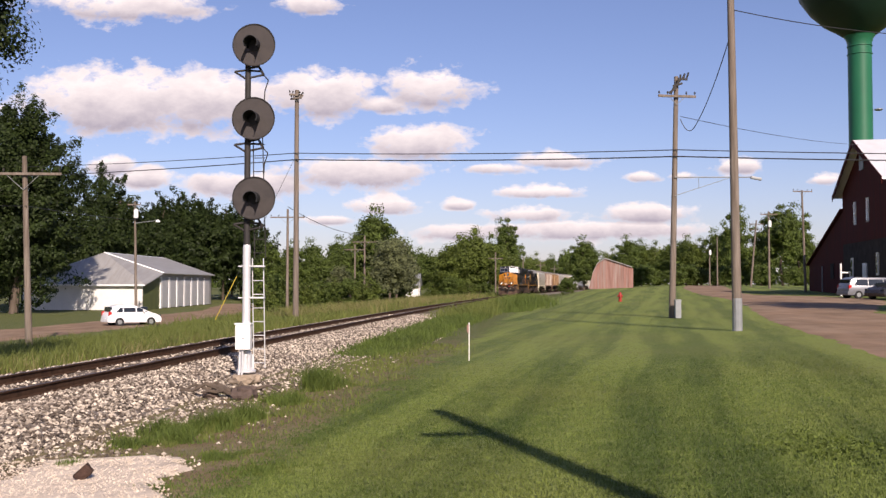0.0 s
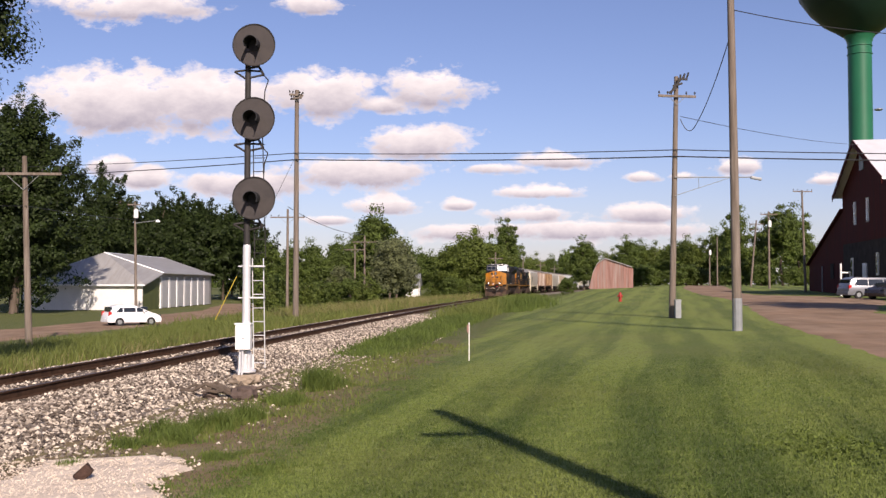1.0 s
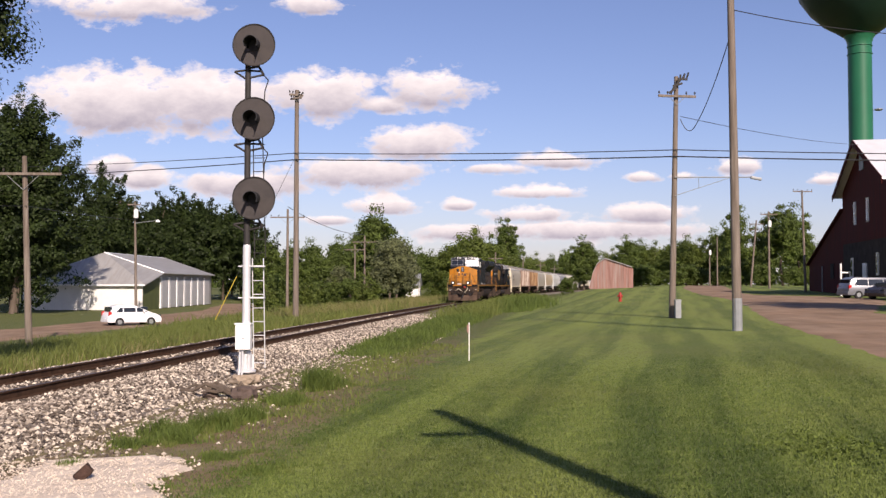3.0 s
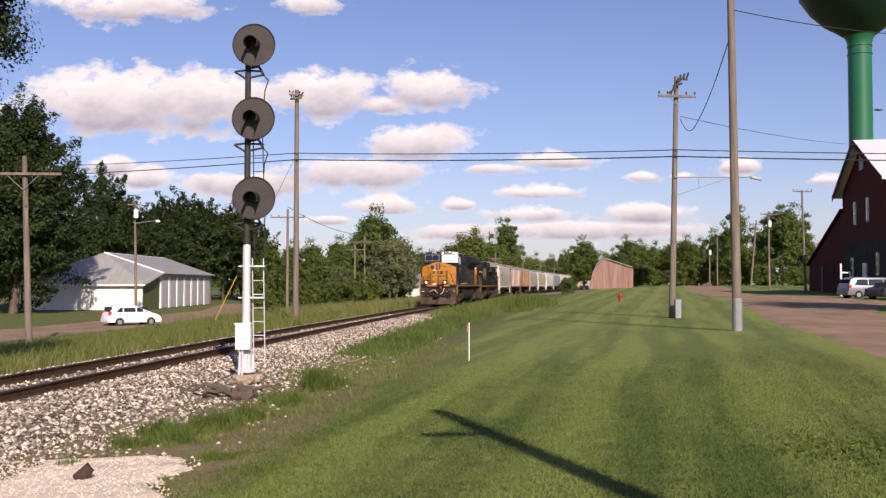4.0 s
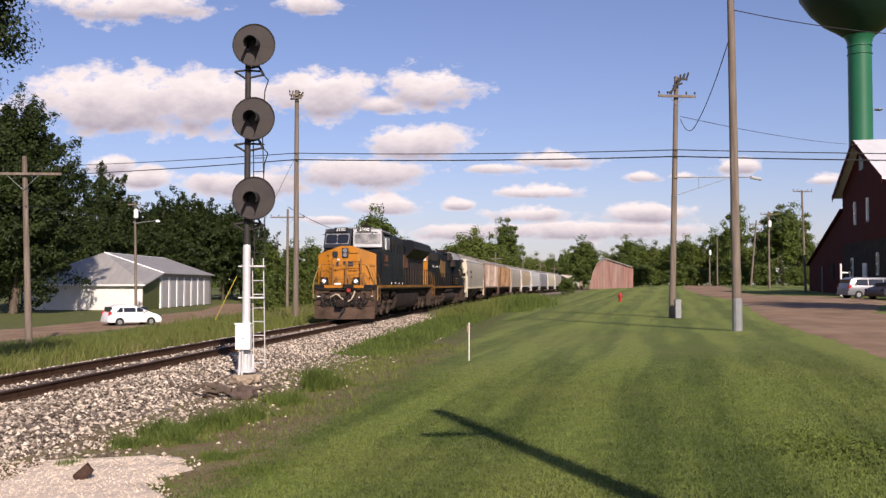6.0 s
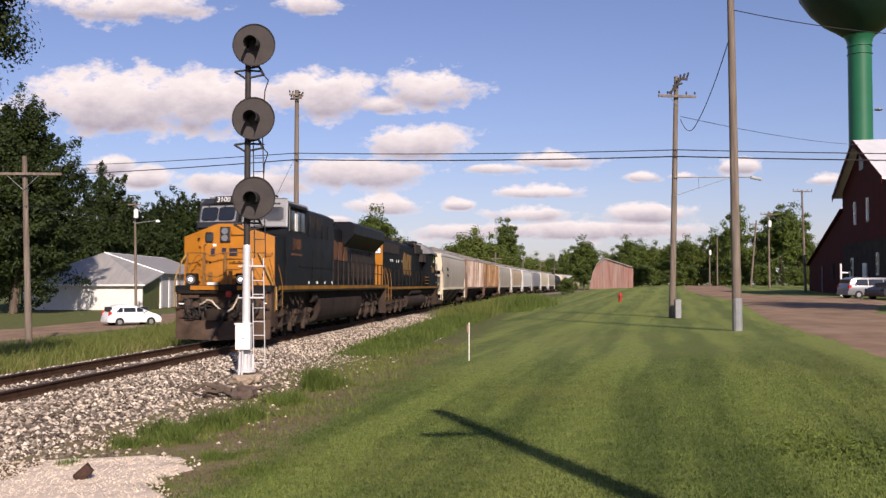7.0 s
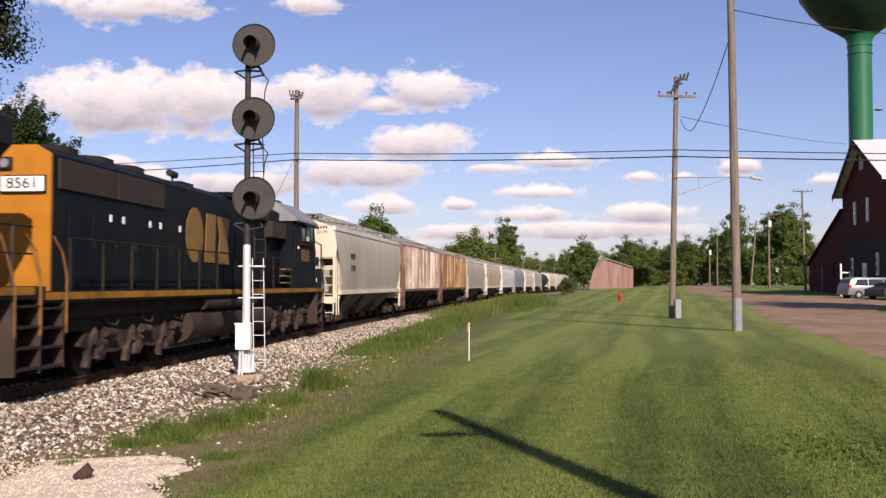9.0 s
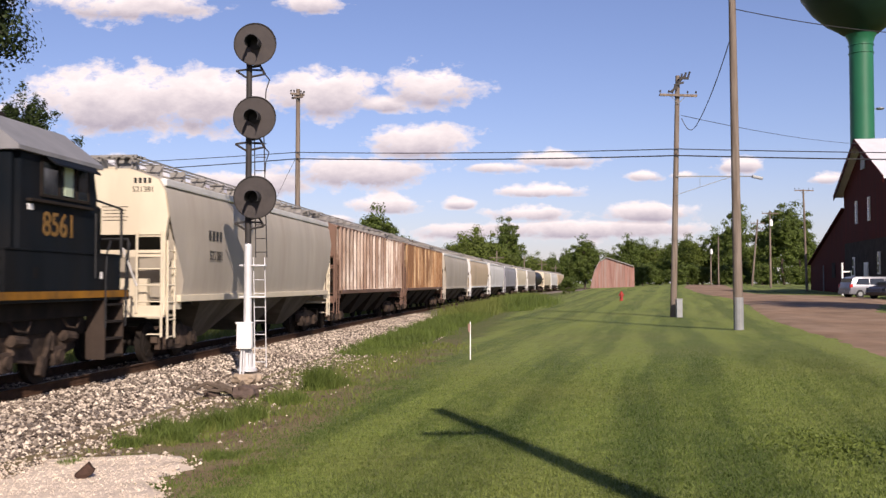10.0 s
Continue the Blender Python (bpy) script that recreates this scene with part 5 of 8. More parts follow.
def streaked_paint(name, pale, mid, rust, amount):
    """Old paint washed down the sheet in narrow upright streaks of rust and chalk."""
    m = bpy.data.materials.new(name)
    m.use_nodes = True
    n = Nodes(m.node_tree)
    place = n.add("ShaderNodeTexCoord", 3)
    r = n.add("ShaderNodeObjectInfo", 5)
    long = n.add("ShaderNodeMapping", Vector=place, Scale=(1, 5.0, 0.30))
    wide = n.add("ShaderNodeMapping", Vector=place, Scale=(1, 0.9, 0.35))
    fall = n.noise(long, 1.0, 5.0, 0.6)
    patch = n.noise(wide, 1.0, 4.0, 0.6)
    tone = n.mix(n.ramp(n.math("ADD", fall, n.math("MULTIPLY", n.math("SUBTRACT", r, 0.5), 0.25)), 0.36, 0.60), (*pale, 1), (*mid, 1))
    tone = n.mix(n.math("MULTIPLY", n.ramp(n.math("ADD", n.math("MULTIPLY", fall, 0.6), n.math("MULTIPLY", patch, 0.5)), 0.50, 0.64), amount), tone, (*rust, 1))
    tone = n.mix(n.math("MULTIPLY", n.ramp(n.noise(place, 9.0, 4.0), 0.45, 0.7), 0.25), tone, (*rust, 1))
    n.add("ShaderNodeOutputMaterial", Surface=n.add("ShaderNodeBsdfPrincipled", Base_Color=tone, Roughness=0.72, Specular_IOR_Level=0.2))
    return m


GREY = wagon_paint("grey_wagon_paint", (0.385, 0.345, 0.285), (0.235, 0.195, 0.15), 0.5)
CREAM = wagon_paint("cream_wagon_paint", (0.58, 0.515, 0.385), (0.36, 0.29, 0.21), 0.35)
PINK = streaked_paint("weathered_pinkish_paint", (0.46, 0.385, 0.325), (0.31, 0.215, 0.165), (0.10, 0.052, 0.034), 0.7)
END_RUST = wagon_paint("rust_brown_end_paint", (0.15, 0.085, 0.058), (0.07, 0.04, 0.028), 0.6)
OCHRE = streaked_paint("rusty_ochre_paint", (0.38, 0.27, 0.17), (0.26, 0.155, 0.085), (0.09, 0.045, 0.027), 0.7)
PINK_RIB = streaked_paint("pale_weathered_ribs", (0.54, 0.47, 0.41), (0.36, 0.265, 0.21), (0.13, 0.07, 0.045), 0.6)
OCHRE_RIB = streaked_paint("ochre_ribs", (0.42, 0.29, 0.17), (0.27, 0.145, 0.07), (0.10, 0.05, 0.028), 0.7)
TAN = wagon_paint("tan_wagon_paint", (0.46, 0.36, 0.24), (0.26, 0.19, 0.13), 0.4)
PALE = wagon_paint("white_wagon_paint", (0.56, 0.56, 0.54), (0.36, 0.33, 0.29), 0.4)
DULL = wagon_paint("dull_grey_paint", (0.25, 0.25, 0.27), (0.17, 0.15, 0.14), 0.4)
lead_locomotive()
second_locomotive()
B = 43.79
hopper("pale grey covered hopper wagon with cream ends", GREY, CREAM, False, 16.1, B, True, "521381")
hopper("weathered pinkish-brown ribbed hopper wagon", PINK, END_RUST, PINK_RIB, 16.4, B + 17.3, True, curved=False)
hopper("rusty ochre ribbed hopper wagon", OCHRE, END_RUST, OCHRE_RIB, 17.2, B + 34.8, False, curved=False)
hopper("grey smooth-sided hopper wagon", GREY, GREY, False, 16.6, B + 53.6, False)
hopper("tan smooth-sided covered hopper wagon", TAN, PALE, False, 17.6, B + 72.6, False)
hopper("white smooth-sided covered hopper wagon", PALE, PALE, False, 18.0, B + 92.6, False)
hopper("dull grey hopper wagon", DULL, DULL, False, 17.2, B + 113.0, False)
hopper("tan hopper wagon with pale ends", CREAM, PALE, False, 17.2, B + 132.6, False)
hopper("pale grey hopper wagon", GREY, PALE, False, 16.6, B + 152.4, False)
tank_wagon("black tank wagon in a freight train", M["black"], 15.5, B + 171.5)
hopper("pale hopper wagon in the distance", CREAM, CREAM, False, 16.6, B + 189.5, False)
hopper("white hopper wagon in the distance", PALE, PALE, False, 16.6, B + 208.5, False)
hopper("tan hopper wagon in the distance", TAN, TAN, False, 16.6, B + 227.5, False)


def motions():
    """The train runs along the track towards the camera; the leading wheels roll."""
    times = [k * 0.25 for k in range(41)]
    for ob, behind in MOVING:
        walk(ob, [(t, track_pose(train_s(t) + behind)) for t in times])
    frames = [k / 30 for k in range(301)]
    for w, place, r in WHEELS:
        rows = []
        for t in frames:
            turn = -math.degrees((train_s(0) - train_s(t)) / r) % 360
            rows.append((t, Matrix.Translation(place) @ Matrix.Rotation(radians(turn), 4, "X")))
        walk(w, rows)

# ---- more materials ----
M.update(
    pole=material("weathered_pole_wood", (0.185, 0.152, 0.124), 0.88, vary=0.4, scale=2.5, grain=30, stretch=(4, 4, 0.25), spec=0.15, bump=0.4, dirt=(0.085, 0.06, 0.042), dirt_amount=0.6),
    galv=material("galvanised_steel", (0.24, 0.25, 0.25), 0.55, 0.3, vary=0.15, scale=4),
    signal_black=material("dull_black_signal_paint", (0.020, 0.018, 0.017), 0.7, vary=0.3, scale=3, dirt=(0.05, 0.042, 0.037), dirt_amount=0.5),
    target=material("weathered_charcoal_disc", (0.038, 0.032, 0.030), 0.75, vary=0.25, scale=5, dirt=(0.058, 0.048, 0.043), dirt_amount=0.5),
    aluminium=material("aluminium_paint", (0.62, 0.62, 0.62), 0.45, 0.25, vary=0.12, scale=3, dirt=(0.40, 0.38, 0.35), dirt_amount=0.3),
    concrete=material("stained_concrete", (0.32, 0.25, 0.18), 0.9, vary=0.3, scale=4, grain=50, bump=0.4),
    wire=material("black_cable", (0.02, 0.02, 0.022), 0.6),
    metal_roof=material("grey_metal_roof", (0.34, 0.33, 0.31), 0.55, 0.2, vary=0.15, scale=0.8, stretch=(4, 0.4, 1), dirt=(0.25, 0.22, 0.19), dirt_amount=0.4),
    white_roof=material("white_metal_roof", (0.72, 0.72, 0.72), 0.45, 0.2, vary=0.08, scale=1.0),
    siding=material("white_siding", (0.70, 0.68, 0.63), 0.6, vary=0.08, scale=0.8, dirt=(0.5, 0.46, 0.4), dirt_amount=0.3),
    green_siding=material("olive_green_siding", (0.10, 0.115, 0.035), 0.7, vary=0.2, scale=1),
    door=material("white_door", (0.72, 0.71, 0.69), 0.5, vary=0.06, scale=1),
    garage=material("pale_grey_door", (0.50, 0.49, 0.48), 0.55, vary=0.08, scale=1),
    barn=material("dark_red_boards", (0.075, 0.015, 0.013), 0.85, spec=0.1, vary=0.3, scale=0.7, stretch=(3, 3, 0.3), dirt=(0.05, 0.018, 0.016), dirt_amount=0.5),
    old_barn=material("faded_red_boards", (0.25, 0.125, 0.10), 0.85, vary=0.35, scale=0.8, stretch=(5, 5, 0.3), dirt=(0.30, 0.24, 0.21), dirt_amount=0.85),
    stone=material("dark_fieldstone", (0.036, 0.028, 0.025), 0.9, spec=0.1, vary=0.5, scale=1.6, grain=8, bump=0.5, dirt=(0.072, 0.057, 0.050), dirt_amount=0.4),
    # tower green darkened: shade under the bowl is put into this colour
    shaded_tank_green=material("shade_darkened_tank_paint", (0.004, 0.022, 0.013), 0.5, vary=0.15, scale=0.3),
    tower=material("green_tower_paint", (0.008, 0.115, 0.054), 0.45, vary=0.12, scale=0.3, dirt=(0.02, 0.10, 0.05), dirt_amount=0.35),
    car_white=material("white_car_paint", (0.78, 0.78, 0.77), 0.25, vary=0.03, spec=0.6, bump=0.0),
    car_silver=material("silver_car_paint", (0.20, 0.205, 0.22), 0.3, 0.3, vary=0.04, spec=0.6, bump=0.0),
    car_dark=material("dark_car_paint", (0.025, 0.022, 0.024), 0.25, vary=0.05, spec=0.6, bump=0.0),
    tyre=material("tyre_rubber", (0.018, 0.018, 0.018), 0.85, vary=0.2),
    tail=material("red_tail_lamp", (0.45, 0.02, 0.015), 0.3, vary=0.05, bump=0.0),
    bark=material("bark", (0.10, 0.075, 0.055), 0.9, vary=0.4, scale=3, stretch=(2, 2, 0.4), bump=0.6),
    guard=material("yellow_plastic", (0.52, 0.38, 0.04), 0.5, vary=0.1),
    brown_roof=material("brown_shingle", (0.13, 0.07, 0.05), 0.85, vary=0.25, scale=3),
    rock=material("dark_rock", (0.10, 0.07, 0.055), 0.9, vary=0.4, scale=5, bump=0.5),
    brown_rock=material("brown_rock", (0.055, 0.032, 0.024), 0.9, vary=0.5, scale=9, grain=60, bump=0.5, spec=0.15),
    stone_bits=None,
)


def stone_material():
    m = bpy.data.materials.new("ballast_stones")
    m.use_nodes = True
    n = Nodes(m.node_tree)
    r = n.add("ShaderNodeNewGeometry", "Random Per Island")
    place = n.add("ShaderNodeTexCoord", 3)
    pale = n.mix(n.ramp(r, 0.30, 1.05), (0.062, 0.046, 0.035, 1), (0.80, 0.69, 0.55, 1))
    soot = n.noise(place, 0.8, 4)
    pale = n.mix(n.math("MULTIPLY", n.ramp(soot, 0.5, 0.68), 0.5), pale, (0.13, 0.098, 0.075, 1))
    pale = n.mix(n.math("MULTIPLY", n.ramp(n.noise(place, 25, 3), 0.45, 0.7), 0.4), pale, (0.30, 0.25, 0.20, 1))
    n.add("ShaderNodeOutputMaterial", Surface=n.add("ShaderNodeBsdfPrincipled", Base_Color=pale, Roughness=0.88, Specular_IOR_Level=0.25))
    return m


M["stone_bits"] = stone_material()
LEAF = dict(
    maple=leaf_material("dark_maple_leaves", (0.025, 0.040, 0.0125), 0.6, 0.25),
    green=leaf_material("green_leaves", (0.084, 0.118, 0.034), 0.5),
    light=leaf_material("yellow_green_leaves", (0.100, 0.132, 0.034), 0.45),
    grey=leaf_material("grey_green_leaves", (0.130, 0.146, 0.084), 0.4),
    weed=leaf_material("rank_grass", (0.142, 0.168, 0.048), 0.28),
    straw=leaf_material("straw_grass", (0.225, 0.200, 0.090), 0.25),
    clump=leaf_material("lush_grass", (0.100, 0.140, 0.036), 0.35),
)

# ---- road and gravel ----
def sheet(name, left, right, ys, lift, mat, label, category, across=10, jag=0.25):
    """A strip of road between two edges given as (y, x) stations."""
    rng = np.random.default_rng(11)
    ly, lx = zip(*left)
    ry, rx = zip(*right)
    xl, xr = np.interp(ys, ly, lx) + rng.normal(0, jag, len(ys)), np.interp(ys, ry, rx) + rng.normal(0, jag, len(ys))
    f = np.linspace(0, 1, across)
    x = xl[:, None] * (1 - f) + xr[:, None] * f
    y = np.repeat(ys[:, None], across, 1)
    z = height(x, y) + lift
    z[:, 0] -= lift + 0.05
    z[:, -1] -= lift + 0.05
    i = (np.arange(len(ys) - 1)[:, None] * across + np.arange(across - 1)[None]).ravel()
    me = from_arrays(name, np.stack([x, y, z], -1).reshape(-1, 3), np.stack([i, i + 1, i + across + 1, i + across], -1), mat, True)
    return tagged(new(name, me), label, category, kind="structure")


sheet("road", [(-30, 5.6), (10, 7.0), (18, 8.3), (24, 9.8), (43, 14.0), (61, 18.4), (90, 24.0), (130, 31.5), (240, 60)],
      [(-30, 30), (20, 21.0), (36, 20.0), (47, 21.2), (57, 26.0), (66, 31), (76, 33.8), (84, 33.0), (92, 30.2), (104, 32.2), (130, 38.5), (240, 68)],
      np.concatenate([np.linspace(-30, 60, 240), np.linspace(61, 240, 120)]), 0.035, M["road"], "brown dirt and gravel road along the lawn", "road", 10, 0.1)
sheet("gravel_patch", [(4, -6.0), (9, -5.35), (11, -5.1), (12.2, -4.9)], [(4, -2.2), (8.5, -2.95), (9.6, -2.6), (10.6, -3.0), (11.4, -2.85), (12.2, -3.4)],
      np.linspace(4, 12.2, 60), 0.05, M["gravel"], "pale crushed limestone patch beside the track", "gravel", 12, 0.07)


sheet("lane", [(48, -30.5), (70, -28.5), (110, -27.5), (146, -33.5)], [(48, -22.5), (62, -21.0), (75, -19.8), (100, -20.5), (146, -24.0)],
      np.linspace(48, 146, 60), 0.03, M["road"], "brown dirt lane beside the storage building", "lane")


# ---- loose stone, ties ----
def stones(name, rng, x, y, z, size, mat):
    """Many small angular stones, each a squashed and turned octahedron."""
    n = len(x)
    base = np.array([(1, 0, 0), (-1, 0, 0), (0, 1, 0), (0, -1, 0), (0, 0, 1), (0, 0, -1)], float)
    v = base[None] * rng.uniform(0.55, 1.1, (n, 6, 1)) * size[:, None, None]
    v = v + rng.normal(0, 0.16, v.shape) * size[:, None, None]
    v[:, :, 2] *= 0.75
    a = rng.uniform(0, math.tau, n)
    c, s = np.cos(a)[:, None], np.sin(a)[:, None]
    v = np.stack([v[..., 0] * c - v[..., 1] * s, v[..., 0] * s + v[..., 1] * c, v[..., 2]], -1)
    v += np.stack([x, y, z], -1)[:, None]
    f = np.array([(0, 2, 4), (2, 1, 4), (1, 3, 4), (3, 0, 4), (2, 0, 5), (1, 2, 5), (3, 1, 5), (0, 3, 5)])
    return from_arrays(name, v.reshape(-1, 3), (f[None] + 6 * np.arange(n)[:, None, None]).reshape(-1, 3), mat)


def bed_height(off):
    off = np.abs(off)
    return np.where(off < 1.9, -0.20, -0.20 - (off - 1.9) * 0.19) - 0.12 * smooth_step(off, 3.3, 3.7)


rng = np.random.default_rng(21)
n = 62000
y = 9 + 55 * rng.random(n) ** 1.5
o = rng.uniform(-2.2, 3.75, n)
o = np.where(rng.random(n) < 0.45, rng.uniform(0.9, 3.8, n), o)
keep = (np.abs(np.abs(o) - 0.75) > 0.11)
y, o = y[keep], o[keep]
z = bed_height(o) + rng.uniform(-0.01, 0.03, len(o))
tagged(new("ballast_stones", stones("ballast_stones", rng, track_x(y) + o, y, z, rng.uniform(0.022, 0.058, len(o)), M["stone_bits"])), "loose grey and white crushed ballast stones", "ballast", kind="stuff")
n = 5000
y = rng.uniform(7, 12.1, n)
x = -5.4 + rng.random(n) * (np.interp(y, [4, 8.5, 9.6, 10.6, 11.4, 12.2], [-2.2, -2.95, -2.6, -3.0, -2.85, -3.4]) + 5.35)
tagged(new("limestone_chips", stones("limestone_chips", rng, x, y, height(x, y) + 0.05, rng.uniform(0.008, 0.02, n), M["gravel"])), "pale limestone chips strewn beside the track", "gravel", kind="stuff")
n = 4200
y, o = rng.uniform(10, 40, n), 3.4 + np.minimum(rng.exponential(0.6, n), 2.4)
x = track_x(y) + o
tagged(new("strewn_stones", stones("strewn_stones", rng, x, y, height(x, y) + 0.01, rng.uniform(0.015, 0.05, n), M["stone_bits"])), "stones strewn over bare earth beside the ballast", "stones", kind="stuff")

bm = boxes(((0, 0, 0), (2.6, 0.23, 0.18)), bevel=0.012)
tie_mesh = finish("tie", bm, M["tie"])
rng = np.random.default_rng(8)
for k in range(170):
    ob = new("tie", tie_mesh)
    ob.parent = track
    ob.matrix_basis = track_pose(5 + k * 0.52, rng.normal(0, 0.03), -0.275 + rng.normal(0, 0.006)) @ pose(0, 0, 0, 0, 0, rng.normal(0, 0.8))


def lump(name, x, y, size, mat, label, category, seed):
    bm = bmesh.new()
    bmesh.ops.create_icosphere(bm, subdivisions=3, radius=1)
    for v in bm.verts:
        v.co *= 1 + 0.35 * noise.noise(v.co * 1.7 + Vector((seed, 0, 0))) + 0.12 * noise.noise(v.co * 5 + Vector((0, seed, 0)))
        v.co = Vector((v.co.x * size[0], v.co.y * size[1], max(v.co.z, -0.6) * size[2]))
    return single(name, bm, mat, pose(x, y, ground_at(x, y) + size[2] * 0.55, 0, 0, seed * 40), label, category)


def slab_rock(x, y):
    """A chipped brown slab leaning on its edge."""
    bm = bmesh.new()
    bmesh.ops.create_cube(bm, size=1.0)
    bmesh.ops.subdivide_edges(bm, edges=list(bm.edges), cuts=4, use_grid_fill=True)
    for v in bm.verts:
        v.co += v.co.normalized() * (0.16 * noise.noise(v.co * 2.3) + 0.07 * noise.noise(v.co * 6.0) - 0.16 * max(0.0, v.co.length - 0.6))
        v.co = Vector((v.co.x * 0.185, v.co.y * 0.10, v.co.z * 0.115))
    return single("rock", bm, M["brown_rock"], pose(x, y, ground_at(x, y) + 0.12, 0, -42, 12), "dark brown slab of rock on pale gravel", "rock")


slab_rock(-3.93, 10.75)
lump("tree_stump", -3.83, 18.9, (0.30, 0.24, 0.17), M["rock"], "dark weathered stump beside the signal base", "stump", 2)
def driftwood(x, y, seed):
    """A dead root: a gnarled body with broken limbs."""
    r = random.Random(seed)
    w = thing("dead_root", pose(x, y, ground_at(x, y) + 0.05, 0, 0, 12), "dark gnarled dead root lying beside the signal base", "root")
    for k in range(9):
        a = r.uniform(-0.5, 0.5) + (math.pi if k % 3 else 0)
        length = r.uniform(0.35, 1.0)
        pts = [(0, 0, 0.05)]
        for q in range(1, 5):
            f = q / 4
            pts.append((math.cos(a) * length * f, math.sin(a) * length * f * 0.6 + r.uniform(-0.05, 0.05), 0.06 + 0.16 * math.sin(f * 3) * r.random() + r.uniform(-0.02, 0.05)))
        bm = bmesh.new()
        tube(bm, pts, [0.07, 0.055, 0.04, 0.03, 0.012], 6)
        part("limb", bm, M["bark"], w)
    return w


driftwood(-4.15, 19.15, 4)
lump("rock", -4.55, 19.2, (0.22, 0.16, 0.09), M["rock"], "flat dark rock near the signal base", "rock", 3)


# ---- signal ----
def signal():
    X, Y, Z = -4.37, 21.7, -0.22
    s = thing("railway_signal", pose(X, Y, Z), "three-headed railway signal with charcoal discs on a mast", "railway signal")
    bm = bmesh.new()
    bmesh.ops.create_icosphere(bm, subdivisions=3, radius=1)
    for v in bm.verts:
        v.co *= 1 + 0.22 * noise.noise(v.co * 2.1) + 0.10 * noise.noise(v.co * 6)
        v.co = Vector((v.co.x * 0.33, v.co.y * 0.33, min(v.co.z * 0.2, 0.11) - 0.08))
    part("foundation", bm, M["concrete"], s, "stained concrete footing")
    bm = bmesh.new()
    lathe(bm, [(0.22, 0.08), (0.22, 0.12), (0.13, 0.16), (0.12, 0.5), (0.13, 0.52)], 16)
    for k in range(4):
        a = k * math.pi / 2 + 0.5
        box(bm, (0.15 * math.cos(a), 0.15 * math.sin(a), 0.28), (0.05, 0.05, 0.36), Matrix.Rotation(a, 4, "Z"))
    part("mast_base", bm, M["aluminium"], s, "silver cast mast base")
    part("lower_mast", rods(((0, 0, 0.5), (0, 0, 2.85), 0.092, 0.085), ((0, 0, 2.85), (0, 0, 2.98), 0.085, 0.05), n=18), M["aluminium"], s, "silver-painted lower mast", True)
    part("upper_mast", rods(((0, 0, 2.9), (0, 0, 7.0), 0.072, 0.065), n=16), M["signal_black"], s, "black upper mast", True)
    bm = boxes(((-0.02, -0.17, 0.86), (0.33, 0.24, 0.55)), bevel=0.02)
    box(bm, (-0.02, -0.17, 1.15), (0.37, 0.28, 0.03), bevel=0.01)
    rod(bm, (0.0, -0.3, 0.86), (0.0, -0.33, 0.86), 0.025)
    part("relay_box", bm, M["white"], s, "white relay box")
    part("conduit", rods(((-0.12, -0.2, -0.05), (-0.09, -0.18, 0.6), 0.028), ((-0.05, -0.22, -0.05), (-0.03, -0.2, 0.6), 0.022)), M["aluminium"], s)
    # ladder
    for z0, z1, mat in ((0.15, 2.6, M["aluminium"]), (2.6, 5.45, M["signal_black"])):
        bm = bmesh.new()
        for sx in (0.12, 0.37):
            w = 0.04 if z0 > 2 and sx > 0.3 else 0
            rod(bm, (sx + 0.03, 0.12, z0), (sx - 0.02 - w, 0.12, z1), 0.012, n=6)
        z = z0 + 0.12
        while z < z1:
            rod(bm, (0.13, 0.12, z), (0.37, 0.12, z), 0.010, n=6)
            z += 0.305
        part("ladder", bm, mat, s, "silver ladder" if z0 < 1 else "black ladder")
    for z in (1.72, 2.42):
        part("clamp", boxes(((0.15, 0.03, z), (0.5, 0.16, 0.035)), ((-0.12, 0, z), (0.12, 0.1, 0.03)), bevel=0.008), M["aluminium"], s)
    for cx, cz in ((0.17, 7.30), (0.17, 5.66), (0.19, 3.89)):
        head = part("signal_head", rods(((cx, -0.20, cz), (cx, 0.16, cz), 0.13, 0.16), ((cx, 0.05, cz - 0.05), (0, 0.02, cz - 0.3), 0.05), n=16), M["signal_black"], s, "black signal head")
        head.location.z = 0.03
        bm = bmesh.new()
        rod(bm, (cx, -0.20, cz), (cx, -0.225, cz), 0.47, 0.47, n=56)
        part("disc", bm, M["target"], head, "charcoal round background disc", True)
        bm = bmesh.new()
        for k in range(56):
            a, b = k * math.tau / 56, (k + 1) * math.tau / 56
            rod(bm, (cx + 0.465 * math.cos(a), -0.232, cz + 0.465 * math.sin(a)), (cx + 0.465 * math.cos(b), -0.232, cz + 0.465 * math.sin(b)), 0.014, n=5)
        part("disc_rim", bm, M["signal_black"], head)
        bm = bmesh.new()
        n = 14
        loops = []
        for d, r, sink in ((-0.226, 0.145, 0), (-0.68, 0.16, 0.04)):
            for inset in (0, 0.012):
                loops.append([bm.verts.new((cx + (r - inset) * math.cos(a), d, cz - sink + (r - inset) * math.sin(a))) for a in (math.pi * (-0.17 + 1.34 * k / (n - 1)) for k in range(n))])
        for p, q in ((loops[0], loops[2]), (loops[3], loops[1]), (loops[2], loops[3])):
            for k in range(n - 1):
                bm.faces.new((p[k], p[k + 1], q[k + 1], q[k]))
        bmesh.ops.recalc_face_normals(bm, faces=bm.faces)
        part("visor", bm, M["black"], head, "black hood over the lens")
        part("lens", rods(((cx, -0.222, cz), (cx, -0.236, cz), 0.14, 0.12), n=20), M["black"], head, "dark unlit lens")
        bm = bmesh.new()
        zz = cz - 0.60
        pipe(bm, [(-0.28, -0.1, zz + 0.06), (-0.05, -0.05, zz + 0.1), (0.32, -0.05, zz + 0.08), (0.36, -0.05, zz)], 0.024)
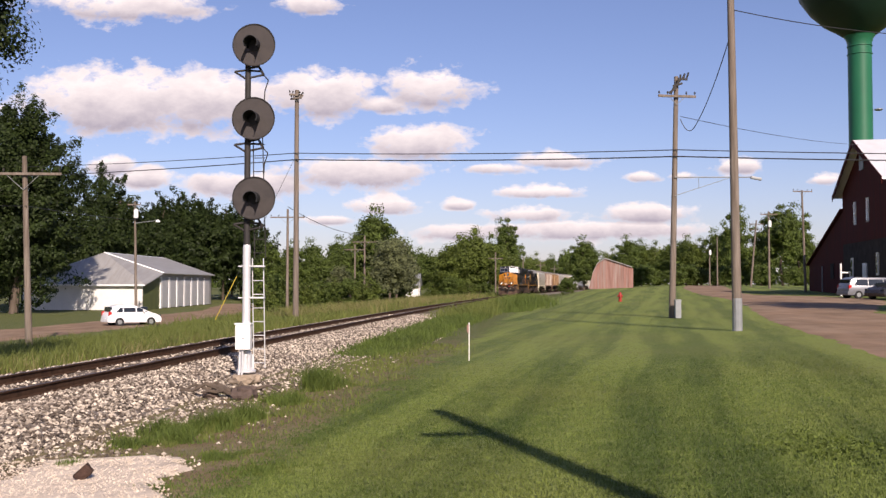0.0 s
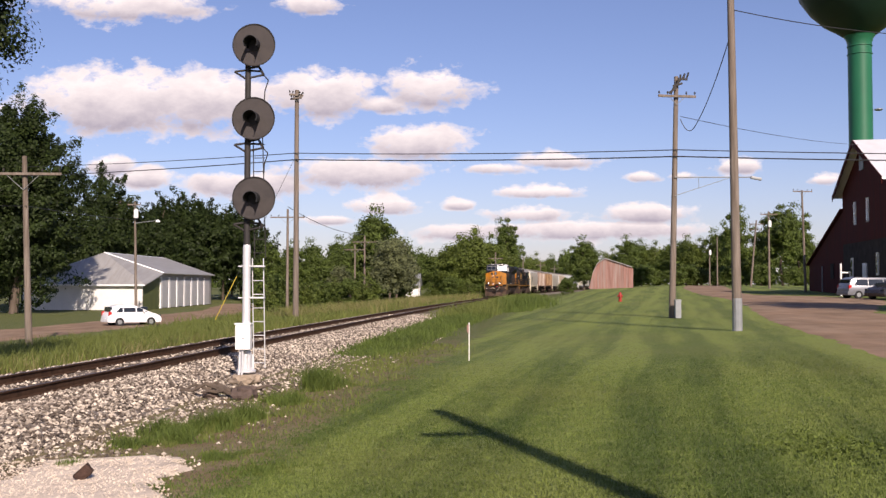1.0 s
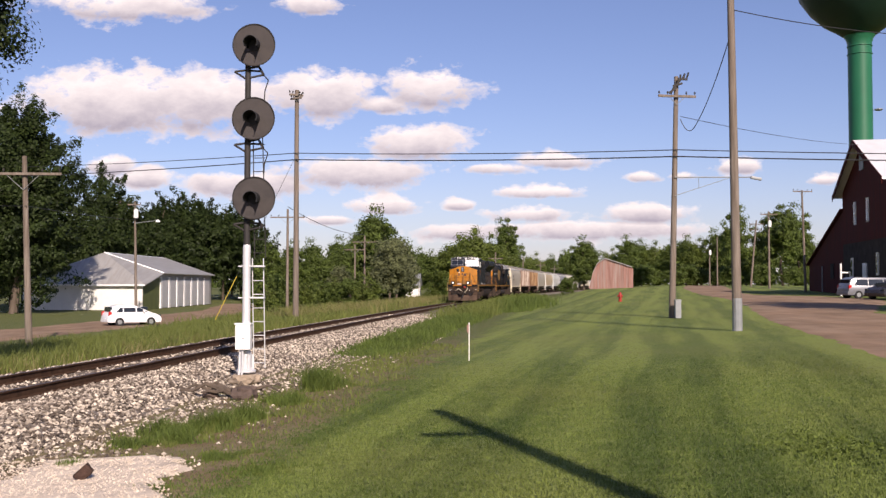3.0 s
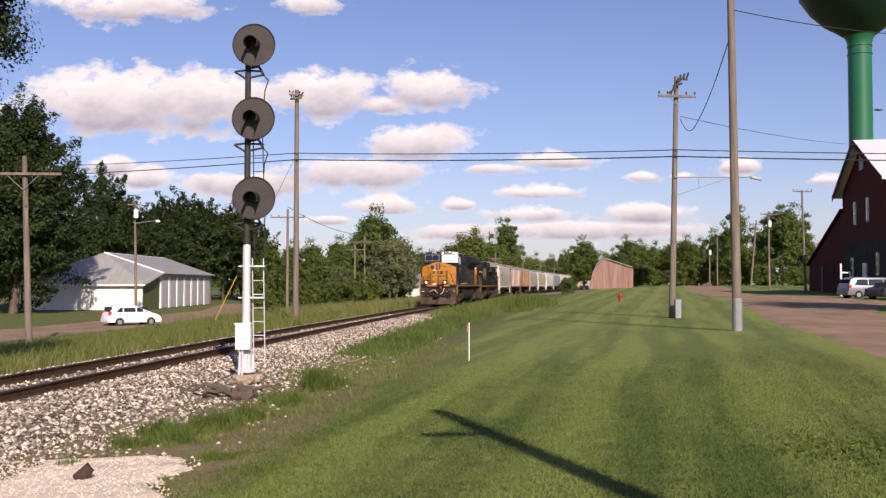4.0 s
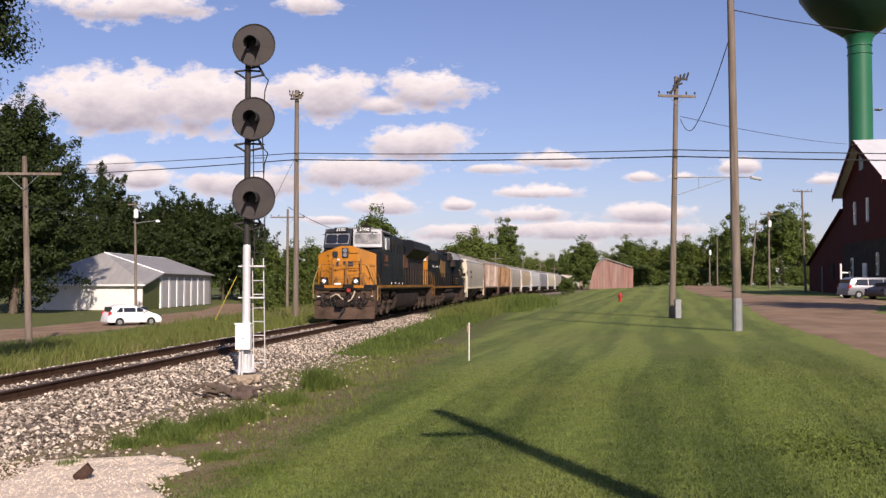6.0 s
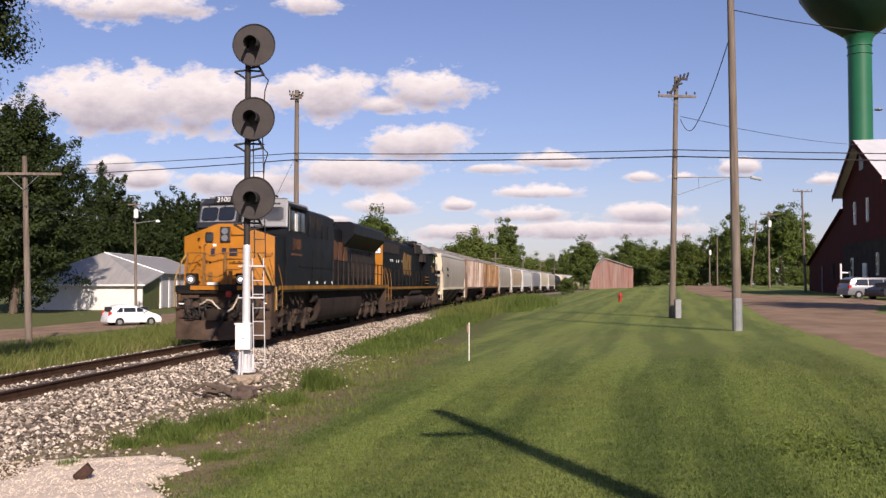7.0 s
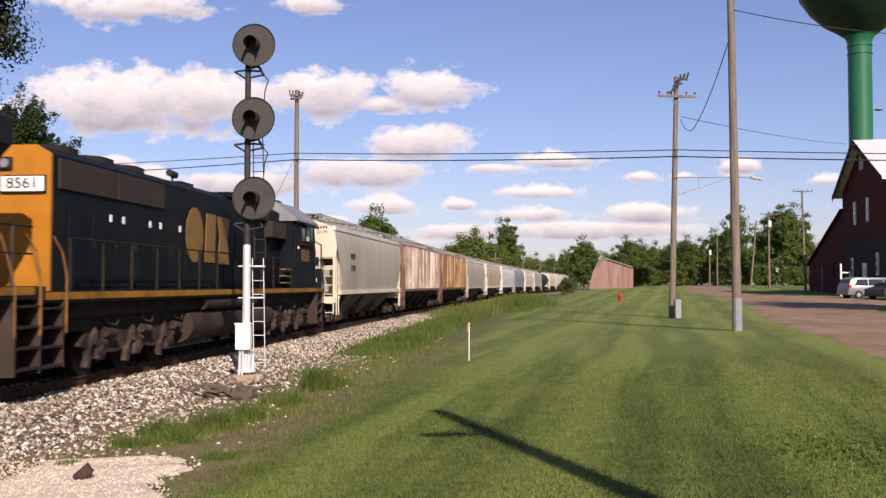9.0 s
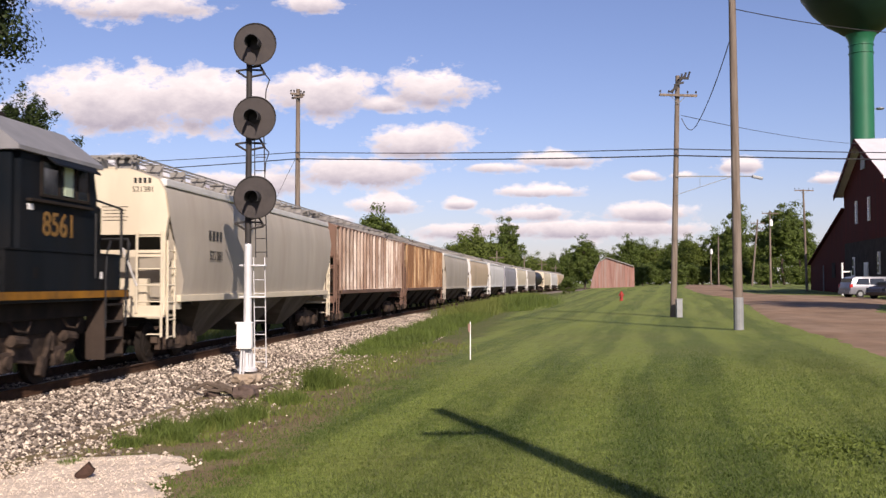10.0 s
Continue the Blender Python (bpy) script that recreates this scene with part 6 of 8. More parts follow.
        pipe(bm, [(-0.28, -0.1, zz + 0.06), (-0.05, -0.02, zz - 0.08), (0.36, -0.05, zz)], 0.024)
        pipe(bm, [(0.36, -0.05, zz), (0.24, 0.0, zz + 0.2), (0.02, 0, zz + 0.16)], 0.03)
        if cz > 5:
            pipe(bm, [(0.46, -0.02, zz - 0.12), (0.38, 0.0, zz - 0.35), (0.36, 0.02, zz - 0.62)], 0.014)
            pipe(bm, [(0.30, -0.05, zz + 0.06), (0.46, -0.02, zz - 0.12)], 0.014)
        part("step_bracket", bm, M["signal_black"], s)


signal()


# ---- poles and wires ----
def utility_pole(x, y, h, r, label, arms=(), transformer=0.0, lean=(0.0, 0.0), turn=0.0, top_gear=False, sink=0.3):
    z = ground_at(x, y)
    p = thing("utility_pole", pose(x, y, z, 0, 0, turn), label, "utility pole", "utility poles")
    lx, ly = lean
    bm = bmesh.new()
    fs = [k / 6 for k in range(7)]
    tube(bm, [(lx * f, ly * f, -sink + (h + sink) * f) for f in fs], [r * (1 - 0.35 * f) for f in fs], 12)
    part("shaft", bm, M["pole"], p, smooth=True)
    for drop, half, skew in arms:
        f = (h - drop) / h
        bm = bmesh.new()
        turned = Matrix.Rotation(radians(skew), 4, "Z")
        c = Vector((lx * f, ly * f - r - 0.05, h - drop))
        box(bm, c, (half * 2, 0.1, 0.12), turned, bevel=0.01)
        arm = part("crossarm", bm, M["pole"], p)
        bm = bmesh.new()
        for s in (-1, 1):
            e = c + turned @ Vector((s * half * 0.45, 0, 0))
            rod(bm, e, (lx * f, ly * f - r, h - drop - half * 0.42), 0.016, n=5)
        part("brace", bm, M["galv"], p)
        for s in (-0.95, -0.5, 0.5, 0.95):
            bm = bmesh.new()
            e = c + turned @ Vector((s * half, 0, 0.06))
            lathe(bm, [(0.015, 0), (0.015, 0.07), (0.05, 0.08), (0.045, 0.13), (0.05, 0.15), (0.02, 0.19)], 8, e)
            part("insulator", bm, M["signal_black"], arm)
    if transformer:
        bm = bmesh.new()
        lathe(bm, [(0.2, 0), (0.22, 0.05), (0.22, 0.72), (0.15, 0.8), (0.05, 0.9)], 14, (0, -r - 0.24, h - transformer))
        part("transformer", bm, M["white"], p, "pale transformer can")
    if top_gear:
        bm = bmesh.new()
        for k in range(3):
            a = radians(-35 + k * 18)
            tilt = Matrix.Rotation(a, 4, "Y")
            box(bm, (-0.25 + 0.25 * k + lx, -r - 0.1, h - 0.75 + 0.28 * k), (0.5, 0.09, 0.1), tilt)
            rod(bm, (0.1 + 0.18 * k + lx, -r - 0.1, h - 0.3 + 0.08 * k), (0.16 + 0.2 * k + lx, -r - 0.1, h + 0.05 + 0.05 * k), 0.05, n=7)
            rod(bm, (-0.35 + 0.12 * k + lx, -r - 0.1, h - 0.95 + 0.2 * k), (-0.1 + 0.2 * k + lx, -r - 0.1, h - 0.35 + 0.15 * k), 0.045, n=7)
        part("cutout_switch", bm, M["signal_black"], p, "dark fuse switch gear")
    return p


def wire(points, r, label="black overhead cable between poles", sag=0.0):
    """A cable through the points, hanging between each two."""
    bm = bmesh.new()
    line = [Vector(points[0])]
    for a, b in zip(points, points[1:]):
        a, b = Vector(a), Vector(b)
        line += [a.lerp(b, k / 12) - Vector((0, 0, sag * 4 * (k / 12) * (1 - k / 12))) for k in range(1, 13)]
    tube(bm, line, [r] * len(line), 5)
    return single("cable", bm, M["wire"], Matrix(), label, "cable", "overhead cables")


p_lawn_near = utility_pole(10.85, 36.0, 15.4, 0.178, "tall weathered wooden utility pole on the lawn", lean=(-0.15, 0))
bm = bmesh.new()
lathe(bm, [(0.186, -0.05), (0.186, 1.2)], 12)
part("pole_guard", bm, M["galv"], p_lawn_near, "grey steel guard round the foot")
p_lawn_far = utility_pole(11.65, 49.7, 12.35, 0.17, "wooden utility pole with crossarm and long street lamp arm", arms=((1.05, 1.0, 8),), top_gear=True, lean=(0.33, 0))
bm = bmesh.new()
rod(bm, (0.18, -0.2, 7.15), (4.05, -0.5, 7.12), 0.03)
rod(bm, (0.15, -0.2, 6.2), (2.9, -0.4, 7.1), 0.016)
rod(bm, (1.35, -0.3, 7.13), (1.35, -0.3, 6.6), 0.012)
part("lamp_arm", bm, M["galv"], p_lawn_far, "long steel lamp arm")
bm = bmesh.new()
box(bm, (4.2, -0.5, 7.06), (0.55, 0.22, 0.14), Matrix.Rotation(0.2, 4, "Y"), bevel=0.05)
part("lamp_head", bm, M["galv"], p_lawn_far)
bm = boxes(((0, 0, 0.45), (0.29, 0.29, 0.90)), ((0, 0, 0.91), (0.32, 0.32, 0.05)), bevel=0.02)
single("utility_pedestal", bm, M["galv"], pose(11.76, 48.9, ground_at(11.76, 48.9)), "grey-green metal utility pedestal beside a pole", "utility box")
utility_pole(-9.05, 60.0, 14.6, 0.19, "tall wooden utility pole beyond the track", arms=((0.35, 0.45, 30), (0.55, 0.45, -35)), sink=0.5)
utility_pole(-19.05, 45.0, 8.85, 0.17, "weathered wooden pole with a wide crossarm", arms=((0.85, 1.75, 3),), lean=(-0.35, 0))
p_lane = utility_pole(-29.85, 95.0, 11.0, 0.15, "wooden utility pole with a pale transformer", arms=((0.3, 0.6, 20),), transformer=1.6, lean=(-0.25, 0))
part("lamp_arm", rods(((-0.15, -0.15, 8.9), (2.0, -0.3, 9.15), 0.03)), M["galv"], p_lane)
bm = bmesh.new()
lathe(bm, [(0.05, 0.12), (0.16, 0.05), (0.22, -0.08), (0.2, -0.14)], 14, (2.1, -0.3, 9.12))
part("lamp_shade", bm, M["white"], p_lane, "white yard lamp shade")
utility_pole(-15.0, 94.0, 10.2, 0.16, "wooden line pole with crossarm beside the track", arms=((0.8, 1.65, 0),))
utility_pole(-10.7, 133.0, 9.6, 0.17, "wooden line pole with crossarm among trees", arms=((0.9, 1.6, 0),))
utility_pole(-13.2, 146.0, 8.9, 0.16, "wooden line pole with crossarm among trees", arms=((0.8, 1.6, 0),))
utility_pole(-7.6, 150.0, 8.4, 0.15, "bare wooden line pole among bushes")
utility_pole(9.6, 178.0, 8.3, 0.17, "wooden line pole with crossarm beside the track", arms=((1.2, 1.3, 0),))
utility_pole(17.0, 207.0, 8.0, 0.16, "bare wooden line pole beside the track")
utility_pole(24.5, 245.0, 8.0, 0.16, "wooden line pole with crossarm in the distance", arms=((1.0, 1.3, 0),))
utility_pole(32.0, 280.0, 7.6, 0.16, "wooden line pole in the distance", arms=((1.0, 1.2, 0),))
utility_pole(47.3, 150.0, 10.2, 0.17, "pale leaning pole with two short crossarms", arms=((0.6, 1.2, 10), (1.5, 1.0, 10)), lean=(1.0, 0))
utility_pole(43.5, 130.0, 10.3, 0.16, "wooden pole with crossarm and transformer", arms=((0.4, 1.2, 5),), transformer=2.1)
utility_pole(40.9, 110.0, 11.5, 0.15, "thin pole with a single crossarm behind the mill", arms=((0.15, 1.15, 8),), lean=(-0.3, 0))
utility_pole(46.5, 170.0, 6.4, 0.14, "wooden pole with two pale cans", transformer=1.0)
utility_pole(48.4, 172.0, 8.6, 0.14, "thin bare wooden pole near the woods")
p_near = utility_pole(4.9, -2.2, 11.0, 0.21, "wooden utility pole whose shadow crosses the lawn")
part("bracket_arm", boxes(((-0.50, -0.05, 9.4), (0.86, 0.12, 0.14)), bevel=0.01), M["pole"], p_near)
# main pair of cables across the track
for dz, r in ((0.0, 0.026), (-0.40, 0.034)):
    wire([(-40.0, 92.0, 12.9 + dz * 2.2), (-9.05, 59.8, 9.87 + dz), (11.95, 49.5, 8.65 + dz * 0.85), (37.0, 44.0, 7.7 + dz * 0.8)], r, sag=0.12)
wire([(10.75, 35.9, 12.0), (17.5, 38.0, 11.65), (40.0, 60.0, 17.1)], 0.018, "thin black cable from the tall pole", 0.1)
wire([(10.75, 35.9, 11.3), (12.75, 49.2, 9.75), (12.1, 49.4, 10.2)], 0.02, "slack black cable looping between two poles", 0.35)
wire([(12.1, 49.4, 10.35), (40.0, 92.0, 15.0)], 0.016, "thin black cable towards the mill", 0.3)
wire([(-45.0, 62.0, 7.2), (-19.2, 44.8, 5.4), (-30.1, 94.8, 8.1)], 0.015, "thin black cable between poles", 0.1)
wire([(-15.0, 94.0, 9.3), (-10.7, 133.0, 8.6)], 0.03, "line cables along the track", 0.7)
bm = bmesh.new()
rod(bm, (-14.1, 60.0, -0.6), (-9.1, 60.0, 9.7), 0.012, n=5)
guy = single("guy_wire", bm, M["wire"], Matrix(), "taut steel guy wire bracing a utility pole", "guy wire")
a, b = Vector((-14.1, 60.0, -0.6)), Vector((-9.1, 60.0, 9.7))
part("guard", rods((a.lerp(b, 0.02), a.lerp(b, 0.28), 0.022)), M["guard"], guy, "yellow guy guard")


# ---- buildings ----
def wall_panel(name, parent, mat, pts, thick, label=""):
    """A wall of given corners, pushed back by its thickness vector."""
    bm = bmesh.new()
    t = Vector(thick)
    lo, hi = [bm.verts.new(p) for p in pts], [bm.verts.new(Vector(p) + t) for p in pts]
    bm.faces.new(lo), bm.faces.new(hi[::-1])
    for i in range(len(pts)):
        j = (i + 1) % len(pts)
        bm.faces.new((lo[i], lo[j], hi[j], hi[i]))
    bmesh.ops.recalc_face_normals(bm, faces=bm.faces)
    return part(name, bm, mat, parent, label)


def storage_building():
    b = thing("storage_building", pose(0, 0, -1.12), "long white storage building with grey metal roof", "building")
    x0, x1, xm, y0, y1, y2 = -48.0, -34.2, -41.0, 111.0, 118.0, 144.0
    low, eave, ridge = 2.85, 4.25, 6.65
    wall_panel("front_wall", b, M["siding"], [(x0, y0, 0), (x1, y0, 0), (x1, y0, low), (x0, y0, low)], (0, 0.2, 0), "white front wall")
    wall_panel("porch_side", b, M["green_siding"], [(x1, y0 + 0.2, 0), (x1, y1, 0), (x1, y1, eave), (x1, y0 + 0.2, low)], (-0.2, 0, 0), "olive green side wall")
    wall_panel("side_wall", b, M["metal_roof"], [(x1, y1, 0), (x1, y2, 0), (x1, y2, eave), (x1, y1, eave)], (-0.2, 0, 0))
    wall_panel("back_wall", b, M["siding"], [(x0, y2, 0), (x1, y2, 0), (x1, y2, eave), (xm, y2, ridge - 0.1), (x0, y2, eave)], (0, -0.2, 0))
    wall_panel("far_wall", b, M["siding"], [(x0, y0, 0), (x0, y2, 0), (x0, y2, eave), (x0, y1, eave), (x0, y0, low)], (0.2, 0, 0))
    e = 0.45
    wall_panel("roof", b, M["metal_roof"], [(x1 + e, y1, eave - 0.1), (x1 + e, y2 + e, eave - 0.1), (xm, y2 + e, ridge), (xm, y1, ridge)], (0, 0, 0.12), "grey metal roof slope")
    wall_panel("roof", b, M["metal_roof"], [(x0 - e, y1, eave - 0.1), (x0 - e, y2 + e, eave - 0.1), (xm, y2 + e, ridge), (xm, y1, ridge)], (0, 0, 0.12), "grey metal roof slope")
    wall_panel("hip_roof", b, M["metal_roof"], [(x0 - e, y0 - e, low - 0.1), (x1 + e, y0 - e, low - 0.1), (xm, y1, ridge)], (0, 0, 0.12), "grey hipped roof end")
    wall_panel("hip_roof", b, M["metal_roof"], [(x1 + e, y0 - e, low - 0.1), (x1 + e, y1, eave - 0.1), (xm, y1, ridge)], (0, 0, 0.12), "grey hipped roof end")
    wall_panel("hip_roof", b, M["metal_roof"], [(x0 - e, y0 - e, low - 0.1), (x0 - e, y1, eave - 0.1), (xm, y1, ridge)], (0, 0, 0.12), "grey hipped roof end")
    part("ridge_cap", rods(((xm, y1, ridge + 0.1), (x1 + e, y1, eave + 0.03), 0.1), ((xm, y1, ridge + 0.1), (xm, y2, ridge + 0.1), 0.08)), M["white_roof"], b, "pale ridge flashing")
    part("gutter", boxes(((-41.1, y0 - e - 0.05, low - 0.03), (14.6, 0.14, 0.2))), M["white_roof"], b, "white eave gutter")
    for k in range(7):
        y = y1 + 1.6 + k * 3.55
        part("pilaster", boxes(((x1 + 0.06, y - 1.6, 1.9), (0.2, 0.5, 3.8))), M["door"], b, "white post between doors")
        d = part("garage_door", boxes(((x1 + 0.03, y + 0.2, 1.75), (0.1, 2.7, 3.4))), M["garage"], b, "pale grey garage door")
        for q in range(4):
            part("panel", boxes(((x1 + 0.09, y + 0.2, 0.5 + 0.85 * q), (0.04, 2.6, 0.835)), bevel=0.01), M["garage"], d)


storage_building()


def mill():
    """Tall dark red mill: a gabled block with a white metal roof and a lean-to on its far side."""
    a = math.degrees(math.atan2(-2.7, 15.0))
    b = thing("mill_building", pose(37.45, 81.5, ground_at(38, 90) - 0.15, 0, 0, a), "tall dark red mill building with white metal roof", "building")
    W, E, P = 17.4, 10.4, 14.5     # width along y, eaves, peak (local: face in x = 0, body to +x)
    D = 16.0
    wall_panel("stone_storey", b, M["stone"], [(0, 0, -0.6), (0, W, -0.6), (0, W, 5.2), (0, 0, 5.2)], (0.5, 0, 0), "dark stone ground storey")
    wall_panel("gable_wall", b, M["barn"], [(-0.02, 0, 5.2), (-0.02, W, 5.2), (-0.02, W, E), (-0.02, W * 0.53, P - 0.15), (-0.02, 0, E)], (0.3, 0, 0), "dark red boarded gable")
    wall_panel("side_wall", b, M["barn"], [(0.3, 0, -0.6), (D, 0, -0.6), (D, 0, E), (0.3, 0, E)], (0, 0.3, 0), "dark red side wall")
    wall_panel("back_wall", b, M["barn"], [(D, 0, -0.6), (D, W, -0.6), (D, W, E), (D, W / 2, P - 0.2), (D, 0, E)], (-0.3, 0, 0))
    wall_panel("far_wall", b, M["barn"], [(0.3, W, -0.6), (D, W, -0.6), (D, W, E), (0.3, W, E)], (0, -0.3, 0))
    e = 0.9
    m = W * 0.53
    for s, mat in ((-1, M["white_roof"]), (1, M["white_roof"])):
        yo, zo = (-e, E - 0.45) if s < 0 else (W + e, E - 0.45)
        wall_panel("roof", b, mat, [(-0.8, m, P), (D + 0.5, m, P), (D + 0.5, yo, zo), (-0.8, yo, zo)], (0, 0, 0.18), "white metal roof slope")
        wall_panel("barge_board", b, M["barn"], [(-0.86, m, P + 0.22), (-0.86, m, P - 0.35), (-0.86, yo, zo - 0.35), (-0.86, yo, zo + 0.22)], (0.05, 0, 0), "dark red barge board")
    part("corner_board", boxes(((-0.05, 0.1, 5.0), (0.12, 0.35, 10.5))), M["old_barn"], b, "lighter red corner board")
    # lean-to on the far side
    wall_panel("lean_to_wall", b, M["barn"], [(0, W, -0.6), (0, W + 18.0, -0.6), (0, W + 18.0, 3.5), (0, W, 8.6)], (0.3, 0, 0), "dark red lean-to wall")
    wall_panel("lean_to_end", b, M["barn"], [(0.3, W + 18.0, -0.6), (9, W + 18.0, -0.6), (9, W + 18.0, 3.5), (0.3, W + 18.0, 3.5)], (0, -0.3, 0))
    wall_panel("lean_to_roof", b, M["barn"], [(-0.3, W, 8.7), (9.3, W, 8.7), (9.3, W + 18.5, 3.4), (-0.3, W + 18.5, 3.4)], (0, 0, 0.15))

    def window(y, z, w, h):
        f = part("window", boxes(((-0.06, y, z), (0.12, w, h)), bevel=0.02), M["siding"], b, "narrow white-framed window")
        for k in range(2):
            part("pane", boxes(((-0.13, y, z - h * 0.22 + k * h * 0.44), (0.03, w * 0.55, h * 0.38))), M["glass"], f)
    window(7.2, 8.0, 0.75, 2.2), window(12.0, 8.0, 0.75, 2.2)
    window(4.0, 3.0, 0.7, 2.0), window(13.4, 2.8, 0.7, 1.9)
    part("loft_vent", boxes(((-0.06, 9.2, 12.6), (0.1, 1.5, 1.5)), bevel=0.02), M["galv"], b, "grey louvred loft vent")
    d = part("door", boxes(((-0.05, 8.6, 1.9), (0.12, 1.35, 2.5)), bevel=0.02), M["door"], b, "white door")
    part("door_panel", boxes(((-0.12, 8.6, 2.5), (0.03, 0.8, 0.9))), M["siding"], d)
    part("boarded_opening", boxes(((-0.04, 22.5, 2.6), (0.1, 1.4, 1.6))), M["stone"], b)
    part("downpipe", rods(((-0.1, 27.5, 0.3), (-0.1, 27.5, 3.2), 0.06)), M["galv"], b)


mill()
bm = bmesh.new()
rod(bm, (0, 0, 0), (0, 0, 2.9), 0.09)
rod(bm, (0.8, 0, 0), (0.8, 0, 2.2), 0.04)
for z in (1.3, 2.1):
    box(bm, (0.42, -0.02, z), (0.84, 0.05, 0.12))
single("wooden_rack", bm, M["white"], pose(35.3, 86.5, ground_at(35.3, 86.5)), "white-painted post and rails before the mill", "fence")


def old_barn():
    b = thing("barn", pose(26.2, 152.0, ground_at(26.2, 152) - 0.1, 0, 0, -9.8), "small weathered faded red barn", "barn")
    outline = [(-3.4, 0), (-2.9, 2.3), (-2.1, 4.0), (-0.9, 4.75), (3.3, 3.35), (3.4, 0)]
    lo, w = [], 14
    xs = np.linspace(-3.4, 3.4, w + 1)
    tops = np.interp(xs, [-3.4, -2.9, -2.1, -0.9, 3.3, 3.4], [0.2, 2.3, 4.0, 4.75, 3.35, 3.2])
    for k in range(w):
        bm = bmesh.new()
        prism(bm, [(xs[k] + 0.015, 0), (xs[k + 1] - 0.015, 0), (xs[k + 1] - 0.015, tops[k + 1]), (xs[k] + 0.015, tops[k])], 0, 0.1 + 0.02 * (k % 2))
        part("board", bm, M["old_barn"], b)
    bm = bmesh.new()
    prism(bm, [(u * 0.98, v * 0.98) for u, v in outline], 0.12, 9.0)
    part("body", bm, M["old_barn"], b)
    for p, q in zip(outline[1:], outline[2:5]):
        wall_panel("roof", b, M["metal_roof"], [(p[0], -0.3, p[1] + 0.02), (q[0], -0.3, q[1] + 0.02), (q[0], 9.3, q[1] + 0.02), (p[0], 9.3, p[1] + 0.02)], (0, 0, 0.1), "grey barn roof")


old_barn()


def small_house(x, y, w, h, wall, roof, label, turn=0.0):
    b = thing("house", pose(x, y, ground_at(x, y) - 0.1, 0, 0, turn), label, "house", "distant houses")
    bm = bmesh.new()
    prism(bm, [(-w / 2, 0), (w / 2, 0), (w / 2, h * 0.6), (0, h * 0.97), (-w / 2, h * 0.6)], 0, w * 1.3)
    part("wall", bm, wall, b)
    for s in (-1, 1):
        wall_panel("roof", b, roof, [(0, -0.3, h), (0, w * 1.35, h), (s * (w / 2 + 0.4), w * 1.35, h * 0.55), (s * (w / 2 + 0.4), -0.3, h * 0.55)], (0, 0, 0.12))
    for k in (-0.25, 0.25):
        f = part("window", boxes(((k * w, -0.03, h * 0.33), (0.9, 0.08, 1.2))), M["door"], b)
        part("pane", boxes(((k * w, -0.08, h * 0.33), (0.7, 0.04, 1.0))), M["glass"], f)
    return b


small_house(-4.2, 172, 3.4, 4.6, M["siding"], M["galv"], "small white house behind trackside bushes", 84)
small_house(-25.0, 205, 9.0, 6.3, M["siding"], M["brown_roof"], "white house with brown roof among trees", 78)
small_house(-31.5, 186, 6.5, 7.0, M["siding"], M["white_roof"], "pale gabled house among dark trees", 12)


def water_tower():
    b = thing("water_tower", pose(51.7, 120.0, 1.0), "green water tower with a dark bulbous tank", "water tower")
    bm = bmesh.new()
    lathe(bm, [(2.6, 0), (1.7, 3), (1.42, 6), (1.4, 30.2), (1.43, 30.6), (1.6, 31.2), (2.0, 31.8)], 32)
    part("stem", bm, M["tower"], b, "bright green stem", True)
    bm = bmesh.new()
    lathe(bm, [(1.9, 31.6), (2.8, 32.3), (4.2, 33.2), (5.8, 34.8), (7.0, 36.6), (7.5, 38.6), (7.3, 40.5), (5.5, 42.8), (2.5, 44)], 40)
    part("tank", bm, M["shaded_tank_green"], b, "green water tank, colour darkened for shade", True)
    for z in (29.2, 30.2):
        bm = bmesh.new()
        lathe(bm, [(1.4, z), (1.49, z + 0.03), (1.49, z + 0.12), (1.4, z + 0.15)], 32)
        part("band", bm, M["tower"], b)
    bm = bmesh.new()
    lathe(bm, [(0.35, 0), (0.5, 0.1), (0.5, 0.2)], 10, (2.0, -0.5, 22.2))
    rod(bm, (1.4, -0.4, 22.3), (2.0, -0.5, 22.3), 0.05)
    part("antenna", bm, M["galv"], b)


water_tower()


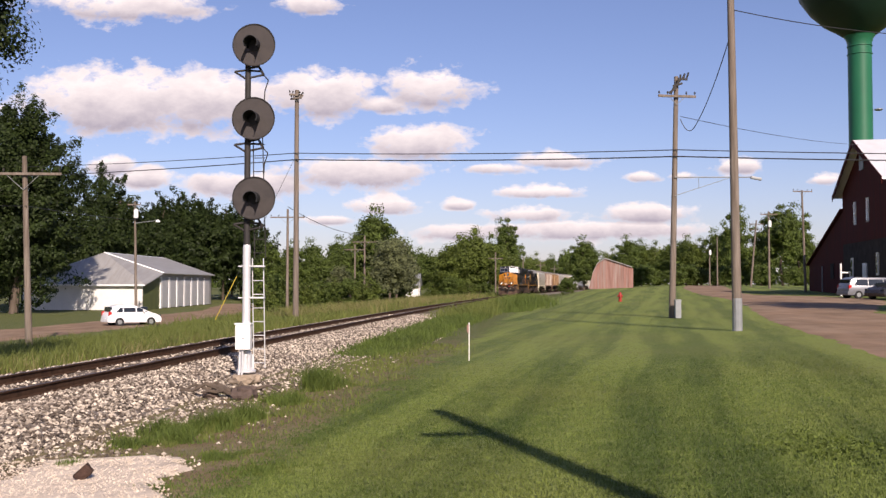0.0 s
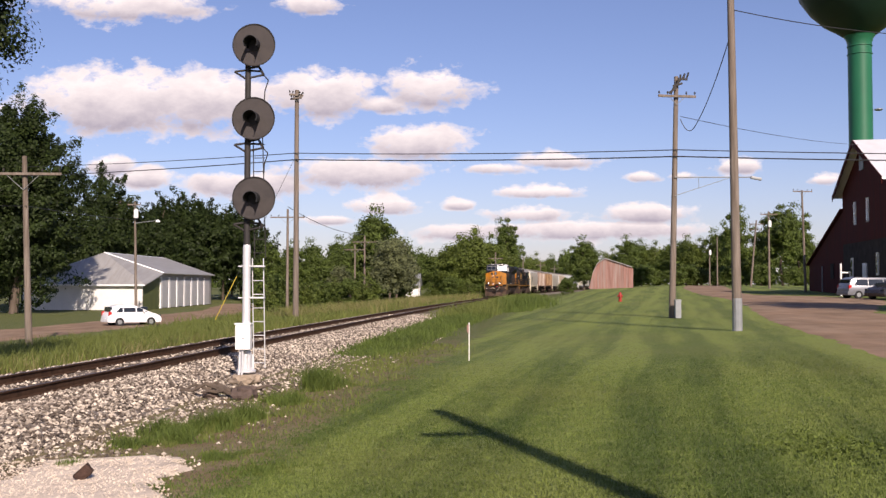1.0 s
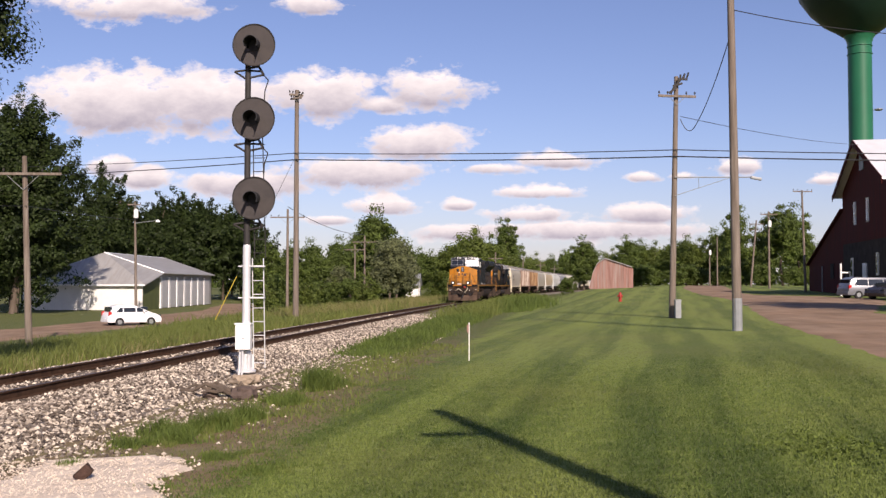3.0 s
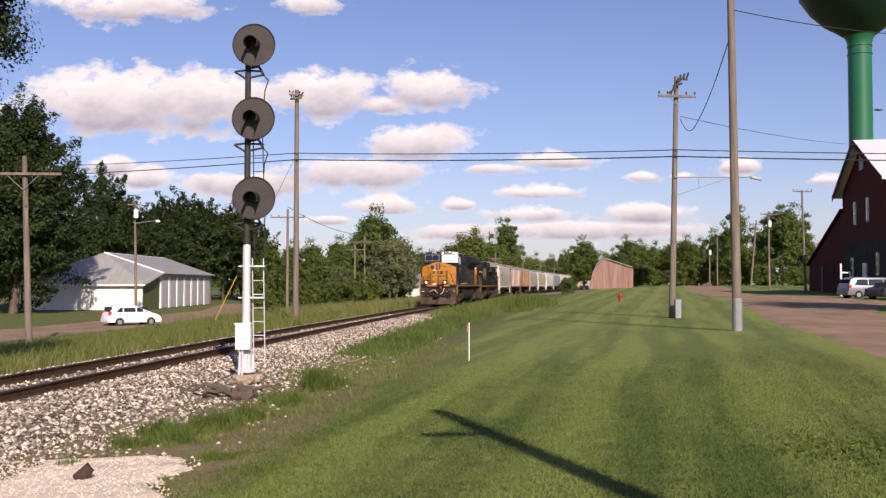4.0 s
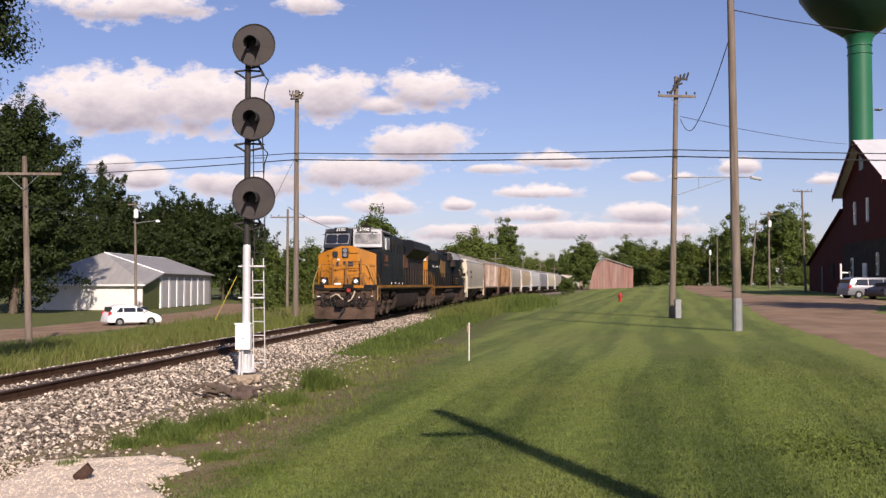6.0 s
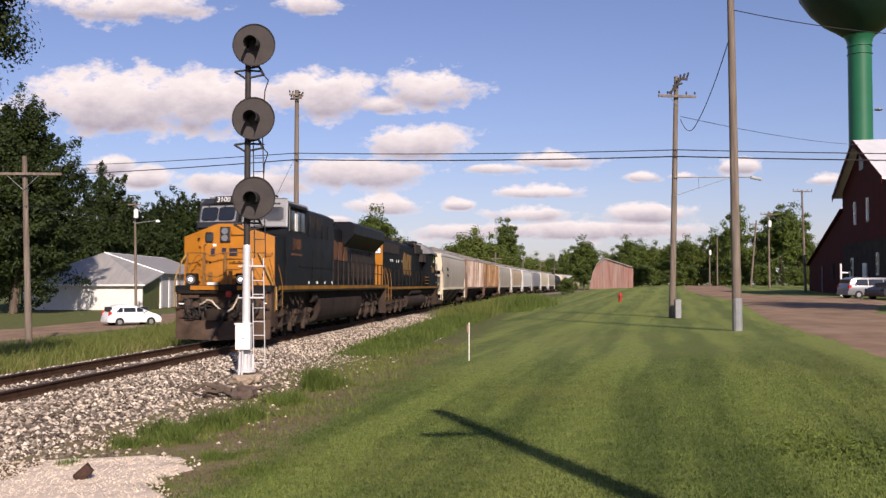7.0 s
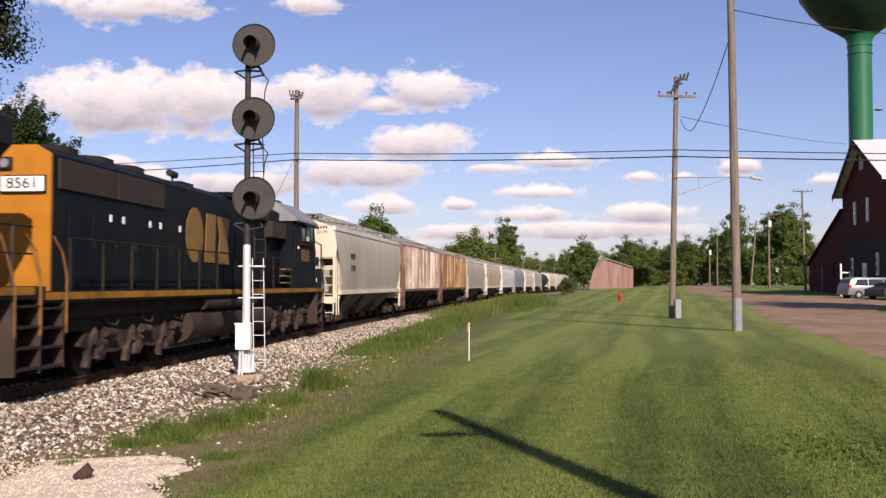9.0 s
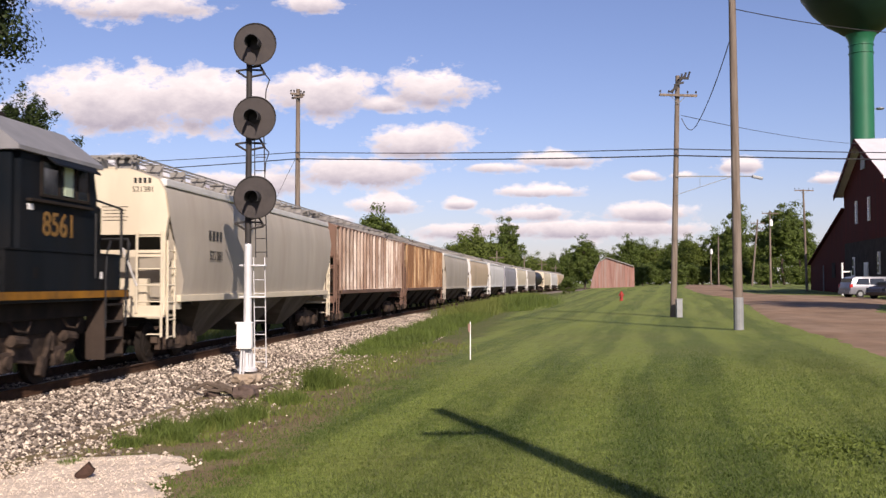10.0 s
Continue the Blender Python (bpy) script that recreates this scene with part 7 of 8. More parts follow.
# ---- vehicles ----
def car(x, y, z, turn, paint, length, h, width, van, label, name="car"):
    c = thing(name, pose(x, y, z, 0, 0, turn), label, "car", "parked cars")
    L, r = length / 2, 0.31
    # side outline: local +x is the front
    if van:
        low = [(-L, 0.28), (-L - 0.02, 0.75), (-L + 0.05, 1.02), (L - 1.15, 1.05), (L - 0.15, 0.86), (L, 0.55), (L - 0.05, 0.26)]
        cabin = [(-L + 0.04, 1.0), (-L + 0.28, h - 0.12), (-L + 0.6, h), (L - 2.15, h - 0.02), (L - 1.65, h - 0.16), (L - 0.85, 1.0)]
    else:
        low = [(-L, 0.28), (-L - 0.03, 0.62), (-L + 0.04, 0.94), (L - 0.95, 0.97), (L - 0.45, 0.88), (L - 0.12, 0.70), (L, 0.5), (L - 0.05, 0.24)]
        cabin = [(-L + 0.06, 0.9), (-L + 0.34, h - 0.16), (-L + 0.75, h - 0.01), (-L + 1.5, h), (L - 1.95, h - 0.06), (L - 1.6, h - 0.2), (L - 0.62, 0.90)]

    def slab(outline, half, taper):
        bm = bmesh.new()
        prism(bm, outline, -half, half, "y")
        top = max(v for _, v in outline)
        bot = min(v for _, v in outline)
        for v in bm.verts:
            v.co.y *= 1 - taper * (v.co.z - bot) / (top - bot)
        bmesh.ops.bevel(bm, geom=list(bm.edges), offset=0.06, segments=2, affect="EDGES", profile=0.6)
        return bm
    part("body", slab(low, width / 2, 0.03), paint, c, smooth=True)
    part("cabin", slab(cabin, width / 2 - 0.05, 0.16), paint, c, smooth=True)
    hs = h - (0.17 if van else 0.22)
    for s in (-1, 1):
        if van:
            panes = ((-L + 0.44, -L + 1.51, 0.26, 0.0), (-L + 1.59, -L + 2.71, 0.0, 0.0), (-L + 2.79, L - 1.24, 0.0, -0.55))
        else:
            panes = ((-L + 0.50, -L + 0.98, 0.32, 0.02), (-L + 1.04, -L + 1.90, 0.02, 0.0), (-L + 1.98, L - 1.02, 0.0, -0.62))
        for x0, x1, t0, t1 in panes:
            bm = bmesh.new()
            yo, yi = s * (width / 2 - 0.045), s * (width / 2 - 0.155)
            pts = [(x0, yo, 1.0), (x1, yo, 1.0), (x1 + t1, yi, hs), (x0 + t0, yi, hs)]
            q = [bm.verts.new(p) for p in pts] + [bm.verts.new((p[0], p[1] + s * 0.02, p[2] + 0.006)) for p in pts]
            for a in ((0, 1, 2, 3), (7, 6, 5, 4), (0, 4, 5, 1), (1, 5, 6, 2), (2, 6, 7, 3), (3, 7, 4, 0)):
                bm.faces.new([q[i] for i in a])
            bmesh.ops.recalc_face_normals(bm, faces=bm.faces)
            part("side_window", bm, M["glass"], c, "dark tinted window")
        part("tail_light", boxes(((-L + 0.1, s * (width / 2 - 0.1), 0.9), (0.22, 0.16, 0.3)), bevel=0.03), M["tail"], c, "red tail light")
        part("headlight", boxes(((L - 0.22, s * (width / 2 - 0.16), 0.72), (0.35, 0.2, 0.16)), bevel=0.04), M["glass"], c)
        part("door_mirror", boxes(((L - 1.35, s * (width / 2 + 0.08), 1.05), (0.12, 0.2, 0.14)), bevel=0.03), paint, c)
        part("door_handle", boxes(((0.05, s * (width / 2 - 0.0), 0.88), (0.2, 0.03, 0.03))), paint, c)
    bm = boxes(((-L + 0.2, 0, h - 0.36), (0.14, width - 0.42, 0.42)), bevel=0.03)
    part("rear_window", bm, M["glass"], c)
    part("windscreen", boxes(((L - 1.22, 0, h - 0.33), (0.5, width - 0.42, 0.3)), bevel=0.05), M["glass"], c)
    for wx in (-L + 0.75, L - 0.8):
        for s in (-1, 1):
            w = part("wheel", rods(((wx, s * (width / 2 - 0.2), r), (wx, s * (width / 2 + 0.02), r), r), n=22), M["tyre"], c)
            part("rim", rods(((wx, s * (width / 2 + 0.01), r), (wx, s * (width / 2 + 0.035), r), r * 0.52), n=18), M["galv"], w)
    part("bumper", boxes(((-L - 0.02, 0, 0.42), (0.12, width - 0.1, 0.25)), bevel=0.05), paint, c)
    return c


car(-22.3, 70.0, ground_at(-22.3, 70) - 0.02, 37, M["car_white"], 3.80, 1.53, 1.68, False, "white hatchback parked on the lane", "hatchback_car")
car(33.2, 75.0, ground_at(33.2, 75) + 0.0, 4, M["car_silver"], 5.05, 1.64, 1.95, True, "silver minivan parked before the mill", "minivan")
car(33.0, 71.0, ground_at(33.0, 71.0) + 0.03, 205, M["car_dark"], 4.6, 1.4, 1.8, False, "dark car parked beside a minivan", "dark_car")

# ---- small things on the lawn ----
z = ground_at(14.7, 81.0)
hyd = thing("fire_hydrant", pose(14.7, 81.0, z), "red fire hydrant on the lawn", "hydrant")
bm = bmesh.new()
lathe(bm, [(0.17, 0), (0.17, 0.06), (0.13, 0.08), (0.13, 0.5), (0.17, 0.52), (0.17, 0.56), (0.14, 0.6), (0.1, 0.7), (0.04, 0.76), (0.04, 0.82)], 16)
part("barrel", bm, M["red"], hyd, smooth=True)
part("nozzle", rods(((-0.22, 0, 0.45), (0.22, 0, 0.45), 0.07), ((0, -0.24, 0.42), (0, 0, 0.42), 0.09), n=12), M["red"], hyd)
z = ground_at(0.70, 26.2)
st = thing("marker_stake", pose(0.70, 26.2, z), "white marker stake with a small red flag on the lawn", "stake")
part("post", boxes(((0, 0, 0.49), (0.027, 0.02, 1.06)), bevel=0.006), M["siding"], st)
part("flag", boxes(((-0.035, -0.018, 0.86), (0.05, 0.012, 0.22))), M["old_barn"], st, "faded red ribbon")


# ---- trees ----
def tree(name, seed, h, radius, bottom, leaf, lobes, per, size, label, trunk_r=0.25, ragged=0.35, plumed=False):
    """Tapered trunk with limbs, and a crown of leaf clumps round many boughs, with gaps and an uneven outline."""
    lobes, per = int(lobes * 1.6), int(per * 1.2)
    rng = np.random.default_rng(seed)
    t = thing(name, Matrix(), label, "tree", "trees")
    mid, half = (h + bottom) / 2, (h - bottom) / 2
    d = rng.normal(size=(lobes, 3))
    d /= np.linalg.norm(d, axis=1)[:, None]
    rr = rng.random(lobes) ** 0.45 * (1 + rng.normal(0, ragged * 0.4, lobes))
    c = d * rr[:, None]
    taper = 1 - 0.35 * np.clip(c[:, 2], 0, 1)
    centres = np.stack([c[:, 0] * radius * 0.82 * taper, c[:, 1] * radius * 0.82 * taper, mid + c[:, 2] * half * 0.86], -1)
    lr = radius * rng.uniform(0.11, 0.30, lobes)
    k = rng.normal(size=(lobes, per, 3))
    k /= np.linalg.norm(k, axis=2)[..., None]
    pos = centres[:, None] + k * (lr[:, None, None] * rng.uniform(0.25, 1.18, (lobes, per, 1)) * np.array((1.1, 1.1, 0.8)))
    if plumed:
        # boughs drawn out into pointed plumes, outwards and up
        axis = c * np.array((1.0, 1.0, 0.5)) + np.array((0.0, 0.0, 0.55)) + rng.normal(0, 0.2, c.shape)
        axis /= np.linalg.norm(axis, axis=1)[:, None]
        w = rng.random((lobes, per, 1)) ** 0.8
        pos = centres[:, None] + axis[:, None] * (lr[:, None, None] * 2.1 * (w - 0.35)) + k * (lr[:, None, None] * (1.05 - 0.85 * w) * rng.uniform(0.3, 1.0, (lobes, per, 1)))
        k = k * 0.8 + axis[:, None] * 0.7
    nrm = k + rng.normal(0, 0.36, k.shape)
    nrm[..., 2] += 0.35
    nrm = (nrm / np.linalg.norm(nrm, axis=2)[..., None]).reshape(-1, 3)
    pos = pos.reshape(-1, 3)
    u = np.cross(nrm, rng.normal(size=nrm.shape))
    u /= np.linalg.norm(u, axis=1)[:, None]
    v = np.cross(nrm, u)
    sz = (size * rng.uniform(0.55, 1.3, len(pos)))[:, None]
    sz = sz * 0.74
    q = np.stack([pos - u * sz, pos + u * sz * 0.5 + v * sz * 0.7, pos + u * sz * 0.5 - v * sz * 0.7 + nrm * sz * 0.2], 1)
    me = from_arrays("crown", q.reshape(-1, 3), np.arange(len(q) * 3).reshape(-1, 3), leaf)
    crown = new("crown", me)
    crown.parent = t
    bm = bmesh.new()
    pts = [(0, 0, -0.4), (0.03 * h, 0, h * 0.25), (0, 0.02 * h, h * 0.5), (0.01 * h, 0, h * 0.8)]
    for i, (a, b) in enumerate(zip(pts, pts[1:])):
        rod(bm, a, b, trunk_r * (1 - 0.27 * i), trunk_r * (1 - 0.27 * (i + 1)), n=9)
    for i in rng.choice(lobes, min(lobes, 20), replace=False):
        e = Vector(centres[i])
        s = Vector((0.01 * h, 0.01 * h, max(bottom * 0.8, min(e.z - 0.25 * radius, h * 0.65))))
        m1 = s.lerp(e, 0.55) + Vector((0, 0, 0.06 * h))
        rod(bm, s, m1, trunk_r * 0.38, trunk_r * 0.22, n=6)
        rod(bm, m1, e, trunk_r * 0.22, trunk_r * 0.06, n=5)
    part("trunk", bm, M["bark"], t)
    return t


def plant(src, x, y, scale=1.0, turn=0.0, wide=None, label=""):
    m = pose(x, y, ground_at(x, y) - 0.1, 0, 0, turn) @ Matrix.Diagonal((wide or scale, wide or scale, scale, 1))
    ob = copy_thing(src, m)
    if label:
        tagged(ob, label)
    return ob


big = tree("maple_tree", 1, 22.0, 7.6, 0.4, LEAF["maple"], 300, 240, 0.23, "large dark green maple beside the storage building", 0.45, plumed=True)
big.matrix_basis = pose(-43.2, 98, -1.2)
t2 = tree("maple_tree", 2, 21.5, 6.2, 2.5, LEAF["maple"], 150, 120, 0.3, "dark green maple beside the storage building", 0.35, plumed=True)
t2.matrix_basis = pose(-51.5, 150, -1.2)
t3 = tree("ash_tree", 3, 12.2, 2.5, 5.2, LEAF["maple"], 130, 480, 0.075, "tall leafy tree overhanging near the track", 0.3, 0.12)
t3.matrix_basis = pose(-10.95, 20.0, -0.7)
round_tree = tree("broadleaf_tree", 4, 14.0, 5.2, 1.5, LEAF["green"], 110, 85, 0.33, "round green broadleaf tree in a distant tree line")
round_tree.matrix_basis = pose(-12.0, 176, -0.7)
open_tree = tree("broadleaf_tree", 5, 15.0, 4.6, 3.5, LEAF["green"], 70, 80, 0.32, "open-crowned green tree in a distant tree line", ragged=0.7)
open_tree.matrix_basis = pose(15.4, 232, 0.0)
dark_tree = tree("broadleaf_tree", 6, 17.0, 5.8, 1.5, LEAF["maple"], 130, 90, 0.34, "dark green broadleaf tree in a dense wood", plumed=True)
dark_tree.matrix_basis = pose(-49.0, 168, -1.1)
light_tree = tree("broadleaf_tree", 7, 13.0, 6.0, 0.8, LEAF["light"], 110, 85, 0.32, "yellow-green bushy tree beside the track")
light_tree.matrix_basis = pose(6.6, 196, -0.3)
willow = tree("willow_tree", 8, 9.8, 3.6, 0.6, LEAF["grey"], 100, 80, 0.22, "grey-green willow-like tree beside the track", 0.2)
willow.matrix_basis = pose(-6.9, 142, -0.6)
shrub = tree("shrub", 9, 4.2, 2.6, 0.1, LEAF["green"], 50, 80, 0.17, "dense green shrub beside the track", 0.08)
shrub.matrix_basis = pose(-18.0, 104, -1.0)
pale_shrub = tree("shrub", 10, 3.4, 2.4, 0.1, LEAF["light"], 45, 80, 0.15, "yellow-green shrub beside the track", 0.07)
pale_shrub.matrix_basis = pose(-9.2, 118, -0.9)

rng = np.random.default_rng(77)
for k, (x, y, s) in enumerate(((-44.9, 150, 0.8), (-48.3, 172, 1.12), (-46.3, 176, 1.18), (-41.1, 168, 0.98), (-38.8, 172, 1.0), (-36.3, 176, 0.95), (-31.5, 165, 0.82), (-47.7, 150, 0.85), (-48.7, 145, 0.8), (-57.0, 196, 1.1), (-50.9, 200, 1.18), (-43.4, 200, 1.1), (-55.9, 120, 0.8), (-57.6, 130, 0.9), (-55.9, 135, 0.85), (-53.9, 140, 0.8), (-50.2, 140, 0.8))):
    plant(dark_tree, x, y, s * rng.uniform(0.95, 1.05), rng.uniform(0, 360))
for k, (x, y, s) in enumerate(((-26.4, 150, 0.62), (-24.2, 158, 0.66), (-23.1, 170, 0.72), (-21.0, 182, 0.62), (-16.0, 160, 0.66), (-15.9, 190, 1.0), (-11.9, 172, 1.17), (-20.3, 190, 0.85), (-7.0, 176, 0.72), (-5.2, 214, 0.72), (-2.3, 205, 0.66), (0.7, 214, 0.78), (4.0, 224, 0.9))):
    plant(round_tree, x, y, s * rng.uniform(0.95, 1.05), rng.uniform(0, 360))
for k, (x, y, s) in enumerate(((-14.9, 140, 0.62), (-7.2, 132, 0.98), (-6.0, 150, 0.8))):
    plant(willow, x, y, s, rng.uniform(0, 360))
for k, (x, y, s) in enumerate(((3.1, 190, 0.95), (6.5, 192, 1.05), (10.3, 206, 1.0), (22.1, 270, 0.85), (9.2, 240, 0.95))):
    plant(light_tree, x, y, s, rng.uniform(0, 360))
plant(round_tree, 26.2, 182, 0.70, 40, 0.78, "dense green tree beside the old barn")
plant(shrub, 21.5, 168, 0.8, 20)
for k, (x, y, s) in enumerate(((31.8, 330, 0.95), (38.2, 345, 0.85), (40.1, 320, 0.9), (43.6, 250, 0.72), (45.4, 240, 0.82), (49.9, 245, 0.86), (52.3, 240, 0.8), (54.1, 230, 0.72), (56.2, 225, 0.82), (58.7, 222, 0.86), (61.3, 220, 0.84), (63.1, 215, 0.8), (68.4, 220, 0.85), (73.8, 225, 0.85), (83.0, 225, 0.8), (83.0, 215, 0.82), (86.7, 215, 0.85), (96.0, 225, 0.9), (101.2, 225, 0.9))):
    plant(round_tree if k % 3 else light_tree, x, y, s * rng.uniform(0.88, 1.08), rng.uniform(0, 360))
for k, (x, y, s, w) in enumerate(((55.3, 185, 1.0, 0.75), (66.3, 190, 1.06, 1.15), (67.0, 200, 1.0, 1.0), (72.8, 200, 0.98, 1.0), (15.6, 236, 1.2, 0.95))):
    plant(open_tree, x, y, s, rng.uniform(0, 360), w)
for k, (x, y, s) in enumerate(((-18.2, 100, 0.8), (-18.8, 112, 0.95), (-16.7, 118, 1.0), (-15.9, 125, 0.9), (-14.6, 130, 1.05), (-12.2, 128, 1.0), (-10.5, 135, 1.1), (-8.4, 140, 0.8), (-6.4, 150, 0.9), (-22.9, 120, 0.9), (-1.5, 190, 0.9), (1.7, 180, 1.1), (4.7, 178, 0.9), (7.8, 182, 0.8), (22.6, 250, 0.9), (28.3, 270, 1.0), (-2.8, 165, 0.5))):
    plant(shrub if k % 2 else pale_shrub, x, y, s, rng.uniform(0, 360))
for k in range(24):
    y = 200 + 12 * math.sin(k * 2.3)
    plant(shrub if k % 3 else pale_shrub, 34 + 2.1 * k, y, rng.uniform(0.8, 1.3), rng.uniform(0, 360), rng.uniform(1.0, 1.4))
plant(round_tree, 27.5, 43.5, 0.95, 10, 1.0, "broad green tree whose shade falls across the road")
# the woods go on round the place
for k in range(26):
    a = k * math.tau / 26
    x, y = 190 * math.sin(a), 60 + 260 * math.cos(a)
    if y < 120 and not (-30 < y < 60 and abs(x) < 60):
        plant(dark_tree, x, y, rng.uniform(0.8, 1.1), rng.uniform(0, 360))


def far_wood():
    """One distant belt of woods to close the horizon."""
    rng = np.random.default_rng(5)
    n = 26000
    a = rng.uniform(-0.75, 0.75, n)
    d = rng.uniform(420, 520, n)
    x, y = d * np.sin(a), d * np.cos(a)
    top = 11 + 4 * np.sin(a * 60) + 3 * np.sin(a * 143 + 1) + 2 * np.sin(a * 310)
    z = top * rng.random(n) ** 0.7
    pos = np.stack([x, y, z], -1)
    u, v = rng.normal(size=(n, 3)), rng.normal(size=(n, 3))
    u /= np.linalg.norm(u, axis=1)[:, None]
    v /= np.linalg.norm(v, axis=1)[:, None]
    q = np.stack([pos - u, pos - v * 0.8, pos + u, pos + v * 0.8], 1)
    me = from_arrays("distant_woods", q.reshape(-1, 3), np.arange(n * 4).reshape(-1, 4), LEAF["green"])
    tagged(new("distant_woods", me), "belt of distant green woods along the horizon", "woods", kind="stuff")


far_wood()


# ---- grass ----
def blades(name, rng, x, y, h, w, lean, leaf, label, lift=0.0):
    """Single blades, each a narrow bent strip, at (x, y)."""
    n = len(x)
    z = height(x, y) + lift
    a, b = rng.uniform(0, math.tau, n), rng.uniform(0, math.tau, n)
    dx, dy = np.cos(a) * w / 2, np.sin(a) * w / 2
    lx, ly = np.cos(b) * lean * h, np.sin(b) * lean * h
    p0, p1 = np.stack([x - dx, y - dy, z - 0.01], -1), np.stack([x + dx, y + dy, z - 0.01], -1)
    mx, my, mz = x + lx * 0.38, y + ly * 0.38, z + h * 0.6
    m0, m1 = np.stack([mx - dx * 0.7, my - dy * 0.7, mz], -1), np.stack([mx + dx * 0.7, my + dy * 0.7, mz], -1)
    tip = np.stack([x + lx, y + ly, z + h], -1)
    q = np.stack([p0, p1, m0, m1, tip], 1)
    f = np.array([(0, 1, 3), (0, 3, 2), (2, 3, 4)])
    me = from_arrays(name, q.reshape(-1, 3), (f[None] + 5 * np.arange(n)[:, None, None]).reshape(-1, 3), leaf)
    return tagged(new(name, me), label, "grass", kind="stuff")


rng = np.random.default_rng(31)
# lawn blades near the camera
n = 300000
y = 7.5 + 22 * rng.random(n) ** 1.7
x = rng.uniform(-4.5, 11, n)
o = x - track_x(y)
road_left = np.interp(y, [-30, 10, 18, 24, 43], [5.6, 7.0, 8.3, 9.8, 14.0])
keep = (rng.random(n) > smooth_step(y, 15, 29)) & (o > 6.35 + rng.normal(0, 0.55, n) + 0.45 * np.sin(y * 1.3) * np.sin(y * 3.1 + x)) & (x < road_left - 0.2 + rng.normal(0, 0.25, n))
x, y = x[keep], y[keep]
blades("lawn_grass", rng, x, y, rng.uniform(0.014, 0.04, len(x)), rng.uniform(0.008, 0.016, len(x)), rng.uniform(0.2, 1.3, len(x)), turf_material(), "short mown lawn grass")


def tufts(name, count, y0, y1, o0, o1, h0, h1, leaf, label, per=26, spread=0.22, power=1.0, width=0.016):
    yc = y0 + (y1 - y0) * rng.random(count) ** power
    oc = np.clip(rng.normal((o0 + o1) / 2, (o1 - o0) / 3.4, count), min(o0, o1) - 0.3, max(o0, o1) + 1.2)
    hc = rng.uniform(h0, h1, count) * (0.35 + 0.65 * smooth_step(yc, y0, y0 + 9))
    y = (yc[:, None] + rng.normal(0, spread, (count, per))).ravel()
    x = (track_x(yc)[:, None] + oc[:, None] + rng.normal(0, spread, (count, per))).ravel()
    h = (hc[:, None] * rng.uniform(0.45, 1.1, (count, per))).ravel()
    wide = width * (1 + y / 45)
    blades(name, rng, x, y, h, wide * rng.uniform(0.6, 1.3, len(x)), rng.uniform(0.1, 0.75, len(x)), leaf, label)


tufts("verge_grass", 420, 10, 34, 4.2, 6.9, 0.05, 0.15, LEAF["weed"], "thin weeds over bare earth beside the ballast", 14, 0.2)
tufts("verge_weeds", 800, 30, 72, 3.5, 5.3, 0.15, 0.45, LEAF["clump"], "rank green weeds beside the ballast", 48, 0.25, 1.3)
tufts("verge_weeds", 1100, 58, 150, 2.7, 5.6, 0.4, 0.95, LEAF["weed"], "tall yellowish weeds beside the track", 26, 0.4)
tufts("verge_weeds", 160, 72, 100, 5.5, 8.5, 0.6, 1.3, LEAF["clump"], "tall weeds on the verge", 30, 0.4)
tufts("trackside_grass", 2600, 14, 75, -10.5, -3.9, 0.38, 0.80, LEAF["weed"], "tall grass beyond the track", 42, 0.35, 1.2)
tufts("trackside_grass", 600, 16, 75, -8.5, -3.7, 0.25, 0.6, LEAF["straw"], "straw-coloured seeding grass beyond the track", 36, 0.35, 1.2)
tufts("trackside_grass", 1800, 60, 170, -16, -3.6, 0.5, 1.2, LEAF["weed"], "tall grass beyond the track in the distance", 26, 0.5)
tufts("trackside_grass", 700, 60, 150, -12, -3.6, 0.6, 1.3, LEAF["straw"], "straw-coloured grass in the distance", 34, 0.5)


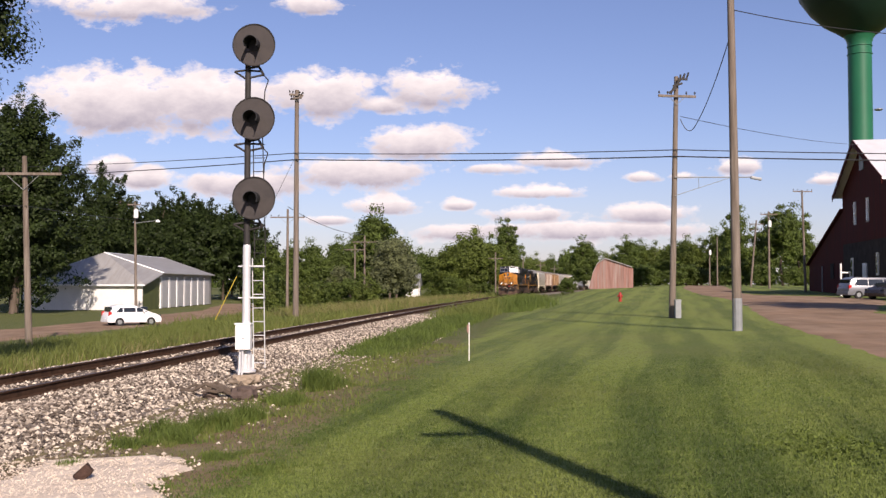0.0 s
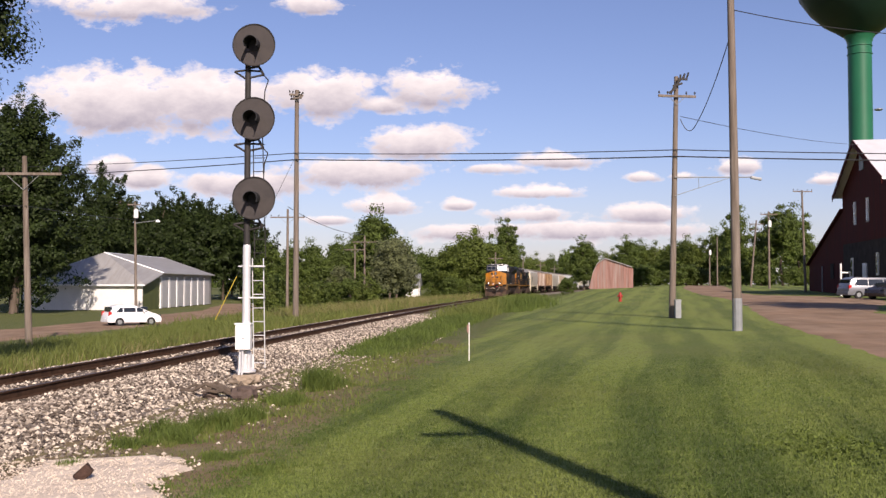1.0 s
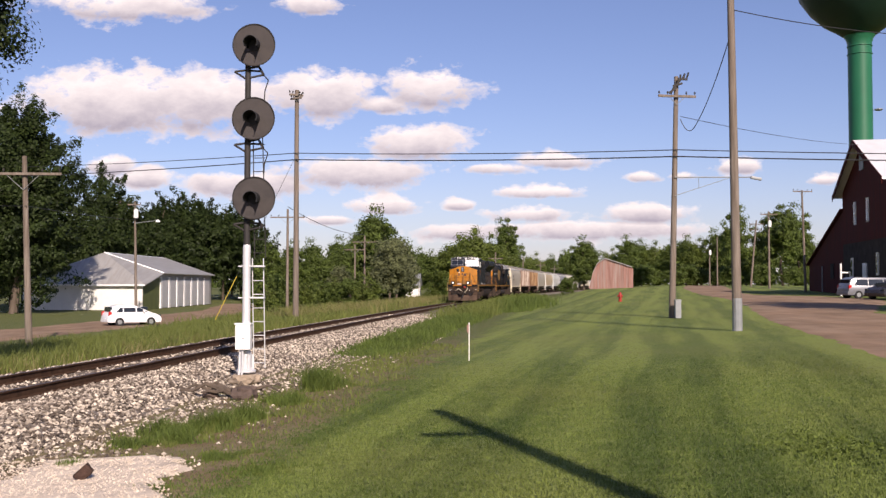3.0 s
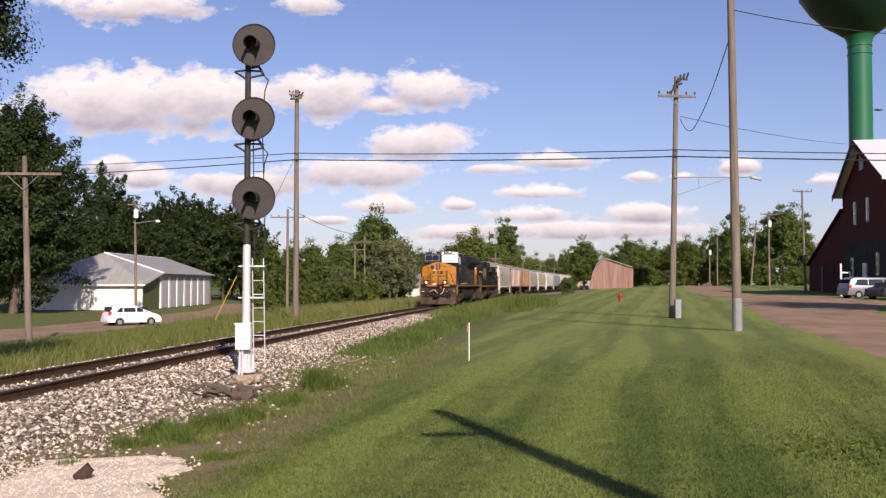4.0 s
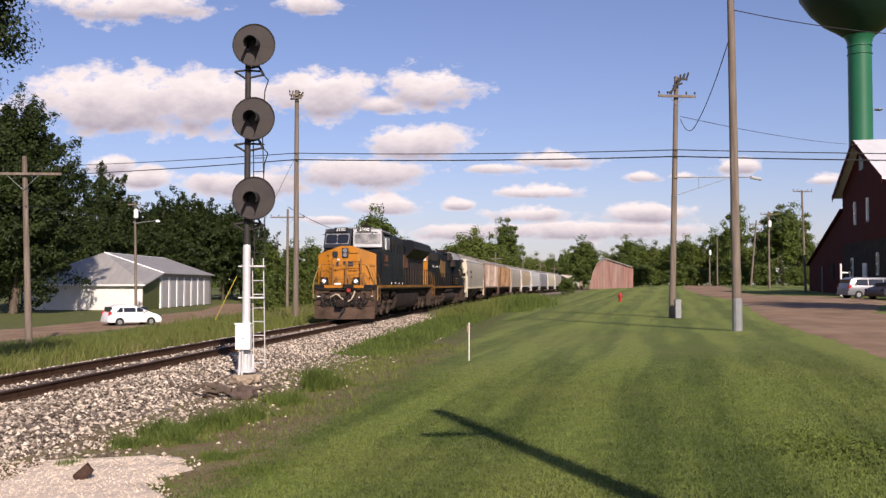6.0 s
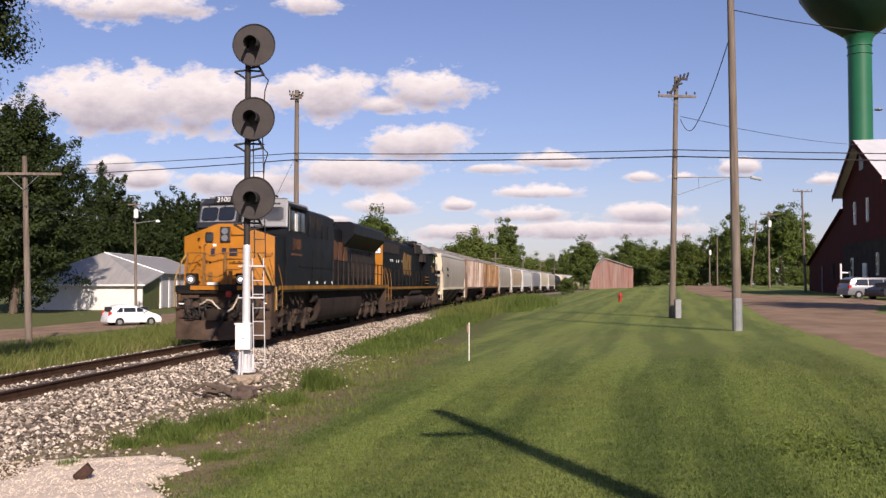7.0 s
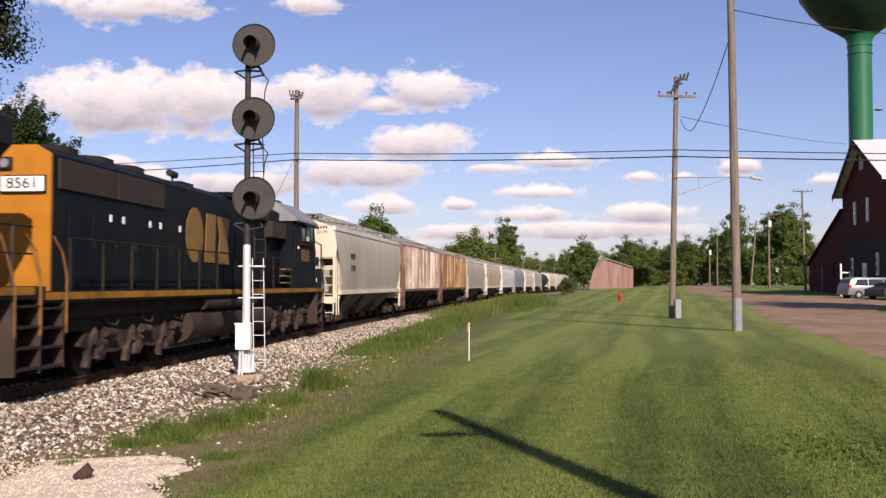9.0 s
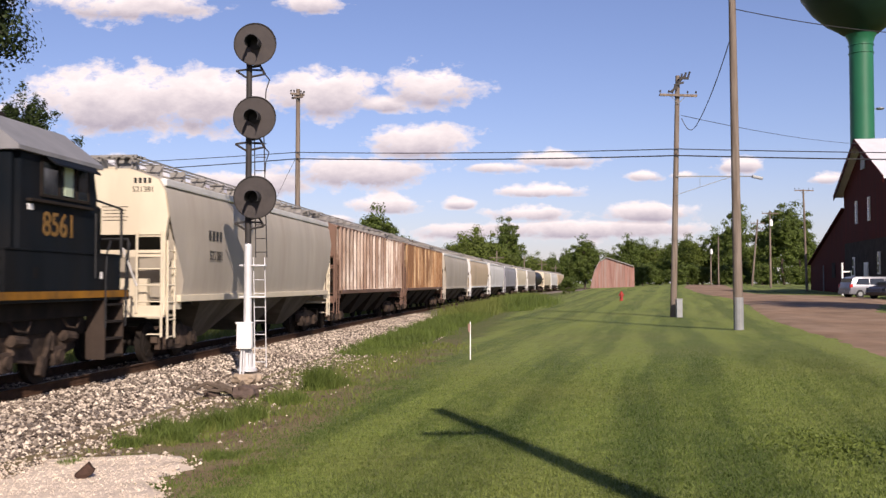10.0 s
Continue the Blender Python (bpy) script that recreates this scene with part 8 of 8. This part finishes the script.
def clump(x, y, r, h, count, leaf=LEAF["clump"]):
    k = max(5, count // 40)
    cx, cy = x + rng.normal(0, r * 0.5, k), y + rng.normal(0, r * 0.4, k)
    ch = h * rng.uniform(0.35, 1.1, k) * np.exp(-((cx - x) ** 2 + (cy - y) ** 2) / (2 * r * r))
    i = rng.integers(0, k, count)
    px, py = cx[i] + rng.normal(0, 0.055, count), cy[i] + rng.normal(0, 0.055, count)
    hh = ch[i] * rng.uniform(0.4, 1.15, count)
    ob = blades("grass_tuft", rng, px, py, hh, rng.uniform(0.007, 0.016, count), rng.uniform(0.15, 0.9, count), leaf, "green grass tuft on bare earth")
    return ob


for x, y, r, h, c in ((-2.55, 19.9, 0.30, 0.62, 620), (-2.75, 21.2, 0.28, 0.6, 480), (-2.2, 20.4, 0.25, 0.35, 240), (-2.75, 17.6, 0.35, 0.28, 400), (-3.0, 18.2, 0.3, 0.25, 300),
                      (-4.0, 14.3, 0.45, 0.34, 700), (-3.5, 14.8, 0.45, 0.36, 700), (-3.2, 15.6, 0.4, 0.34, 600), (-4.3, 13.4, 0.3, 0.22, 350), (-3.7, 13.5, 0.35, 0.25, 400), (-2.7, 12.0, 0.4, 0.1, 500),
                      (-4.6, 11.9, 0.2, 0.15, 160), (-2.1, 11.0, 0.5, 0.09, 500), (-3.1, 10.1, 0.4, 0.07, 400)):
    clump(x, y, r * 1.15, h, int(c * 1.8))
    clump(x + 0.1, y + 0.1, r * 1.4, h * 0.6, int(c * 1.0), LEAF["weed"])
# clover and dandelions at the lawn's edge
n = 1000
y = 11.0 + rng.normal(0, 0.7, n)
x = 4.4 + rng.normal(0, 0.4, n)
pos = np.stack([x, y, height(x, y) + 0.03], -1) + rng.normal(0, 0.02, (n, 3)) * (1, 1, 0.4)
u, v = rng.normal(size=(n, 3)), rng.normal(size=(n, 3))
u, v = u / np.linalg.norm(u, axis=1)[:, None] * 0.022, v / np.linalg.norm(v, axis=1)[:, None] * 0.02
q = np.stack([pos - u, pos - v, pos + u, pos + v], 1)
tagged(new("clover", from_arrays("clover", q.reshape(-1, 3), np.arange(n * 4).reshape(-1, 4), LEAF["light"])), "broad-leaved clover patch in the lawn", "clover", kind="stuff")


motions()
